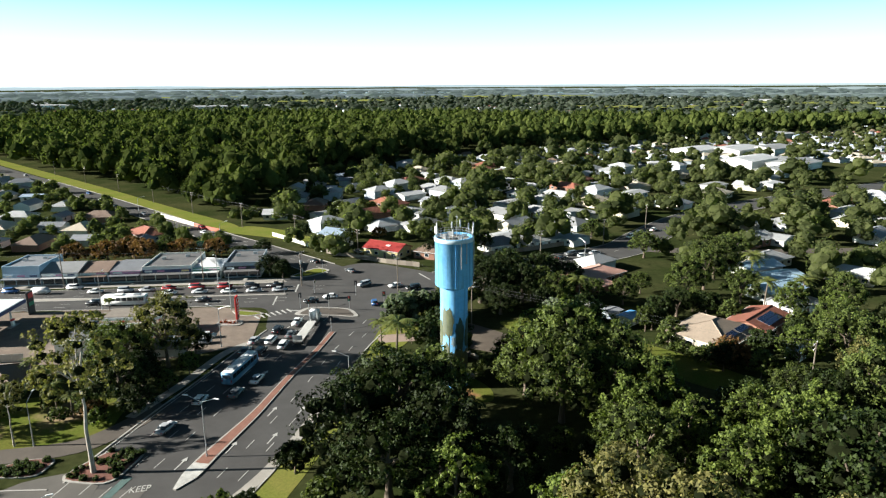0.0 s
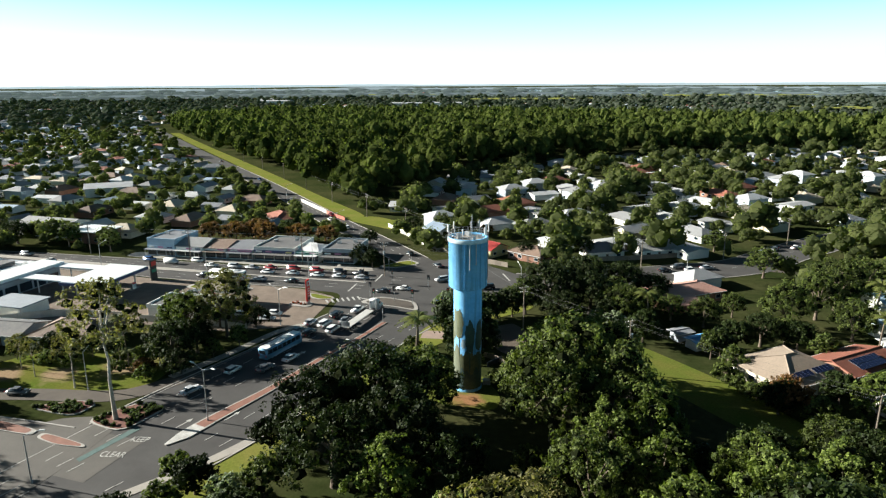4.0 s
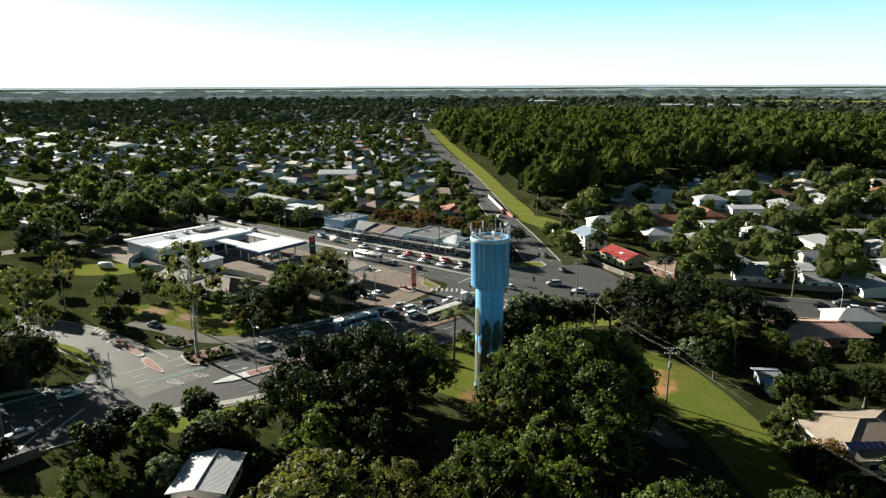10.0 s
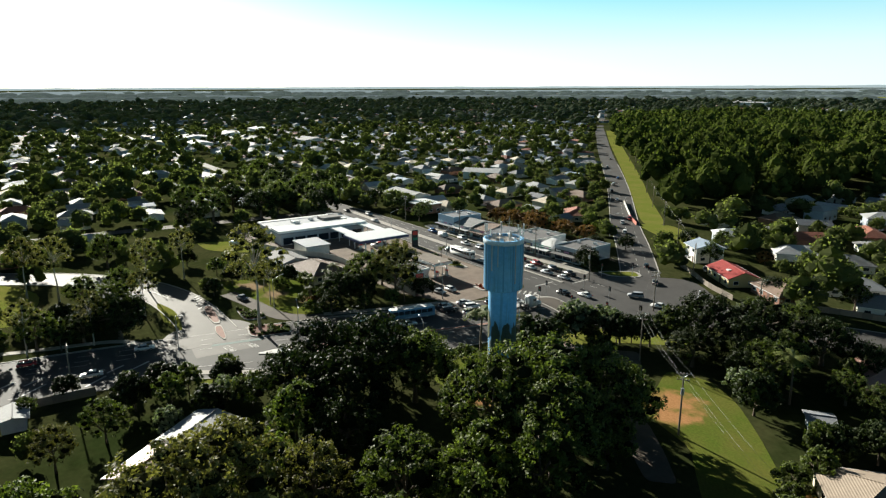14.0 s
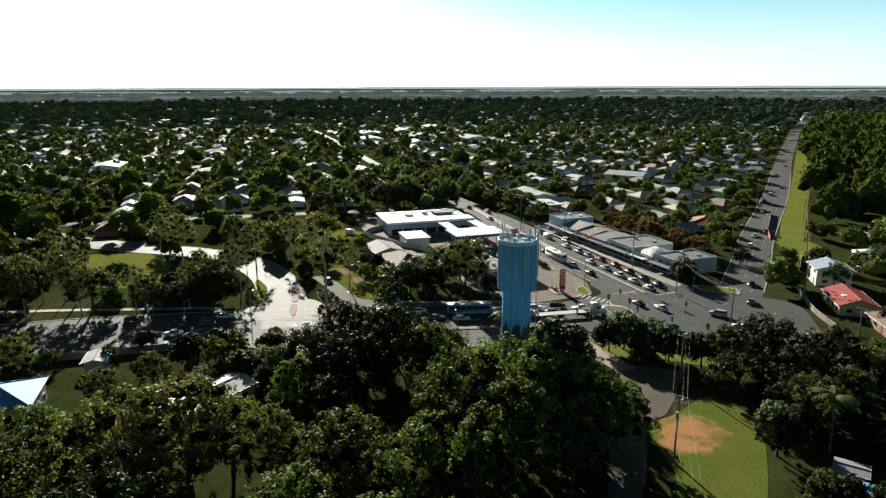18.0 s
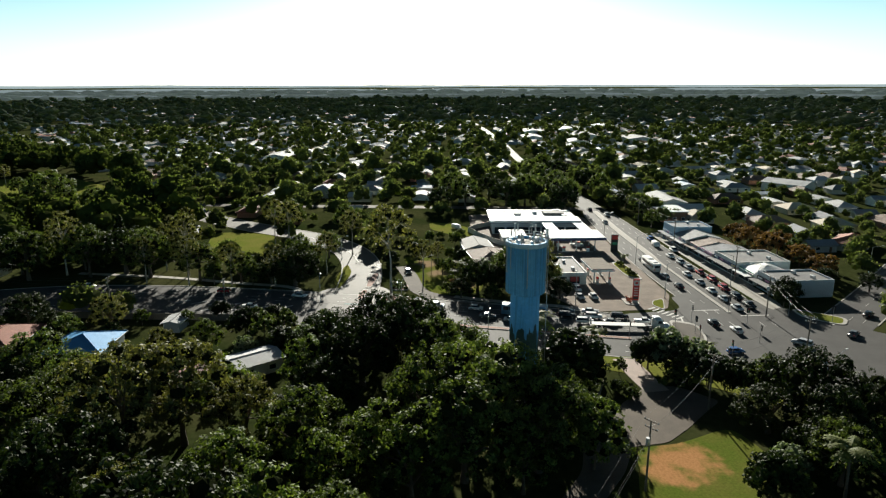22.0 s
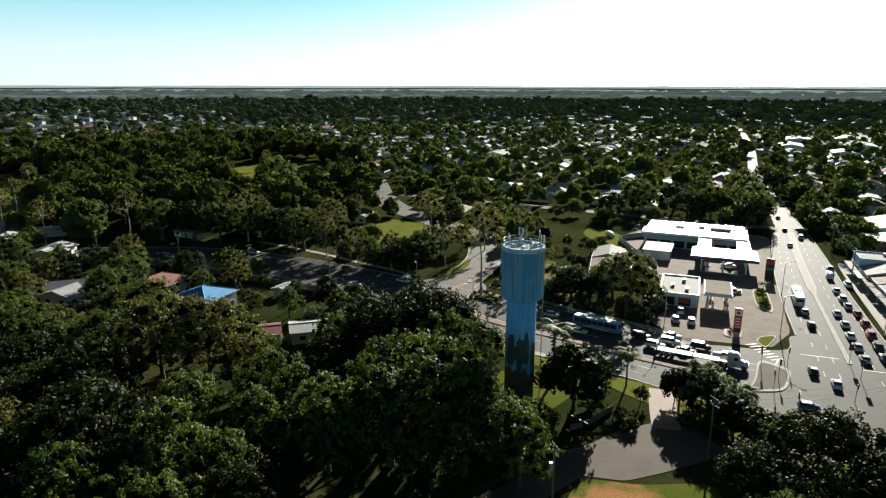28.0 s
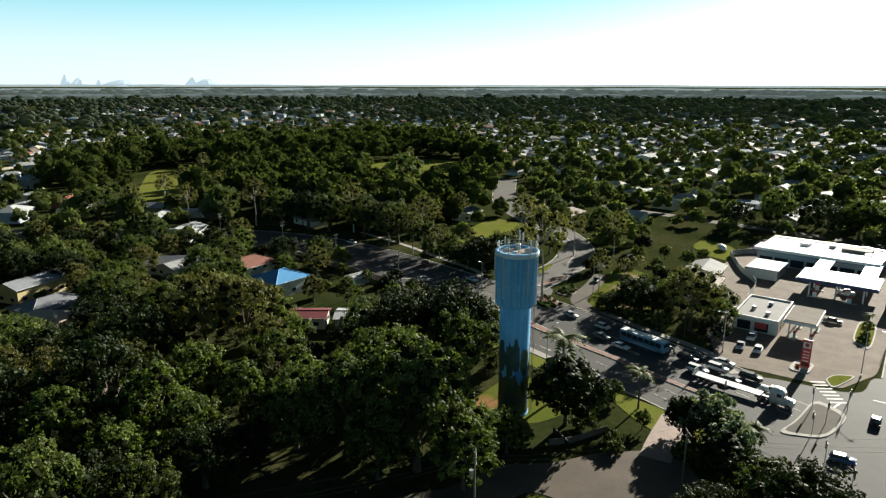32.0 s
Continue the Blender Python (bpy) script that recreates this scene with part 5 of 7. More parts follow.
def openings(h_ob, w, d, storeys, base=0.0, sides="snew", gap=3.4):
    """Windows with frames and a door, on the chosen walls."""
    k = 0
    for s in sides:
        length, off, turn = {"s": (w, d / 2, 0), "n": (w, d / 2, 180), "e": (d, w / 2, 90), "w": (d, w / 2, 270)}[s]
        n = max(1, int(length / gap))
        for f in range(storeys):
            for i in range(n):
                u = (i + 0.5) / n * length - length / 2
                m = Matrix.Rotation(radians(turn), 4, "Z") @ pose(u, -off - 0.02, base + 0.9 + 2.8 * f)
                if s == "s" and i == n // 2 and f == 0:
                    part("door", DOOR_ME, h_ob, Matrix.Rotation(radians(turn), 4, "Z") @ pose(u, -off - 0.02, base))
                    continue
                fr = part("window", FRAME_ME, h_ob, m)
                part("pane", PANE_ME, fr, pose(0, -0.03, 0))
                k += 1


def house(x, y, rz, w, d, h, rise, style, roof, wall, label, group="", storeys=1, sides="snew", gap=3.4, name="house"):
    t = root(name, pose(x, y, height_at(x, y), 0, 0, rz), label, "house", group)
    part("wall", wall_mesh("wall", w, d, h, rise, style, wall), t)
    part("roof", roof_mesh("roof", w, d, h, rise, style, roof), t)
    if style in ("hip", "gable") and not group:
        W, D, up = w / 2 + 0.6, d / 2 + 0.6, h + rise + 0.02
        cut = D * 0.95 if style == "hip" else 0.0
        ends = [(-W + cut, 0, up), (W - cut, 0, up)]
        lines = [(ends[0], ends[1])]
        if style == "hip":
            lines += [(ends[int(sx > 0)], (sx * W, sy * D, h + 0.03)) for sx in (-1, 1) for sy in (-1, 1)]
        for a, b in lines:
            part("ridge_cap", rod_mesh("ridge_cap", roof, a, b, 0.13, sides=6), t)
        for sy in (-1, 1):
            part("gutter", box_mesh("gutter", WHITE, 2 * W, 0.12, 0.12, 0, 0, sy * (D + 0.06), h - 0.14), t)
    if sides:
        openings(t, w, d, storeys, 0, sides, gap)
    return t


# suburban houses, a few patterns repeated
PATTERNS = []
for i, (w, d, h, rise, style, ro, wa) in enumerate([(14, 9, 2.7, 2.2, "hip", 0, 0), (12, 8.5, 2.7, 2.0, "gable", 0, 1), (15, 10, 2.8, 2.4, "hip", 2, 2), (13, 8, 3.2, 1.9, "gable", 1, 0), (16, 9, 2.7, 2.2, "hip", 3, 2), (12, 9, 5.0, 2.0, "hip", 0, 3), (11, 8, 2.8, 1.0, "gable", 5, 0), (14, 11, 2.8, 2.4, "hip", 4, 1), (13, 9, 2.8, 0.9, "gable", 0, 0), (10, 7, 2.6, 1.6, "gable", 1, 3)]):
    names = ["pale metal", "grey metal", "brown tiled", "terracotta tiled", "cream tiled", "blue-grey metal"]
    walls = ["white rendered", "cream boarded", "red brick", "grey-blue boarded"]
    PATTERNS.append(house(2000 + 40 * i, -3000, 0, w, d, h, rise, style, ROOFS[ro], WALLS[wa], f"low {walls[wa]} suburban house with a {names[ro]} {style} roof", "suburban houses", sides="s", gap=4.0))
homes, farhomes = [], []
hr = random.Random(17)
for gy in np.arange(-900, 900, 27.0):
    for gx in np.arange(-900, 900, 21.0):
        x, y = gx + hr.uniform(-4, 4) + (10 if int(gy / 27) % 2 else 0), gy + hr.uniform(-4, 4)
        r = math.hypot(x, y)
        if r > 900 or r < 100 or not in_view(x, y) or hr.random() > 0.88 or inside(x, y, FOREST) or taken(x, y, 9.0):
            continue
        if any(inside(x + a, y + b, SHEETS[0][2]) for a in (-9, 9) for b in (-9, 9)) or inside(x, y, PARK) or any(x0 < x < x1 and y0 < y < y1 for x0, y0, x1, y1 in ((-165, -75, -60, 12), (-160, -130, -88, -72), (-22, 0, 20, 60))):
            continue
        if any((x - a) ** 2 + (y - b) ** 2 < 90 for a, b, c in PLANTED):
            continue
        (homes if r < 430 else farhomes).append((x, y, r))
homes.sort(key=lambda q: q[2])
farhomes += homes[300:]
homes = homes[:300]
for i, (x, y, r) in enumerate(homes):
    p = PATTERNS[hr.choice([0, 0, 1, 1, 2, 3, 3, 4, 5, 6, 7, 8, 8, 9] if x < -40 else [0, 0, 0, 1, 1, 8, 8, 5, 7, 3, 4])]
    turn = 2 + hr.choice([0, 90, 180, 270]) if x < -60 else 43 + hr.choice([0, 90, 180, 270])
    copy_thing(p, pose(x, y, height_at(x, y), 0, 0, turn + hr.uniform(-4, 4)) @ Matrix.Diagonal((1.15, 1.15, 1.05, 1) if x > -40 else (1, 1, 1, 1)))
for p in PATTERNS:
    for o in (*p.children_recursive, p):
        bpy.data.objects.remove(o)


def town(name, places, mats, label):
    """One object of many far houses, walls and roofs."""
    v, f, mi = [], [], []
    for x, y, w, d, h, rise, turn, k in places:
        c, s, z0, n = math.cos(turn), math.sin(turn), height_at(x, y), len(v)
        pts = [(a * w / 2, b * d / 2, z) for z in (-0.5, h) for a, b in ((-1, -1), (1, -1), (1, 1), (-1, 1))]
        pts += [(a * (w / 2 + 0.6), b * (d / 2 + 0.6), h) for a, b in ((-1, -1), (1, -1), (1, 1), (-1, 1))] + [(-w * 0.25, 0, h + rise), (w * 0.25, 0, h + rise)]
        v += [(px * c - py * s + x, px * s + py * c + y, pz + z0) for px, py, pz in pts]
        for q, m in (((0, 1, 5, 4), 0), ((1, 2, 6, 5), 0), ((2, 3, 7, 6), 0), ((3, 0, 4, 7), 0), ((8, 9, 13, 12), k), ((10, 11, 12, 13), k), ((9, 10, 13), k), ((11, 8, 12), k)):
            f.append(tuple(i + n for i in q))
            mi.append(m)
    me = mesh_of(name, v, f, mats)
    me.polygons.foreach_set("material_index", mi)
    return tagged(new(name, me), label, "houses", kind="stuff")


spots = [(x, y, hr.uniform(10, 16), hr.uniform(8, 11), hr.uniform(2.6, 3.4), hr.uniform(1.2, 2.4), hr.uniform(0, 3.1), hr.choice([1, 1, 2, 2, 3, 4, 5, 6])) for x, y, r in farhomes]
for cell, r0, r1 in ((34, 900, 1700), (70, 1700, 4000)):
    for gy in np.arange(-r1, r1, cell):
        for gx in np.arange(-r1, r1, cell):
            r = math.hypot(gx, gy)
            if r0 <= r < r1 and in_view(gx, gy) and hr.random() < (0.6 if r < 1700 else 0.3) and not inside(gx, gy, FOREST):
                k = 1.0 if r < 1700 else hr.uniform(1.0, 1.7)
                spots.append((gx + hr.uniform(-12, 12), gy + hr.uniform(-12, 12), k * hr.uniform(10, 18), k * hr.uniform(8, 12), hr.uniform(3, 5.5), hr.uniform(1.2, 2.4), hr.uniform(0, 3.1), hr.choice([1, 2, 2, 3, 3, 4, 6])))
town("far_houses", spots, [WALLS[3], *ROOFS], "far suburban houses with pale and tiled roofs among trees")
near = [q for q in near if not any((q[0] - a) ** 2 + (q[1] - b) ** 2 < 64 for a, b, c in homes)]
wood("garden_trees", near, P_NEAR, LEAF_TOWN, "dense green garden trees between the houses")
wood("suburb_trees", mid, P_MID, LEAF_TOWN, "dense dark green suburban treetops")
wood("far_trees", far, P_FAR, LEAF_FAR, "far suburban treetops with haze put into their grey-green")
wood("horizon_trees", last, P_LUMP, LEAF_HAZE, "horizon treetops with haze painted in as tint and glow")

# ---- the distance: fields, water, ridges, mountains, city towers ----
WATER = paint("still_water", (0.10, 0.13, 0.15), 0.12, 0.1, 0.02, 0.004, 0.0)
# mountains and city towers: blue haze put in as tint and emission
HAZY_DISTANCE = paint("far_mountain", (0.16, 0.20, 0.24), 0.95, 0.05, 0.01, 0.002, 0.0)
q = HAZY_DISTANCE.node_tree.nodes["Principled BSDF"]
q.inputs["Emission Color"].default_value = (0.50, 0.62, 0.70, 1)
q.inputs["Emission Strength"].default_value = 0.42


def field(name, x, y, w, d, rz, mat, label, cat="field"):
    c, s = math.cos(radians(rz)), math.sin(radians(rz))
    g = random.Random(int(x + y))
    n = 14
    o = [(math.cos(2 * math.pi * k / n) * w / 2 * g.uniform(0.8, 1.1), math.sin(2 * math.pi * k / n) * d / 2 * g.uniform(0.8, 1.1)) for k in range(n)]
    v = [(x, y)] + [(x + a * c - b * s, y + a * s + b * c) for a, b in o]
    me = mesh_of(name, [(a, b, height_at(a, b) + 9.0) for a, b in v], [(0, 1 + k, 1 + (k + 1) % n) for k in range(n)], mat)
    tagged(new(name, me), label, cat, kind="structure")


for x, y, w, d, rz, m in ((-300, 1900, 500, 160, 10, DRYGRASS), (500, 1350, 420, 140, -20, DRYGRASS), (900, 1500, 500, 160, -30, DRYGRASS), (1000, 1150, 300, 120, -40, DRYGRASS), (250, 2300, 700, 200, 0, DRYGRASS), (-900, 2300, 500, 160, 30, DRYGRASS)):
    field("paddock", x, y, w, d, rz, m, "pale dry paddock between distant woods")
for x, y, w, d, rz in ((-250, 2900, 700, 120, 5), (500, 2700, 500, 90, -15)):
    field("river_reach", x, y, w, d, rz, WATER, "distant silvery river reach", "water")
IND = [(300, 640, 40, 24, 5, 20), (340, 665, 60, 30, 6, 20), (385, 640, 46, 28, 5, 20), (330, 610, 30, 18, 4, 20), (225, 452, 40, 26, 6, 40), (262, 456, 46, 30, 6, 40), (296, 462, 40, 26, 6, 40), (236, 372, 44, 24, 6, 40), (262, 356, 40, 24, 5, 40), (228, 316, 26, 18, 5, 40), (-1060, 1700, 90, 40, 9, 10), (-990, 1580, 90, 40, 9, 10), (-590, 180, 40, 26, 6, 0), (-735, 130, 40, 26, 6, 0), (-208, 92, 26, 14, 5, 0), (-264, 182, 24, 16, 5, 40), (-800, 190, 44, 26, 6, 0), (-560, 1500, 80, 30, 9, 10), (-460, 1540, 70, 30, 9, 10), (900, 1700, 90, 40, 9, -20), (-700, 80, 40, 24, 6, 0), (-640, 130, 50, 26, 6, 0), (-620, 70, 36, 20, 5, 0), (-560, 110, 30, 20, 5, 0), (-420, -160, 34, 20, 5, 0)]
for x, y, w, d, h, rz in IND:
    b = root("warehouse", pose(x, y, height_at(x, y), 0, 0, rz), "large low white-roofed warehouse or school hall", "warehouse", "large pale sheds")
    part("wall", wall_mesh("wall", w, d, h, 2.0, "gable", WALLS[0]), b)
    part("roof", roof_mesh("roof", w, d, h, 2.0, "gable", ROOFS[0], 0.8), b)


def backdrop_ridge(name, r, a0, a1, base, amp, seed, mat, label, step=0.35):
    v, f = [], []
    k = 0
    a = a0
    while a <= a1:
        top = base + amp * (0.5 + noise.noise((a * 0.11, seed, 0)) + 0.35 * noise.noise((a * 0.5, seed, 3)) + 0.15 * noise.noise((a * 2.1, seed, 5)))
        x, y = r * math.cos(radians(a)), r * math.sin(radians(a))
        v += [(x, y, 20.0), (x, y, top), (x * 1.02, y * 1.02, 20.0)]
        if k:
            f += [(3 * k - 3, 3 * k, 3 * k + 1, 3 * k - 2), (3 * k - 2, 3 * k + 1, 3 * k + 2, 3 * k - 1)]
        k += 1
        a += step
    tagged(new(name, mesh_of(name, v, f, mat)), label, "backdrop", kind="structure")


# the ridges glow to imitate haze, more strongly the farther they stand
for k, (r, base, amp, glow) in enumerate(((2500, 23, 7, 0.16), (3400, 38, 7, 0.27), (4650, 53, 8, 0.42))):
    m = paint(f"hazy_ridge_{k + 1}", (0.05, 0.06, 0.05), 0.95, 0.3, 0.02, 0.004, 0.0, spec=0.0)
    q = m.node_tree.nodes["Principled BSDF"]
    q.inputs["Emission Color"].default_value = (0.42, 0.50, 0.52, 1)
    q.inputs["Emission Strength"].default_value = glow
    backdrop_ridge("backdrop_ridge", r, 10, 290, base, amp, 1.0 + k, m, "low wooded ridge near the horizon, haze painted in as glow", 0.2)
for az, wdt, h in ((251.5, 34, 118), (250.6, 70, 96), (249.2, 30, 88), (242.4, 60, 104), (241.3, 150, 92), (247.5, 180, 86)):
    x, y = 4780 * math.cos(radians(az)), 4780 * math.sin(radians(az))
    g = random.Random(int(az * 10))
    n = 16
    vs = []
    for j, s in enumerate((1.0, 0.66, 0.36, 0.14)):
        for k in range(n):
            q = g.uniform(0.8, 1.15)
            vs.append((s * wdt * q * math.cos(2 * math.pi * k / n), s * wdt * q * math.sin(2 * math.pi * k / n), 30 + (h - 30) * (0, 0.45, 0.8, 1.0)[j]))
    fs = [(j * n + k, j * n + (k + 1) % n, (j + 1) * n + (k + 1) % n, (j + 1) * n + k) for j in range(3) for k in range(n)] + [tuple(3 * n + k for k in range(n))]
    m = new("far_mountain", mesh_of("far_mountain", vs, fs, HAZY_DISTANCE))
    m.location = (x, y, 0)
    tagged(m, "steep far mountain with blue haze painted in as glow", "backdrop", kind="structure")
for i in range(16):
    az = 90 - 21.5 - 4.2 * (i / 15) + (i % 3) * 0.12
    x, y = 4700 * math.cos(radians(az)), 4700 * math.sin(radians(az))
    h = 64 + 26 * abs(math.sin(i * 2.7))
    t = root("city_tower", pose(x, y, 30, 0, 0, az), "tiny skyline city tower with haze painted in as glow", "tower block", "distant city skyline")
    part("block", box_mesh("block", HAZY_DISTANCE, 8 + (i * 5) % 5, 9, h - 30), t)
    part("crown", box_mesh("crown", HAZY_DISTANCE, 5, 6, 3, 0, 0, 0, h - 30), t)

# ---- service stations, shops, near houses ----
FASCIA_RED = paint("red_fascia", (0.55, 0.06, 0.05), 0.5, 0.1, 3, 0.4, 0.03)
DARKROOF = paint("dark_flat_roof", (0.085, 0.085, 0.09), 0.8, 0.25, 2, 0.25, 0.2, second=(0.13, 0.125, 0.12))
GREYFLAT = ribbed(paint("blue_grey_flat_roof", (0.30, 0.325, 0.36), 0.65, 0.12, 1, 0.15, 0, spec=0.4), 0.5, 0.02)
WHITEROOF = ribbed(paint("white_sheet_roof", (0.80, 0.80, 0.79), 0.4, 0.06, 1, 0.15, 0, metal=0.1), 0.5, 0.02)
REDROOF = ribbed(paint("red_sheet_roof", (0.27, 0.03, 0.026), 0.72, 0.12, 2, 0.3, 0, spec=0.3), 0.3, 0.03, "X")
DULLRED = ribbed(paint("dull_red_roof", (0.20, 0.04, 0.045), 0.6, 0.2, 2, 0.3, 0), 0.3, 0.03, "X")
PINKROOF = ribbed(paint("faded_pink_tile_roof", (0.47, 0.27, 0.215), 0.8, 0.12, 2, 0.3, 0), 0.35, 0.05)
TANROOF = ribbed(paint("tan_tile_roof", (0.29, 0.23, 0.175), 0.8, 0.15, 2, 0.3, 0), 0.35, 0.06)
BLUEROOF = ribbed(paint("bright_blue_roof", (0.09, 0.32, 0.62), 0.65, 0.12, 2, 0.3, 0, spec=0.3), 0.3, 0.03)
BLUEWHITE = ribbed(paint("pale_blue_sheet_roof", (0.36, 0.50, 0.62), 0.5, 0.12, 2, 0.3, 0), 0.3, 0.03)
CANOPYTOP = paint("weathered_canopy_top", (0.24, 0.21, 0.18), 0.9, 0.2, 2, 0.3, 0.1, spec=0.1)
YELLOW = paint("pale_yellow_boards", (0.62, 0.50, 0.24), 0.8, 0.1, 2, 0.3, 0.1)
SHOPBLUE = paint("pale_blue_shop_wall", (0.42, 0.53, 0.64), 0.8, 0.12, 2, 0.3, 0.1)
SHOPPINK = paint("pink_shop_sign", (0.50, 0.22, 0.36), 0.6, 0.1, 2, 0.3, 0.05)
NAVY = paint("navy_fascia", (0.05, 0.06, 0.14), 0.6, 0.1, 2, 0.3, 0.05)
SOLAR = glazing("solar_cell", (0.012, 0.018, 0.05))
FENCEWOOD = paint("grey_fence_boards", (0.24, 0.20, 0.16), 0.9, 0.25, 3, 0.4, 0.3, thing=0.25)
FENCEPALE = paint("pale_fence_panels", (0.60, 0.58, 0.52), 0.8, 0.12, 2, 0.4, 0.1, thing=0.12)
FENCERED = paint("red_fence_panels", (0.42, 0.12, 0.08), 0.8, 0.15, 2, 0.4, 0.1, thing=0.15)
SIGNGREEN = paint("green_sign", (0.02, 0.22, 0.12), 0.5, 0.08, 2, 0.3, 0.02)


def shopfront(t, w, d, n, base=0.0, gap=0.3):
    for i in range(n):
        x = (i + 0.5) / n * w - w / 2
        me = box_mesh("shop_window", GLASS, w / n - gap, 0.12, 2.1, 0.0, 0, 0, 0.4)
        part("shop_window", me, t, pose(x, -d / 2 - 0.03, base), "dark shop glass")


def shop(x, y, rz, w, d, h, roof_style, roof_mat, wall_mat, fascia_mat, label, awning=2.2, rise=1.2, n=3):
    t = root("shop", pose(x, y, 0.05, 0, 0, rz), label, "shop", "row of shops")
    part("wall", wall_mesh("wall", w, d, h, rise, roof_style, wall_mat), t)
    if roof_style == "flat":
        part("roof", box_mesh("roof", roof_mat, w - 0.5, d - 0.5, 0.25, 0, 0, 0, h), t)
        for sx, sy, ox, oy in ((w, 0.25, 0, d / 2 - 0.12), (w, 0.25, 0, -d / 2 + 0.12), (0.25, d - 0.5, w / 2 - 0.12, 0), (0.25, d - 0.5, -w / 2 + 0.12, 0)):
            part("parapet", box_mesh("parapet", wall_mat, sx, sy, 0.7, 0, ox, oy, h - 0.002), t)
        for k in range(2):
            part("roof_unit", box_mesh("roof_unit", STEEL, 1.4, 1.0, 0.9, 0.05, -w / 4 + k * w / 2.2, d / 6 * (k + 0.4), h + 0.25), t, label="grey air conditioner")
    else:
        part("roof", roof_mesh("roof", w, d, h, rise, roof_style, roof_mat, 0.4), t)
    part("fascia", box_mesh("fascia", fascia_mat, w - 0.1, 0.2, 1.0, 0, 0, -d / 2 - 0.12, 2.95), t)
    part("awning", box_mesh("awning", roof_mat, w - 0.2, awning, 0.15, 0, 0, -d / 2 - 0.22 - awning / 2, 2.75), t)
    for k in (-1, 1):
        part("awning_post", rod_mesh("awning_post", STEEL, (k * (w / 2 - 0.5), -d / 2 - awning, -0.05), (k * (w / 2 - 0.5), -d / 2 - awning, 2.75), 0.06), t)
    shopfront(t, w, d, n)
    for k in range(n):
        part("sign_board", box_mesh("sign_board", (WHITE, SHOPPINK, NAVY, YELLOW)[k % 4], w / n * 0.6, 0.08, 0.5, 0, (k + 0.5) / n * w - w / 2, -d / 2 - 0.27, 3.2), t)
    return t


shop(-137, 79.5, 3, 11.5, 15, 6.0, "flat", ROOFS[1], SHOPBLUE, SHOPBLUE, "two-storey pale blue shop with a flat grey roof", 2.2, 1, 3)
shop(-125.5, 80, 4, 11, 14, 4.2, "gable", ROOFS[0], WALLS[0], WHITE, "white shop with a pale grey gable roof", 2.2, 1.9, 3)
shop(-115.3, 81.5, 4, 8.6, 14, 3.9, "gable", ROOFS[2], SHOPBLUE, WHITE, "small pale blue shop with a brown gable roof", 2.2, 1.6, 2)
shop(-105.8, 83, 5, 9.6, 15, 3.8, "gable", ROOFS[1], WALLS[0], SHOPPINK, "shop with a pink fascia and grey roof", 2.4, 1.4, 2)
shop(-93, 86, 5, 15.5, 18, 4.4, "flat", DARKROOF, WALLS[0], NAVY, "flat-roofed white shop with a navy fascia", 2.6, 1, 4)
shop(-80.5, 85, 5, 8.6, 12, 3.6, "hip", WHITEROOF, WALLS[0], SIGNGREEN, "shop with a white pitched roof and green awning", 2.6, 2.2, 2)
shop(-69.5, 89, 6, 11.5, 17, 4.6, "flat", DARKROOF, WALLS[3], BLACK, "flat-roofed corner shop with a dark awning", 3.0, 1, 3)

# the small service station on the corner
kiosk = root("service_station", pose(-85, 21.5, 0.07, 0, 0, 4), "low service station shop with a dark flat roof and white fascia", "service station")
part("wall", box_mesh("wall", WALLS[0], 19, 10.5, 3.4), kiosk)
part("roof", box_mesh("roof", DARKROOF, 18.6, 10.1, 0.2, 0, 0, 0, 3.4), kiosk)
for sx, sy, ox, oy in ((19.6, 0.3, 0, 5.3), (19.6, 0.3, 0, -5.3), (0.3, 10.3, 9.65, 0), (0.3, 10.3, -9.65, 0)):
    part("parapet", box_mesh("parapet", WHITE, sx, sy, 1.0, 0, ox, oy, 3.0), kiosk)
for i in range(5):
    part("shop_window", box_mesh("shop_window", GLASS, 3.2, 0.12, 2.3, 0, -7.4 + 3.7 * i, 5.3, 0.3), kiosk)
for i in range(2):
    part("shop_window", box_mesh("shop_window", GLASS, 0.12, 3.2, 2.3, 0, 9.55, -2.6 + 4.2 * i, 0.3), kiosk)
for x, y in ((-4, 1), (2, -2), (5, 2)):
    part("roof_unit", box_mesh("roof_unit", STEEL, 1.3, 1.0, 0.9, 0.05, x, y, 3.6), kiosk)
part("poster", box_mesh("poster", FASCIA_RED, 0.1, 2.6, 1.6, 0, 9.75, 1.5, 1.1), kiosk, label="red and white promotion board")
can = root("fuel_canopy", pose(-82, 32, 0.07, 0, 0, 4), "flat fuel canopy on four posts over the pumps", "canopy")
part("canopy_roof", box_mesh("canopy_roof", CANOPYTOP, 13.6, 7.0, 0.2, 0, 0, 0, 5.05), can)
part("canopy_fascia", box_mesh("canopy_fascia", WHITE, 14, 7.4, 0.75, 0, 0, 0, 4.32), can)
for x in (-5.5, 5.5):
    for y in (-2.4, 2.4):
        part("post", box_mesh("post", WHITE, 0.35, 0.35, 4.34, 0.02, x, y, -0.02), can)


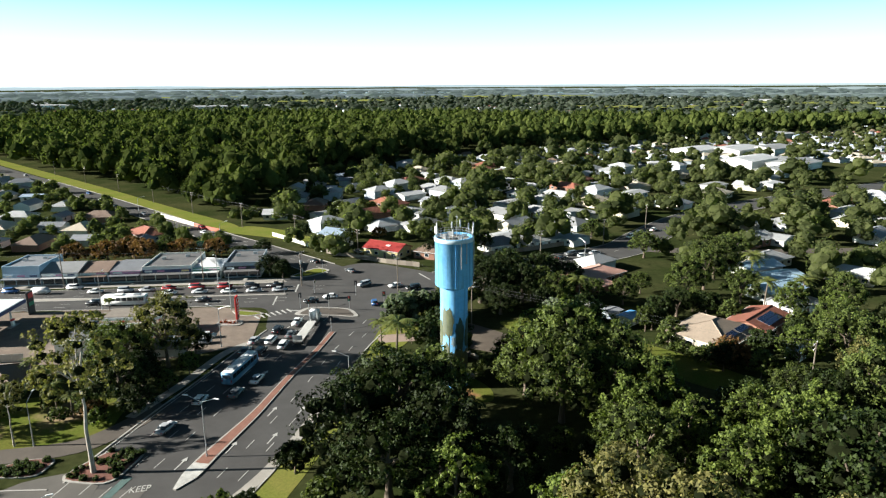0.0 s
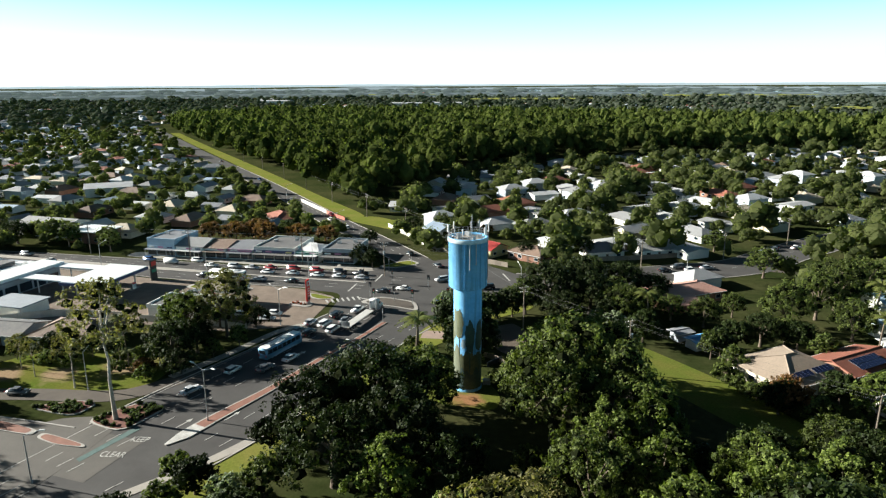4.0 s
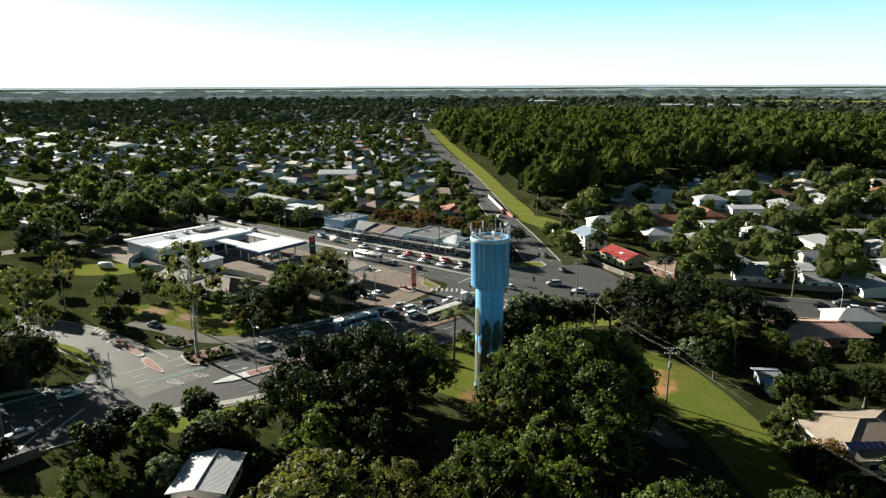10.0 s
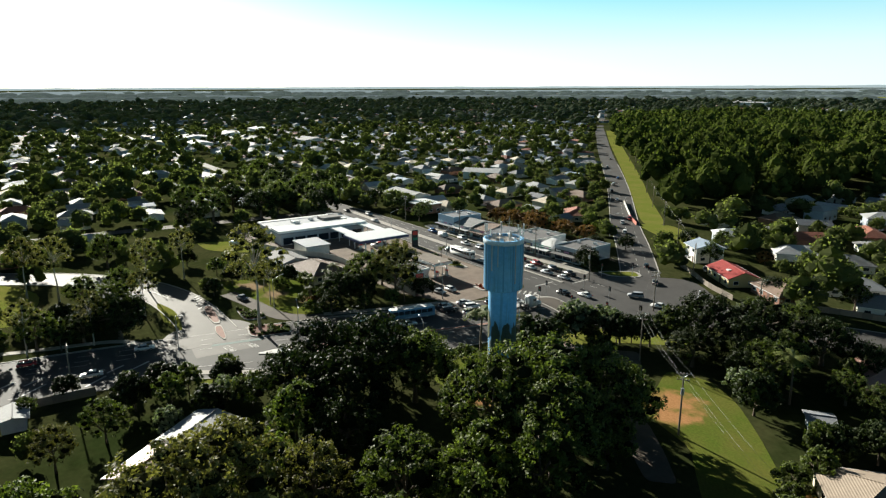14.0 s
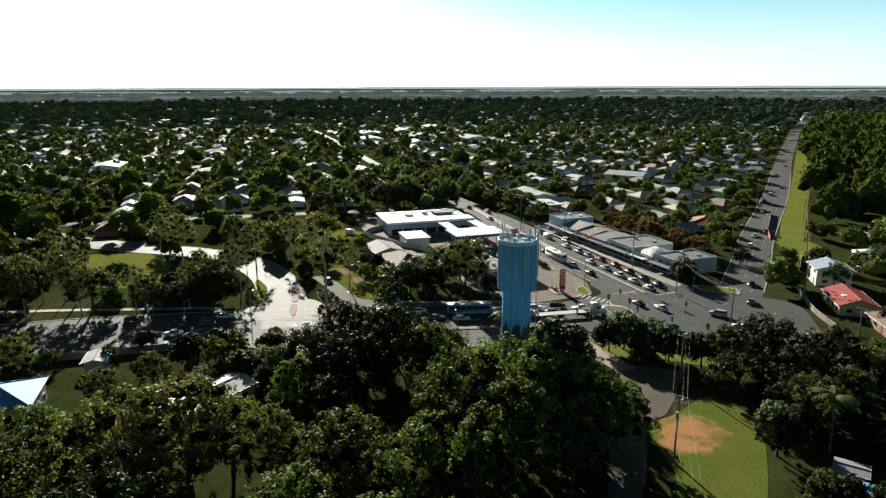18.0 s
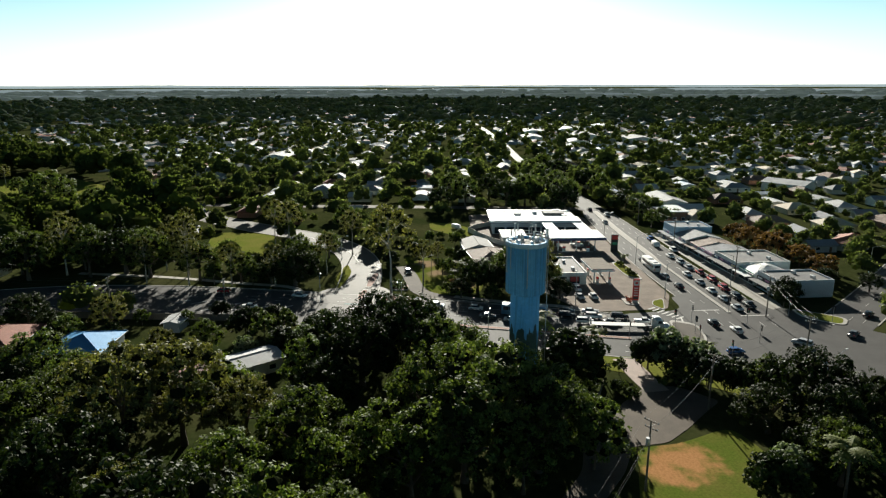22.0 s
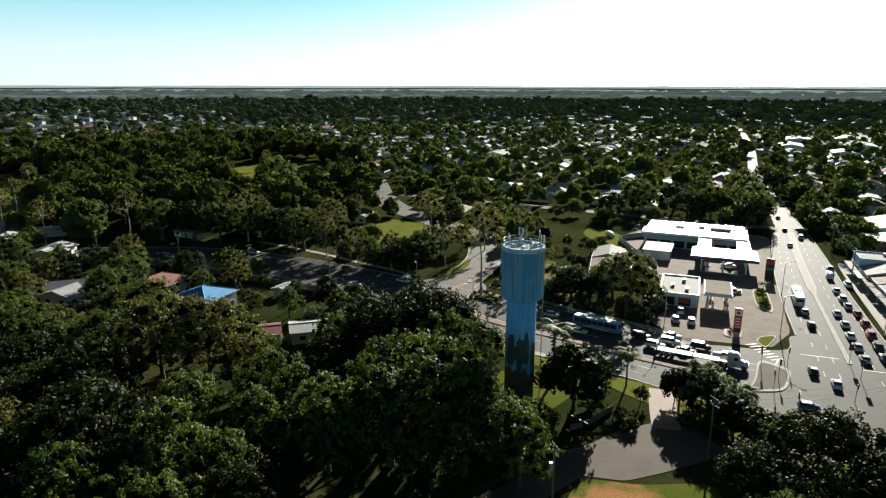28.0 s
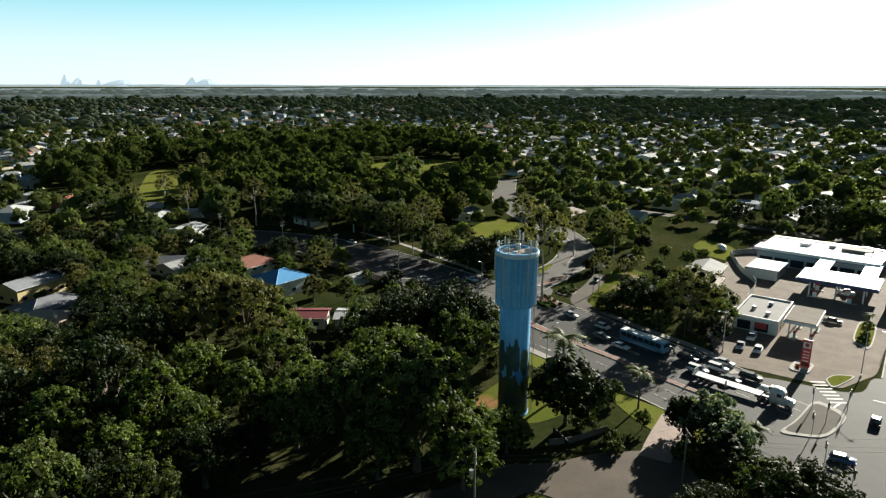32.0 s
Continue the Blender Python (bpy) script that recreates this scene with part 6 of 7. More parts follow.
def pump(x, y, rz):
    p = root("fuel_pump", pose(x, y, 0.07, 0, 0, rz), "red and grey fuel pump on a low concrete island", "fuel pump", "fuel pumps")
    part("plinth", box_mesh("plinth", KERB, 4.0, 1.2, 0.18, 0.02), p)
    part("cabinet", box_mesh("cabinet", WHITE, 1.1, 0.55, 1.9, 0.03, 0, 0, 0.17), p)
    part("panel", box_mesh("panel", RED, 1.14, 0.6, 0.5, 0.02, 0, 0, 1.6), p)
    part("hose", rod_mesh("hose", BLACK, (0.6, 0.2, 0.6), (0.72, 0.25, 1.7), 0.03), p)
    return p


for x, y in ((-87, 30.2), (-77, 31.2), (-87, 34.2), (-77, 35)):
    pump(x, y, 4)
sign = root("pylon_sign", pose(-57.6, 38, 0.07), "tall red and white service station pylon sign", "sign")
part("post", box_mesh("post", STEEL, 0.3, 1.5, 1.4, 0.02), sign)
part("sign_box", box_mesh("sign_box", RED, 0.5, 1.8, 6.4, 0.05, 0, 0, 1.0), sign)
for s in (1, -1):
    part("sign_face", box_mesh("sign_face", WHITE, 0.06, 1.5, 1.4, 0, s * 0.27, 0, 5.5), sign, label="white logo face with plain shapes")
    part("logo", box_mesh("logo", RED, 0.04, 0.8, 0.8, 0.1, s * 0.315, 0, 5.85), sign)
    for k in range(4):
        part("price_bar", box_mesh("price_bar", WHITE, 0.05, 1.2, 0.26, 0, s * 0.265, 0, 2.4 + 0.72 * k), sign, label="pale price panel")
part("panel_dark", box_mesh("panel_dark", BLACK, 0.56, 1.4, 0.7, 0, 0, 0, 1.4), sign)
bedk = root("garden_bed", pose(-59.5, 36.6, 0.07), "kerbed garden bed with red-leaved low plants", "garden bed")
part("edging", slab_mesh("edging", rounded([(-3.4, -1.6), (3.4, -1.6), (3.4, 2.6), (-3.4, 2.6)], 3, 0.3), 0.2, 0.2, KERB), bedk)
part("planting", crown_mesh("planting", 5, [(-2.2, 0, 0.4), (-0.9, 0.6, 0.4), (0.2, -0.2, 0.4), (-1.6, 1.2, 0.35), (1.6, 0, 0.3)], [0.7, 0.7, 0.6, 0.6, 0.6], foliage("red_leaves", (0.16, 0.03, 0.02), (0.30, 0.07, 0.03)), 50, 0.16), bedk)

# the large white service station
big = root("large_service_station", pose(-160.5, 19.5, 0.06, 0, 0, 1), "large flat-roofed service station shop with white roof strips", "service station")
part("wall", box_mesh("wall", WALLS[3], 26, 36, 4.6), big)
part("roof", box_mesh("roof", GREYFLAT, 28.4, 38, 0.45, 0, 0, 0, 4.6), big)
for x, w in ((-12.5, 2.6), (1.2, 2.2)):
    part("roof_strip", box_mesh("roof_strip", WHITEROOF, w, 37.6, 0.22, 0.02, x, 0, 5.04), big, label="white roof strip")
part("roof_step", box_mesh("roof_step", WHITEROOF, 9, 38.2, 0.9, 0, 9.5, 0, 5.04), big, label="raised white front roof strip")
for x, y, sx, sy, sz, m in ((-4, 10, 6, 9, 1.2, DARKROOF), (-3, -6, 4, 3, 1.2, STEEL), (-8, 12, 2, 3, 1.4, STEEL), (-6, 2, 2, 2, 1.0, STEEL), (2, 14, 3, 2, 1.1, WHITE)):
    part("roof_unit", box_mesh("roof_unit", m, sx, sy, sz, 0.05, x, y, 5.05), big, label="roof plant box")
for i in range(7):
    part("shop_window", box_mesh("shop_window", GLASS, 0.12, 4.2, 2.6, 0, 13.03, -15 + 5 * i, 0.3), big)
bc = root("fuel_canopy", pose(-123.5, 31.8, 0.06, 0, 0, 3), "large white fuel canopy joined by strips to the shop", "canopy")
part("canopy_roof", box_mesh("canopy_roof", WHITEROOF, 13.6, 20.6, 0.25, 0, 0, 0, 5.35), bc)
part("canopy_fascia", box_mesh("canopy_fascia", NAVY, 14.2, 21.2, 0.85, 0, 0, 0, 4.52), bc, label="dark navy fascia")
for x in (-4.5, 4.5):
    for y in (-7, 0, 7):
        part("post", box_mesh("post", WHITE, 0.4, 0.4, 4.54, 0.02, x, y, -0.02), bc)
for y0, w in ((6.5, 4.5), (-6.5, 4.5)):
    part("link_roof", box_mesh("link_roof", WHITEROOF, 17, w, 0.4, 0, -15.5, y0, 4.9), bc, label="white roof strip")
    for x in (-10, -19):
        part("post", box_mesh("post", WHITE, 0.3, 0.3, 4.92, 0.02, x, y0, -0.02), bc)
for x, y in ((-125, 26), (-125, 34), (-117, 27), (-117, 36)):
    pump(x, y, 93)
annex = root("workshop", pose(-133, 9, 0.06, 0, 0, 2), "low white workshop beside the service station", "building")
part("wall", box_mesh("wall", WALLS[0], 13, 9, 3.2), annex)
part("roof", box_mesh("roof", GREYFLAT, 14, 10, 0.35, 0, 0, 0, 3.2), annex)
for i in range(3):
    part("roller_door", box_mesh("roller_door", STEEL, 3.2, 0.12, 2.6, 0, -4 + 4 * i, 4.53, 0), annex)
tot = root("pylon_sign", pose(-118, 46.0, 0.06), "dark service station sign with red and green panels", "sign")
part("sign_box", box_mesh("sign_box", BLACK, 0.5, 2.6, 6.6, 0.05), tot)
for s in (1, -1):
    part("sign_face", box_mesh("sign_face", RED, 0.05, 2.1, 1.5, 0, s * 0.27, 0, 4.7), tot)
    part("price_panel", box_mesh("price_panel", SIGNGREEN, 0.05, 2.1, 1.0, 0, s * 0.27, 0, 2.6), tot)


def fence(name, pts, h, mat, label, step=2.4):
    """Panels between posts along a line in the plan."""
    l = spline(pts, step)
    f = root(name, pose(0, 0, 0), label, "fence")
    pm = box_mesh("fence_panel", mat, 1, 0.06, 1)
    po = box_mesh("fence_post", mat, 0.12, 0.12, 1)
    for a, b in zip(l[:-1], l[1:]):
        d = b[:2] - a[:2]
        ln, an = float(np.hypot(*d)), math.degrees(math.atan2(d[1], d[0]))
        m = (a[:2] + b[:2]) / 2
        part("fence_panel", pm, f, pose(m[0], m[1], 0.02, 0, 0, an) @ Matrix.Diagonal((ln - 0.04, 1, h, 1)))
        part("fence_post", po, f, pose(a[0], a[1], 0, 0, 0, an) @ Matrix.Diagonal((1, 1, h + 0.1, 1)))
    return f


fence("wall_fence", [(-150, -8), (-132, 1), (-118, 10), (-100, 13)], 2.0, FENCEPALE, "pale curved boundary wall behind the service station")
fence("wall_fence", [(-151, -8.5), (-158, -4.5), (-164, 3)], 2.0, FENCEPALE, "pale curved boundary wall behind the service station")
fence("station_fence", [(-63, 15), (-74, 15), (-95, 13)], 1.8, FENCEPALE, "pale metal boundary fence of the small service station")
fence("roadside_fence", [(-143, 189), (-128, 175), (-115, 163)], 1.8, FENCEPALE, "pale cream roadside fence")
fence("roadside_fence", [(-114.5, 162.5), (-107, 156), (-99, 150)], 1.6, FENCERED, "red roadside fence panels")
fence("timber_fence", [(-46, 112), (-33, 104), (-22, 97), (-10, 92)], 1.7, FENCEWOOD, "weathered timber fence in front of the red-roofed house")
fence("timber_fence", [(-74, 142), (-60, 128), (-48, 114)], 1.7, FENCEPALE, "pale timber fence along the corner")
fence("timber_fence", [(2, 99), (16, 107), (34, 115), (50, 124)], 1.7, FENCEWOOD, "weathered timber fence along the road")
fence("retaining_wall", [(-5, 17.5), (3, 14.5), (6, 12)], 1.2, FENCEWOOD, "dark low timber wall by the court")
fence("roadside_fence", [(-42, -72), (-42.5, -100), (-44, -130)], 1.8, FENCEWOOD, "weathered paling fence behind the houses")

# houses near the tower, each with its own look
red = house(-22.5, 109.5, -29.5, 15, 9.5, 3.0, 2.0, "gable", REDROOF, YELLOW, "yellow house with a bright red metal gable roof")
part("skylight", box_mesh("skylight", WHITE, 1.6, 1.2, 0.3, 0, 2, -2.2, 4.1), red)
house(-44, 124, -29, 9, 10, 5.4, 1.8, "gable", ROOFS[5], WALLS[0], "two-storey white house with a pale blue gable roof", storeys=2)
house(-4, 106, -25, 14, 10, 2.8, 2.2, "hip", ROOFS[2], WALLS[2], "low brown-tiled brick house")
house(20, 116, 28, 13, 10, 3.0, 2.4, "hip", ROOFS[1], WALLS[0], "white house with a dark grey hip roof")
house(38, 124, 30, 13, 9, 2.8, 1.8, "gable", ROOFS[0], WALLS[0], "white house with a pale metal roof")
pink = house(46, 73, 38, 20, 11, 3.0, 1.6, "hip", PINKROOF, WALLS[2], "sprawling brick house with a faded pink roof")
part("wing_roof", roof_mesh("wing_roof", 11, 8.5, 3.3, 2.0, "hip", ROOFS[0], 0.6), pink, pose(13.5, 9, 0, 0, 0, 0), "pale grey hip roof over the wing")
part("wing_wall", wall_mesh("wing_wall", 11, 8.5, 3.2, 2.0, "hip", WALLS[0]), pink, pose(13.5, 9, 0))
part("porch_roof", roof_mesh("porch_roof", 10, 9, 2.5, 0.8, "gable", PINKROOF, 0.4), pink, pose(-7, -6, 0))
part("porch_wall", wall_mesh("porch_wall", 9.6, 8, 2.5, 0.8, "gable", WALLS[2]), pink, pose(-7, -6, 0))
sol = house(64.5, 22, 43, 17, 15, 3.2, 2.8, "hip", TANROOF, WALLS[1], "cream house with a large tan tiled hip roof and solar panels")


def solar_row(t, n, x0, y0, z0, tilt, turn, gap=1.1, rows=1):
    for r in range(rows):
        for i in range(n):
            m = Matrix.Translation((0, 0, 0)) @ Matrix.Rotation(radians(turn), 4, "Z") @ pose(x0 + i * gap, y0 + r * 1.75 * math.cos(radians(tilt)), z0 + r * 1.75 * math.sin(radians(tilt)), tilt)
            p = part("solar_panel", SOLAR_ME, t, m, "dark blue solar panel")
            part("panel_frame", SOLARF_ME, p)


SOLAR_ME = box_mesh("solar_panel", SOLAR, 1.0, 1.62, 0.05)
SOLARF_ME = box_mesh("panel_frame", STEEL, 1.05, 1.68, 0.035, 0, 0, 0, -0.012)
solar_row(sol, 6, -6.5, -5.6, 4.30, 19, 0)
solar_row(sol, 5, 0.8, -5.6, 4.30, 19, 0)
rr = house(79, 29, 43, 16, 10, 3.4, 1.6, "gable", ROOFS[3], WALLS[2], "brick house with a red roof and solar panels")
solar_row(rr, 8, -4.5, -3.8, 4.2, 15, 0, 1.1, 2)
house(80, 12, 40, 4.5, 3.5, 2.4, 0.4, "gable", BLUEWHITE, WALLS[0], "low garden shed with a pale metal roof", sides="s", name="shed")
house(48, 35.5, 40, 5, 3.6, 2.3, 0.4, "gable", BLUEROOF, WALLS[3], "small shed under a blue roof", sides="", name="shed")
house(44, 40, 40, 4, 3, 2.2, 0.3, "gable", ROOFS[1], WALLS[3], "small pale garden shed", sides="", name="shed")
house(-11, -58, -49, 10, 7.5, 3.2, 0.8, "gable", ROOFS[0], WALLS[0], "white house with a pale weathered metal roof")
house(-3, -67.5, -49, 9, 7, 3.2, 0.8, "gable", DULLRED, WALLS[0], "house with a dull red metal roof")
house(-15.5, -98, 3, 12.5, 12, 4.6, 2.2, "hip", BLUEROOF, WALLS[0], "two-storey white house with a bright blue hip roof", storeys=1)
house(-17, -118, 6, 16, 11, 5.0, 2.2, "hip", ROOFS[3], WALLS[0], "white two-storey house with a terracotta hip roof", storeys=2)
house(-6, -139, 8, 15, 10, 3.2, 1.6, "gable", ROOFS[0], WALLS[0], "long house with a white metal roof")
house(37, -149, 20, 16, 9, 4.6, 1.6, "gable", ROOFS[1], YELLOW, "pale yellow raised house with a grey roof")
house(41, -123, 15, 15, 10, 4.8, 1.8, "hip", ROOFS[1], WALLS[3], "raised blue-grey house with a grey hip roof")
house(46, -101, 25, 12, 9, 3.2, 2.4, "gable", ROOFS[3], WALLS[2], "brick house with a red gable roof")
house(-30, -184, 30, 14, 10, 4.6, 1.6, "gable", ROOFS[0], WALLS[0], "raised white house with a white metal roof", storeys=1)
house(20, -192, 30, 16, 10, 3.0, 1.6, "gable", ROOFS[0], WALLS[0], "long low white house with a pale metal roof")
house(-36, -86, 0, 6, 4, 2.6, 0.6, "gable", ROOFS[0], WALLS[3], "small blue-grey shed by the road", sides="", name="shed")
house(104, 69, 20, 15, 8, 3.0, 1.2, "gable", BLUEWHITE, WALLS[0], "house with a pale blue metal roof")
house(103, 81, 24, 15, 9, 3.0, 1.4, "gable", BLUEWHITE, WALLS[0], "house with a pale blue metal roof")
house(97.5, 57, 25, 15, 9, 3.0, 1.4, "gable", BLUEWHITE, WALLS[0], "house with a pale blue metal roof")
house(96, 44, 28, 13, 9, 3.0, 1.8, "hip", ROOFS[0], WALLS[0], "house with a weathered white hip roof")
house(112, 92, 30, 14, 10, 3.0, 2.0, "hip", ROOFS[0], WALLS[1], "house with a white hip roof")
house(120, 121, 32, 17, 10, 3.0, 2.0, "gable", ROOFS[0], WALLS[2], "brick house with a pale gable roof")
house(150, 152, 35, 18, 11, 3.0, 2.2, "hip", ROOFS[0], WALLS[0], "white house with a pale hip roof")
house(-181, 86, 2, 16, 12, 4.6, 0.5, "flat", WHITEROOF, WALLS[2], "brick block with a flat white roof", storeys=1)
house(-100, -2, 10, 18, 12, 3.0, 2.4, "hip", ROOFS[2], WALLS[1], "low house with a dark brown hip roof")
house(-118, -6, 8, 14, 10, 2.8, 1.6, "gable", DARKROOF, WALLS[3], "long shed-like house with dark roofs")
house(-125, 138, -43, 16, 11, 3.0, 2.4, "hip", ROOFS[3], WALLS[1], "house with an orange terracotta hip roof")
house(-140, -126, 20, 14, 10, 3.0, 1.8, "gable", ROOFS[1], WALLS[0], "white house beside the park lawn")

# ---- islands, markings, poles, lamps, signals ----
med = spline([(-45.2, -37.5, 0.2), (-44.2, -34, 1.0), (-43, -28, 1.05), (-41.2, -21, 0.9), (-38.9, -12, 0.7), (-36.2, 3, 0.55), (-33, 17, 0.5), (-30.8, 30, 0.5)], 2)
m_ob = root("median_island", pose(0, 0, 0), "long kerbed median with red paving", "median")
part("edging", ribbon_mesh("edging", med, 1.45, -1.45, 0.20, KERB, 0.2), m_ob)
part("paving", ribbon_mesh("paving", med[3:], 1.1, -1.1, 0.215, BRICKPAVE), m_ob)
part("white_nose", ribbon_mesh("white_nose", med[:4], 1.4, -1.4, 0.212, LINE), m_ob, label="white painted nose")


def island(name, outline, top, label, inset=0.85):
    o = rounded(outline, 3, 0.3)
    c = np.mean(outline, 0)
    i = root(name, pose(0, 0, 0), label, "traffic island")
    part("edging", slab_mesh("edging", o, 0.21, 0.2, KERB), i)
    part("paving", slab_mesh("paving", [tuple(c + (np.array(q) - c) * inset) for q in o], 0.225, 0.02, top), i)
    return i


island("traffic_island", [(-88.5, -40.9), (-88, -39), (-78, -39.2), (-71, -40), (-71, -41.8), (-80, -42)], BRICKPAVE, "red paved island with pale kerbs in the side street")
island("traffic_island", [(-69.5, -40.2), (-59, -41.4), (-58.2, -42.3), (-64, -43), (-69.6, -42)], BRICKPAVE, "small red paved island at the side street mouth")
island("corner_island", [(-44.5, 43), (-41, 50), (-28.5, 48.5), (-24.8, 41), (-32, 42.5)], ASPHALT_OLD, "triangular paved island at the crossing")
island("grass_island", [(-62.5, 47.6), (-51.5, 44.8), (-55.8, 42.4), (-60, 43.6)], GRASS, "small grassed corner by the forecourt")
island("palm_bed", [(-103, 41), (-102.5, 45.4), (-80, 47.2), (-84, 42.4)], GRASS, "narrow planted kerb bed along the street")
island("grass_island", [(-54, 80), (-46, 92), (-40, 88), (-47, 80)], GRASS, "kerbed grass corner by the long road")
island("slip_island", [(-16, 46), (-12, 54), (-5, 55), (-10, 48)], CONCRETE, "pale paved island at the slip lane")
crm = spline([(-198, 55, 2.6), (-150, 56.2, 2.6), (-112, 58.0, 2.4), (-104, 58.3, 1.0), (-72, 60.4, 1.0), (-50, 61.9, 1.0)], 3)
cm = root("median_island", pose(0, 0, 0), "narrow concrete median of the shopping street", "median")
part("edging", ribbon_mesh("edging", crm, 0.55, -0.55, 0.2, KERB, 0.2), cm)
part("paving", ribbon_mesh("paving", crm, 0.35, -0.35, 0.212, CONCRETE), cm)
MULCH = paint("red_brown_mulch", (0.16, 0.06, 0.04), 0.95, 0.3, 4, 0.8, 0.4)
HEDGE = foliage("low_hedge_leaves", (0.03, 0.05, 0.014), (0.07, 0.09, 0.03))
for outline in ([(-66, -34.8), (-56, -36.4), (-54, -25.7), (-61, -25.4)], [(-81, -33.8), (-69.2, -34.1), (-68.6, -28.2), (-74, -28.5)]):
    b = island("garden_bed", outline, MULCH, "kerbed garden bed with low dark green planting", 0.93)
    c = np.mean(outline, 0)
    g = random.Random(int(-c[0]))
    pts = []
    while len(pts) < 46:
        q = (g.uniform(min(o[0] for o in outline), max(o[0] for o in outline)), g.uniform(min(o[1] for o in outline), max(o[1] for o in outline)))
        w = tuple(c + (np.array(q) - c) * 1.14)
        if inside(*w, outline) and math.hypot(q[0] + 60.5, q[1] + 32.5) > 2.2:
            pts.append((*q, 0.45))
    part("planting", crown_mesh("planting", 3, pts, [g.uniform(0.5, 0.8) for _ in pts], HEDGE, 26, 0.15, 0.8, 0.7), b)

DASH = box_mesh("lane_dash", LINE, 1, 0.14, 0.012)
DOT = box_mesh("stop_line", LINE, 0.4, 1, 0.012)


def dashes(road, off, lo, hi, long=3.0, gap=6.0, near=(0, 0), reach=260):
    """Painted dashes along a road, off metres to its left."""
    l, ob = LINES[road], bpy.data.objects[road]
    s = sideways(l)
    w = l[:, 2:3] if l.shape[1] > 2 else np.ones((len(l), 1))
    e = l[:, :2] + s * off * w
    run = np.r_[0, np.cumsum(np.hypot(*np.diff(e, axis=0).T))]
    for a in np.arange(lo, min(hi, run[-1]), long + gap):
        p = [np.interp(a + k, run, e[:, 0]) for k in (0, long)], [np.interp(a + k, run, e[:, 1]) for k in (0, long)]
        x, y = (p[0][0] + p[0][1]) / 2, (p[1][0] + p[1][1]) / 2
        if math.hypot(x, y) < reach:
            part("lane_dash", DASH, ob, pose(x, y, 0.07, 0, 0, math.degrees(math.atan2(p[1][1] - p[1][0], p[0][1] - p[0][0]))) @ Matrix.Diagonal((long, 1, 1, 1)))


for off in (7.6, 11.2, -6.8, -3.6, -10.4):
    dashes("road_main", off, 22, 210)
for off in (4.2, 7.2, -3.6, -6.8):
    dashes("road_cross", off, 26, 170)
dashes("road_long", 0.15, 30, 300, 3, 5)
dashes("road_long", -3.0, 30, 200)
dashes("road_east", 0.1, 30, 150)
dashes("side_street", 0.4, 52, 110, 9, 0.2)
dashes("side_street", 0.7, 52, 110, 9, 0.2)
dashes("road_main", -14.3, 60, 150, 12, 0.1)


def bar(x, y, rz, sx, sy, road="junction"):
    part("painted_bar", DOT, bpy.data.objects[road], pose(x, y, 0.075, 0, 0, rz) @ Matrix.Diagonal((sx / 0.4, sy, 1, 1)))


bar(-38.5, 46, 80, 0.45, 15)
bar(-52, 56, 5, 0.45, 8)
bar(-48, 68, 5, 0.45, 8)
bar(-44, 88, 46, 0.45, 8)
bar(-8, 80, 28, 0.45, 8)
for k in range(7):
    bar(-53.5 + 1.6 * k * 0.8, 41.6 + 0.9 * k, 38, 0.55, 3.2)
for k in range(6):
    bar(-98 + 2.2 * k, -40.6 - 0.2 * k, 40, 0.45, 3.0, "side_street")
for k in range(7):
    bar(-53 - 0.7 * k, -62 - 5.2 * k, 35, 0.5, 4.5, "road_main")
for x, y, r in ((-40, -25, 78), (-36, -12, 77), (-33.5, -22, 77), (-30.5, -12, 77), (-42, 5, 80), (-47, -30, 78)):
    ar = part("turn_arrow", slab_mesh("turn_arrow", [(-2, -0.12), (0.8, -0.12), (0.8, -0.55), (2, 0), (0.8, 0.55), (0.8, 0.12), (-2, 0.12)], 0.012, 0.012, LINE), bpy.data.objects["road_main"], pose(x, y, 0.07, 0, 0, r))

# wooden power poles with cables
def power_pole(x, y, h, rz, transformer=False):
    p = root("power_pole", pose(x, y, 0, 0, 0, rz), "weathered timber power pole with crossarms", "power pole", "power poles")
    part("post", rod_mesh("post", POLEWOOD, (0, 0, -0.3), (0, 0, h), 0.19, 0.13, 10), p)
    for z, w in ((h - 0.35, 2.6), (h - 1.5, 2.2)):
        arm = part("crossarm", box_mesh("crossarm", POLEWOOD, w, 0.12, 0.14, 0.01, 0, 0.17, z), p)
        for k in (-0.45, -0.2, 0.2, 0.45):
            part("insulator", rod_mesh("insulator", WHITE, (k * w, 0.17, z + 0.13), (k * w, 0.17, z + 0.36), 0.06, 0.04, 6), arm)
    for k in (-1, 1):
        part("brace", rod_mesh("brace", STEEL, (0, 0.16, h - 1.0), (k * 0.8, 0.17, h - 0.35), 0.025, sides=5), p)
    if transformer:
        part("transformer", rod_mesh("transformer", STEEL, (0, -0.45, h - 4), (0, -0.45, h - 2.8), 0.32, sides=10), p)
    return p


POLES = [(72, -8, 12, 45), (32, 16, 12.2, 40), (5.5, 35.5, 11.5, 40), (-16, 65, 11.5, 45), (-47, 70.5, 11.5, 20), (-80, 75.5, 11.5, 4), (-122, 69.5, 11.5, 4), (-165, 67.5, 11.5, 4), (-210, 66, 11.5, 4)]
for i, (x, y, h, r) in enumerate(POLES):
    power_pole(x, y, h, r, i in (1, 4))
SOUTH = [(-44.5, -76, 11, 3), (-45.5, -108, 11, 3), (-46, -140, 11, 3), (-38.5, -172, 11, 25), (-20, -196, 11, 40)]
for x, y, h, r in SOUTH:
    power_pole(x, y, h, r)
EASTP = [(2, 86, 10.5, 28), (34, 102, 10.5, 28), (62, 122, 10.5, 35), (88, 152, 10.5, 50)]
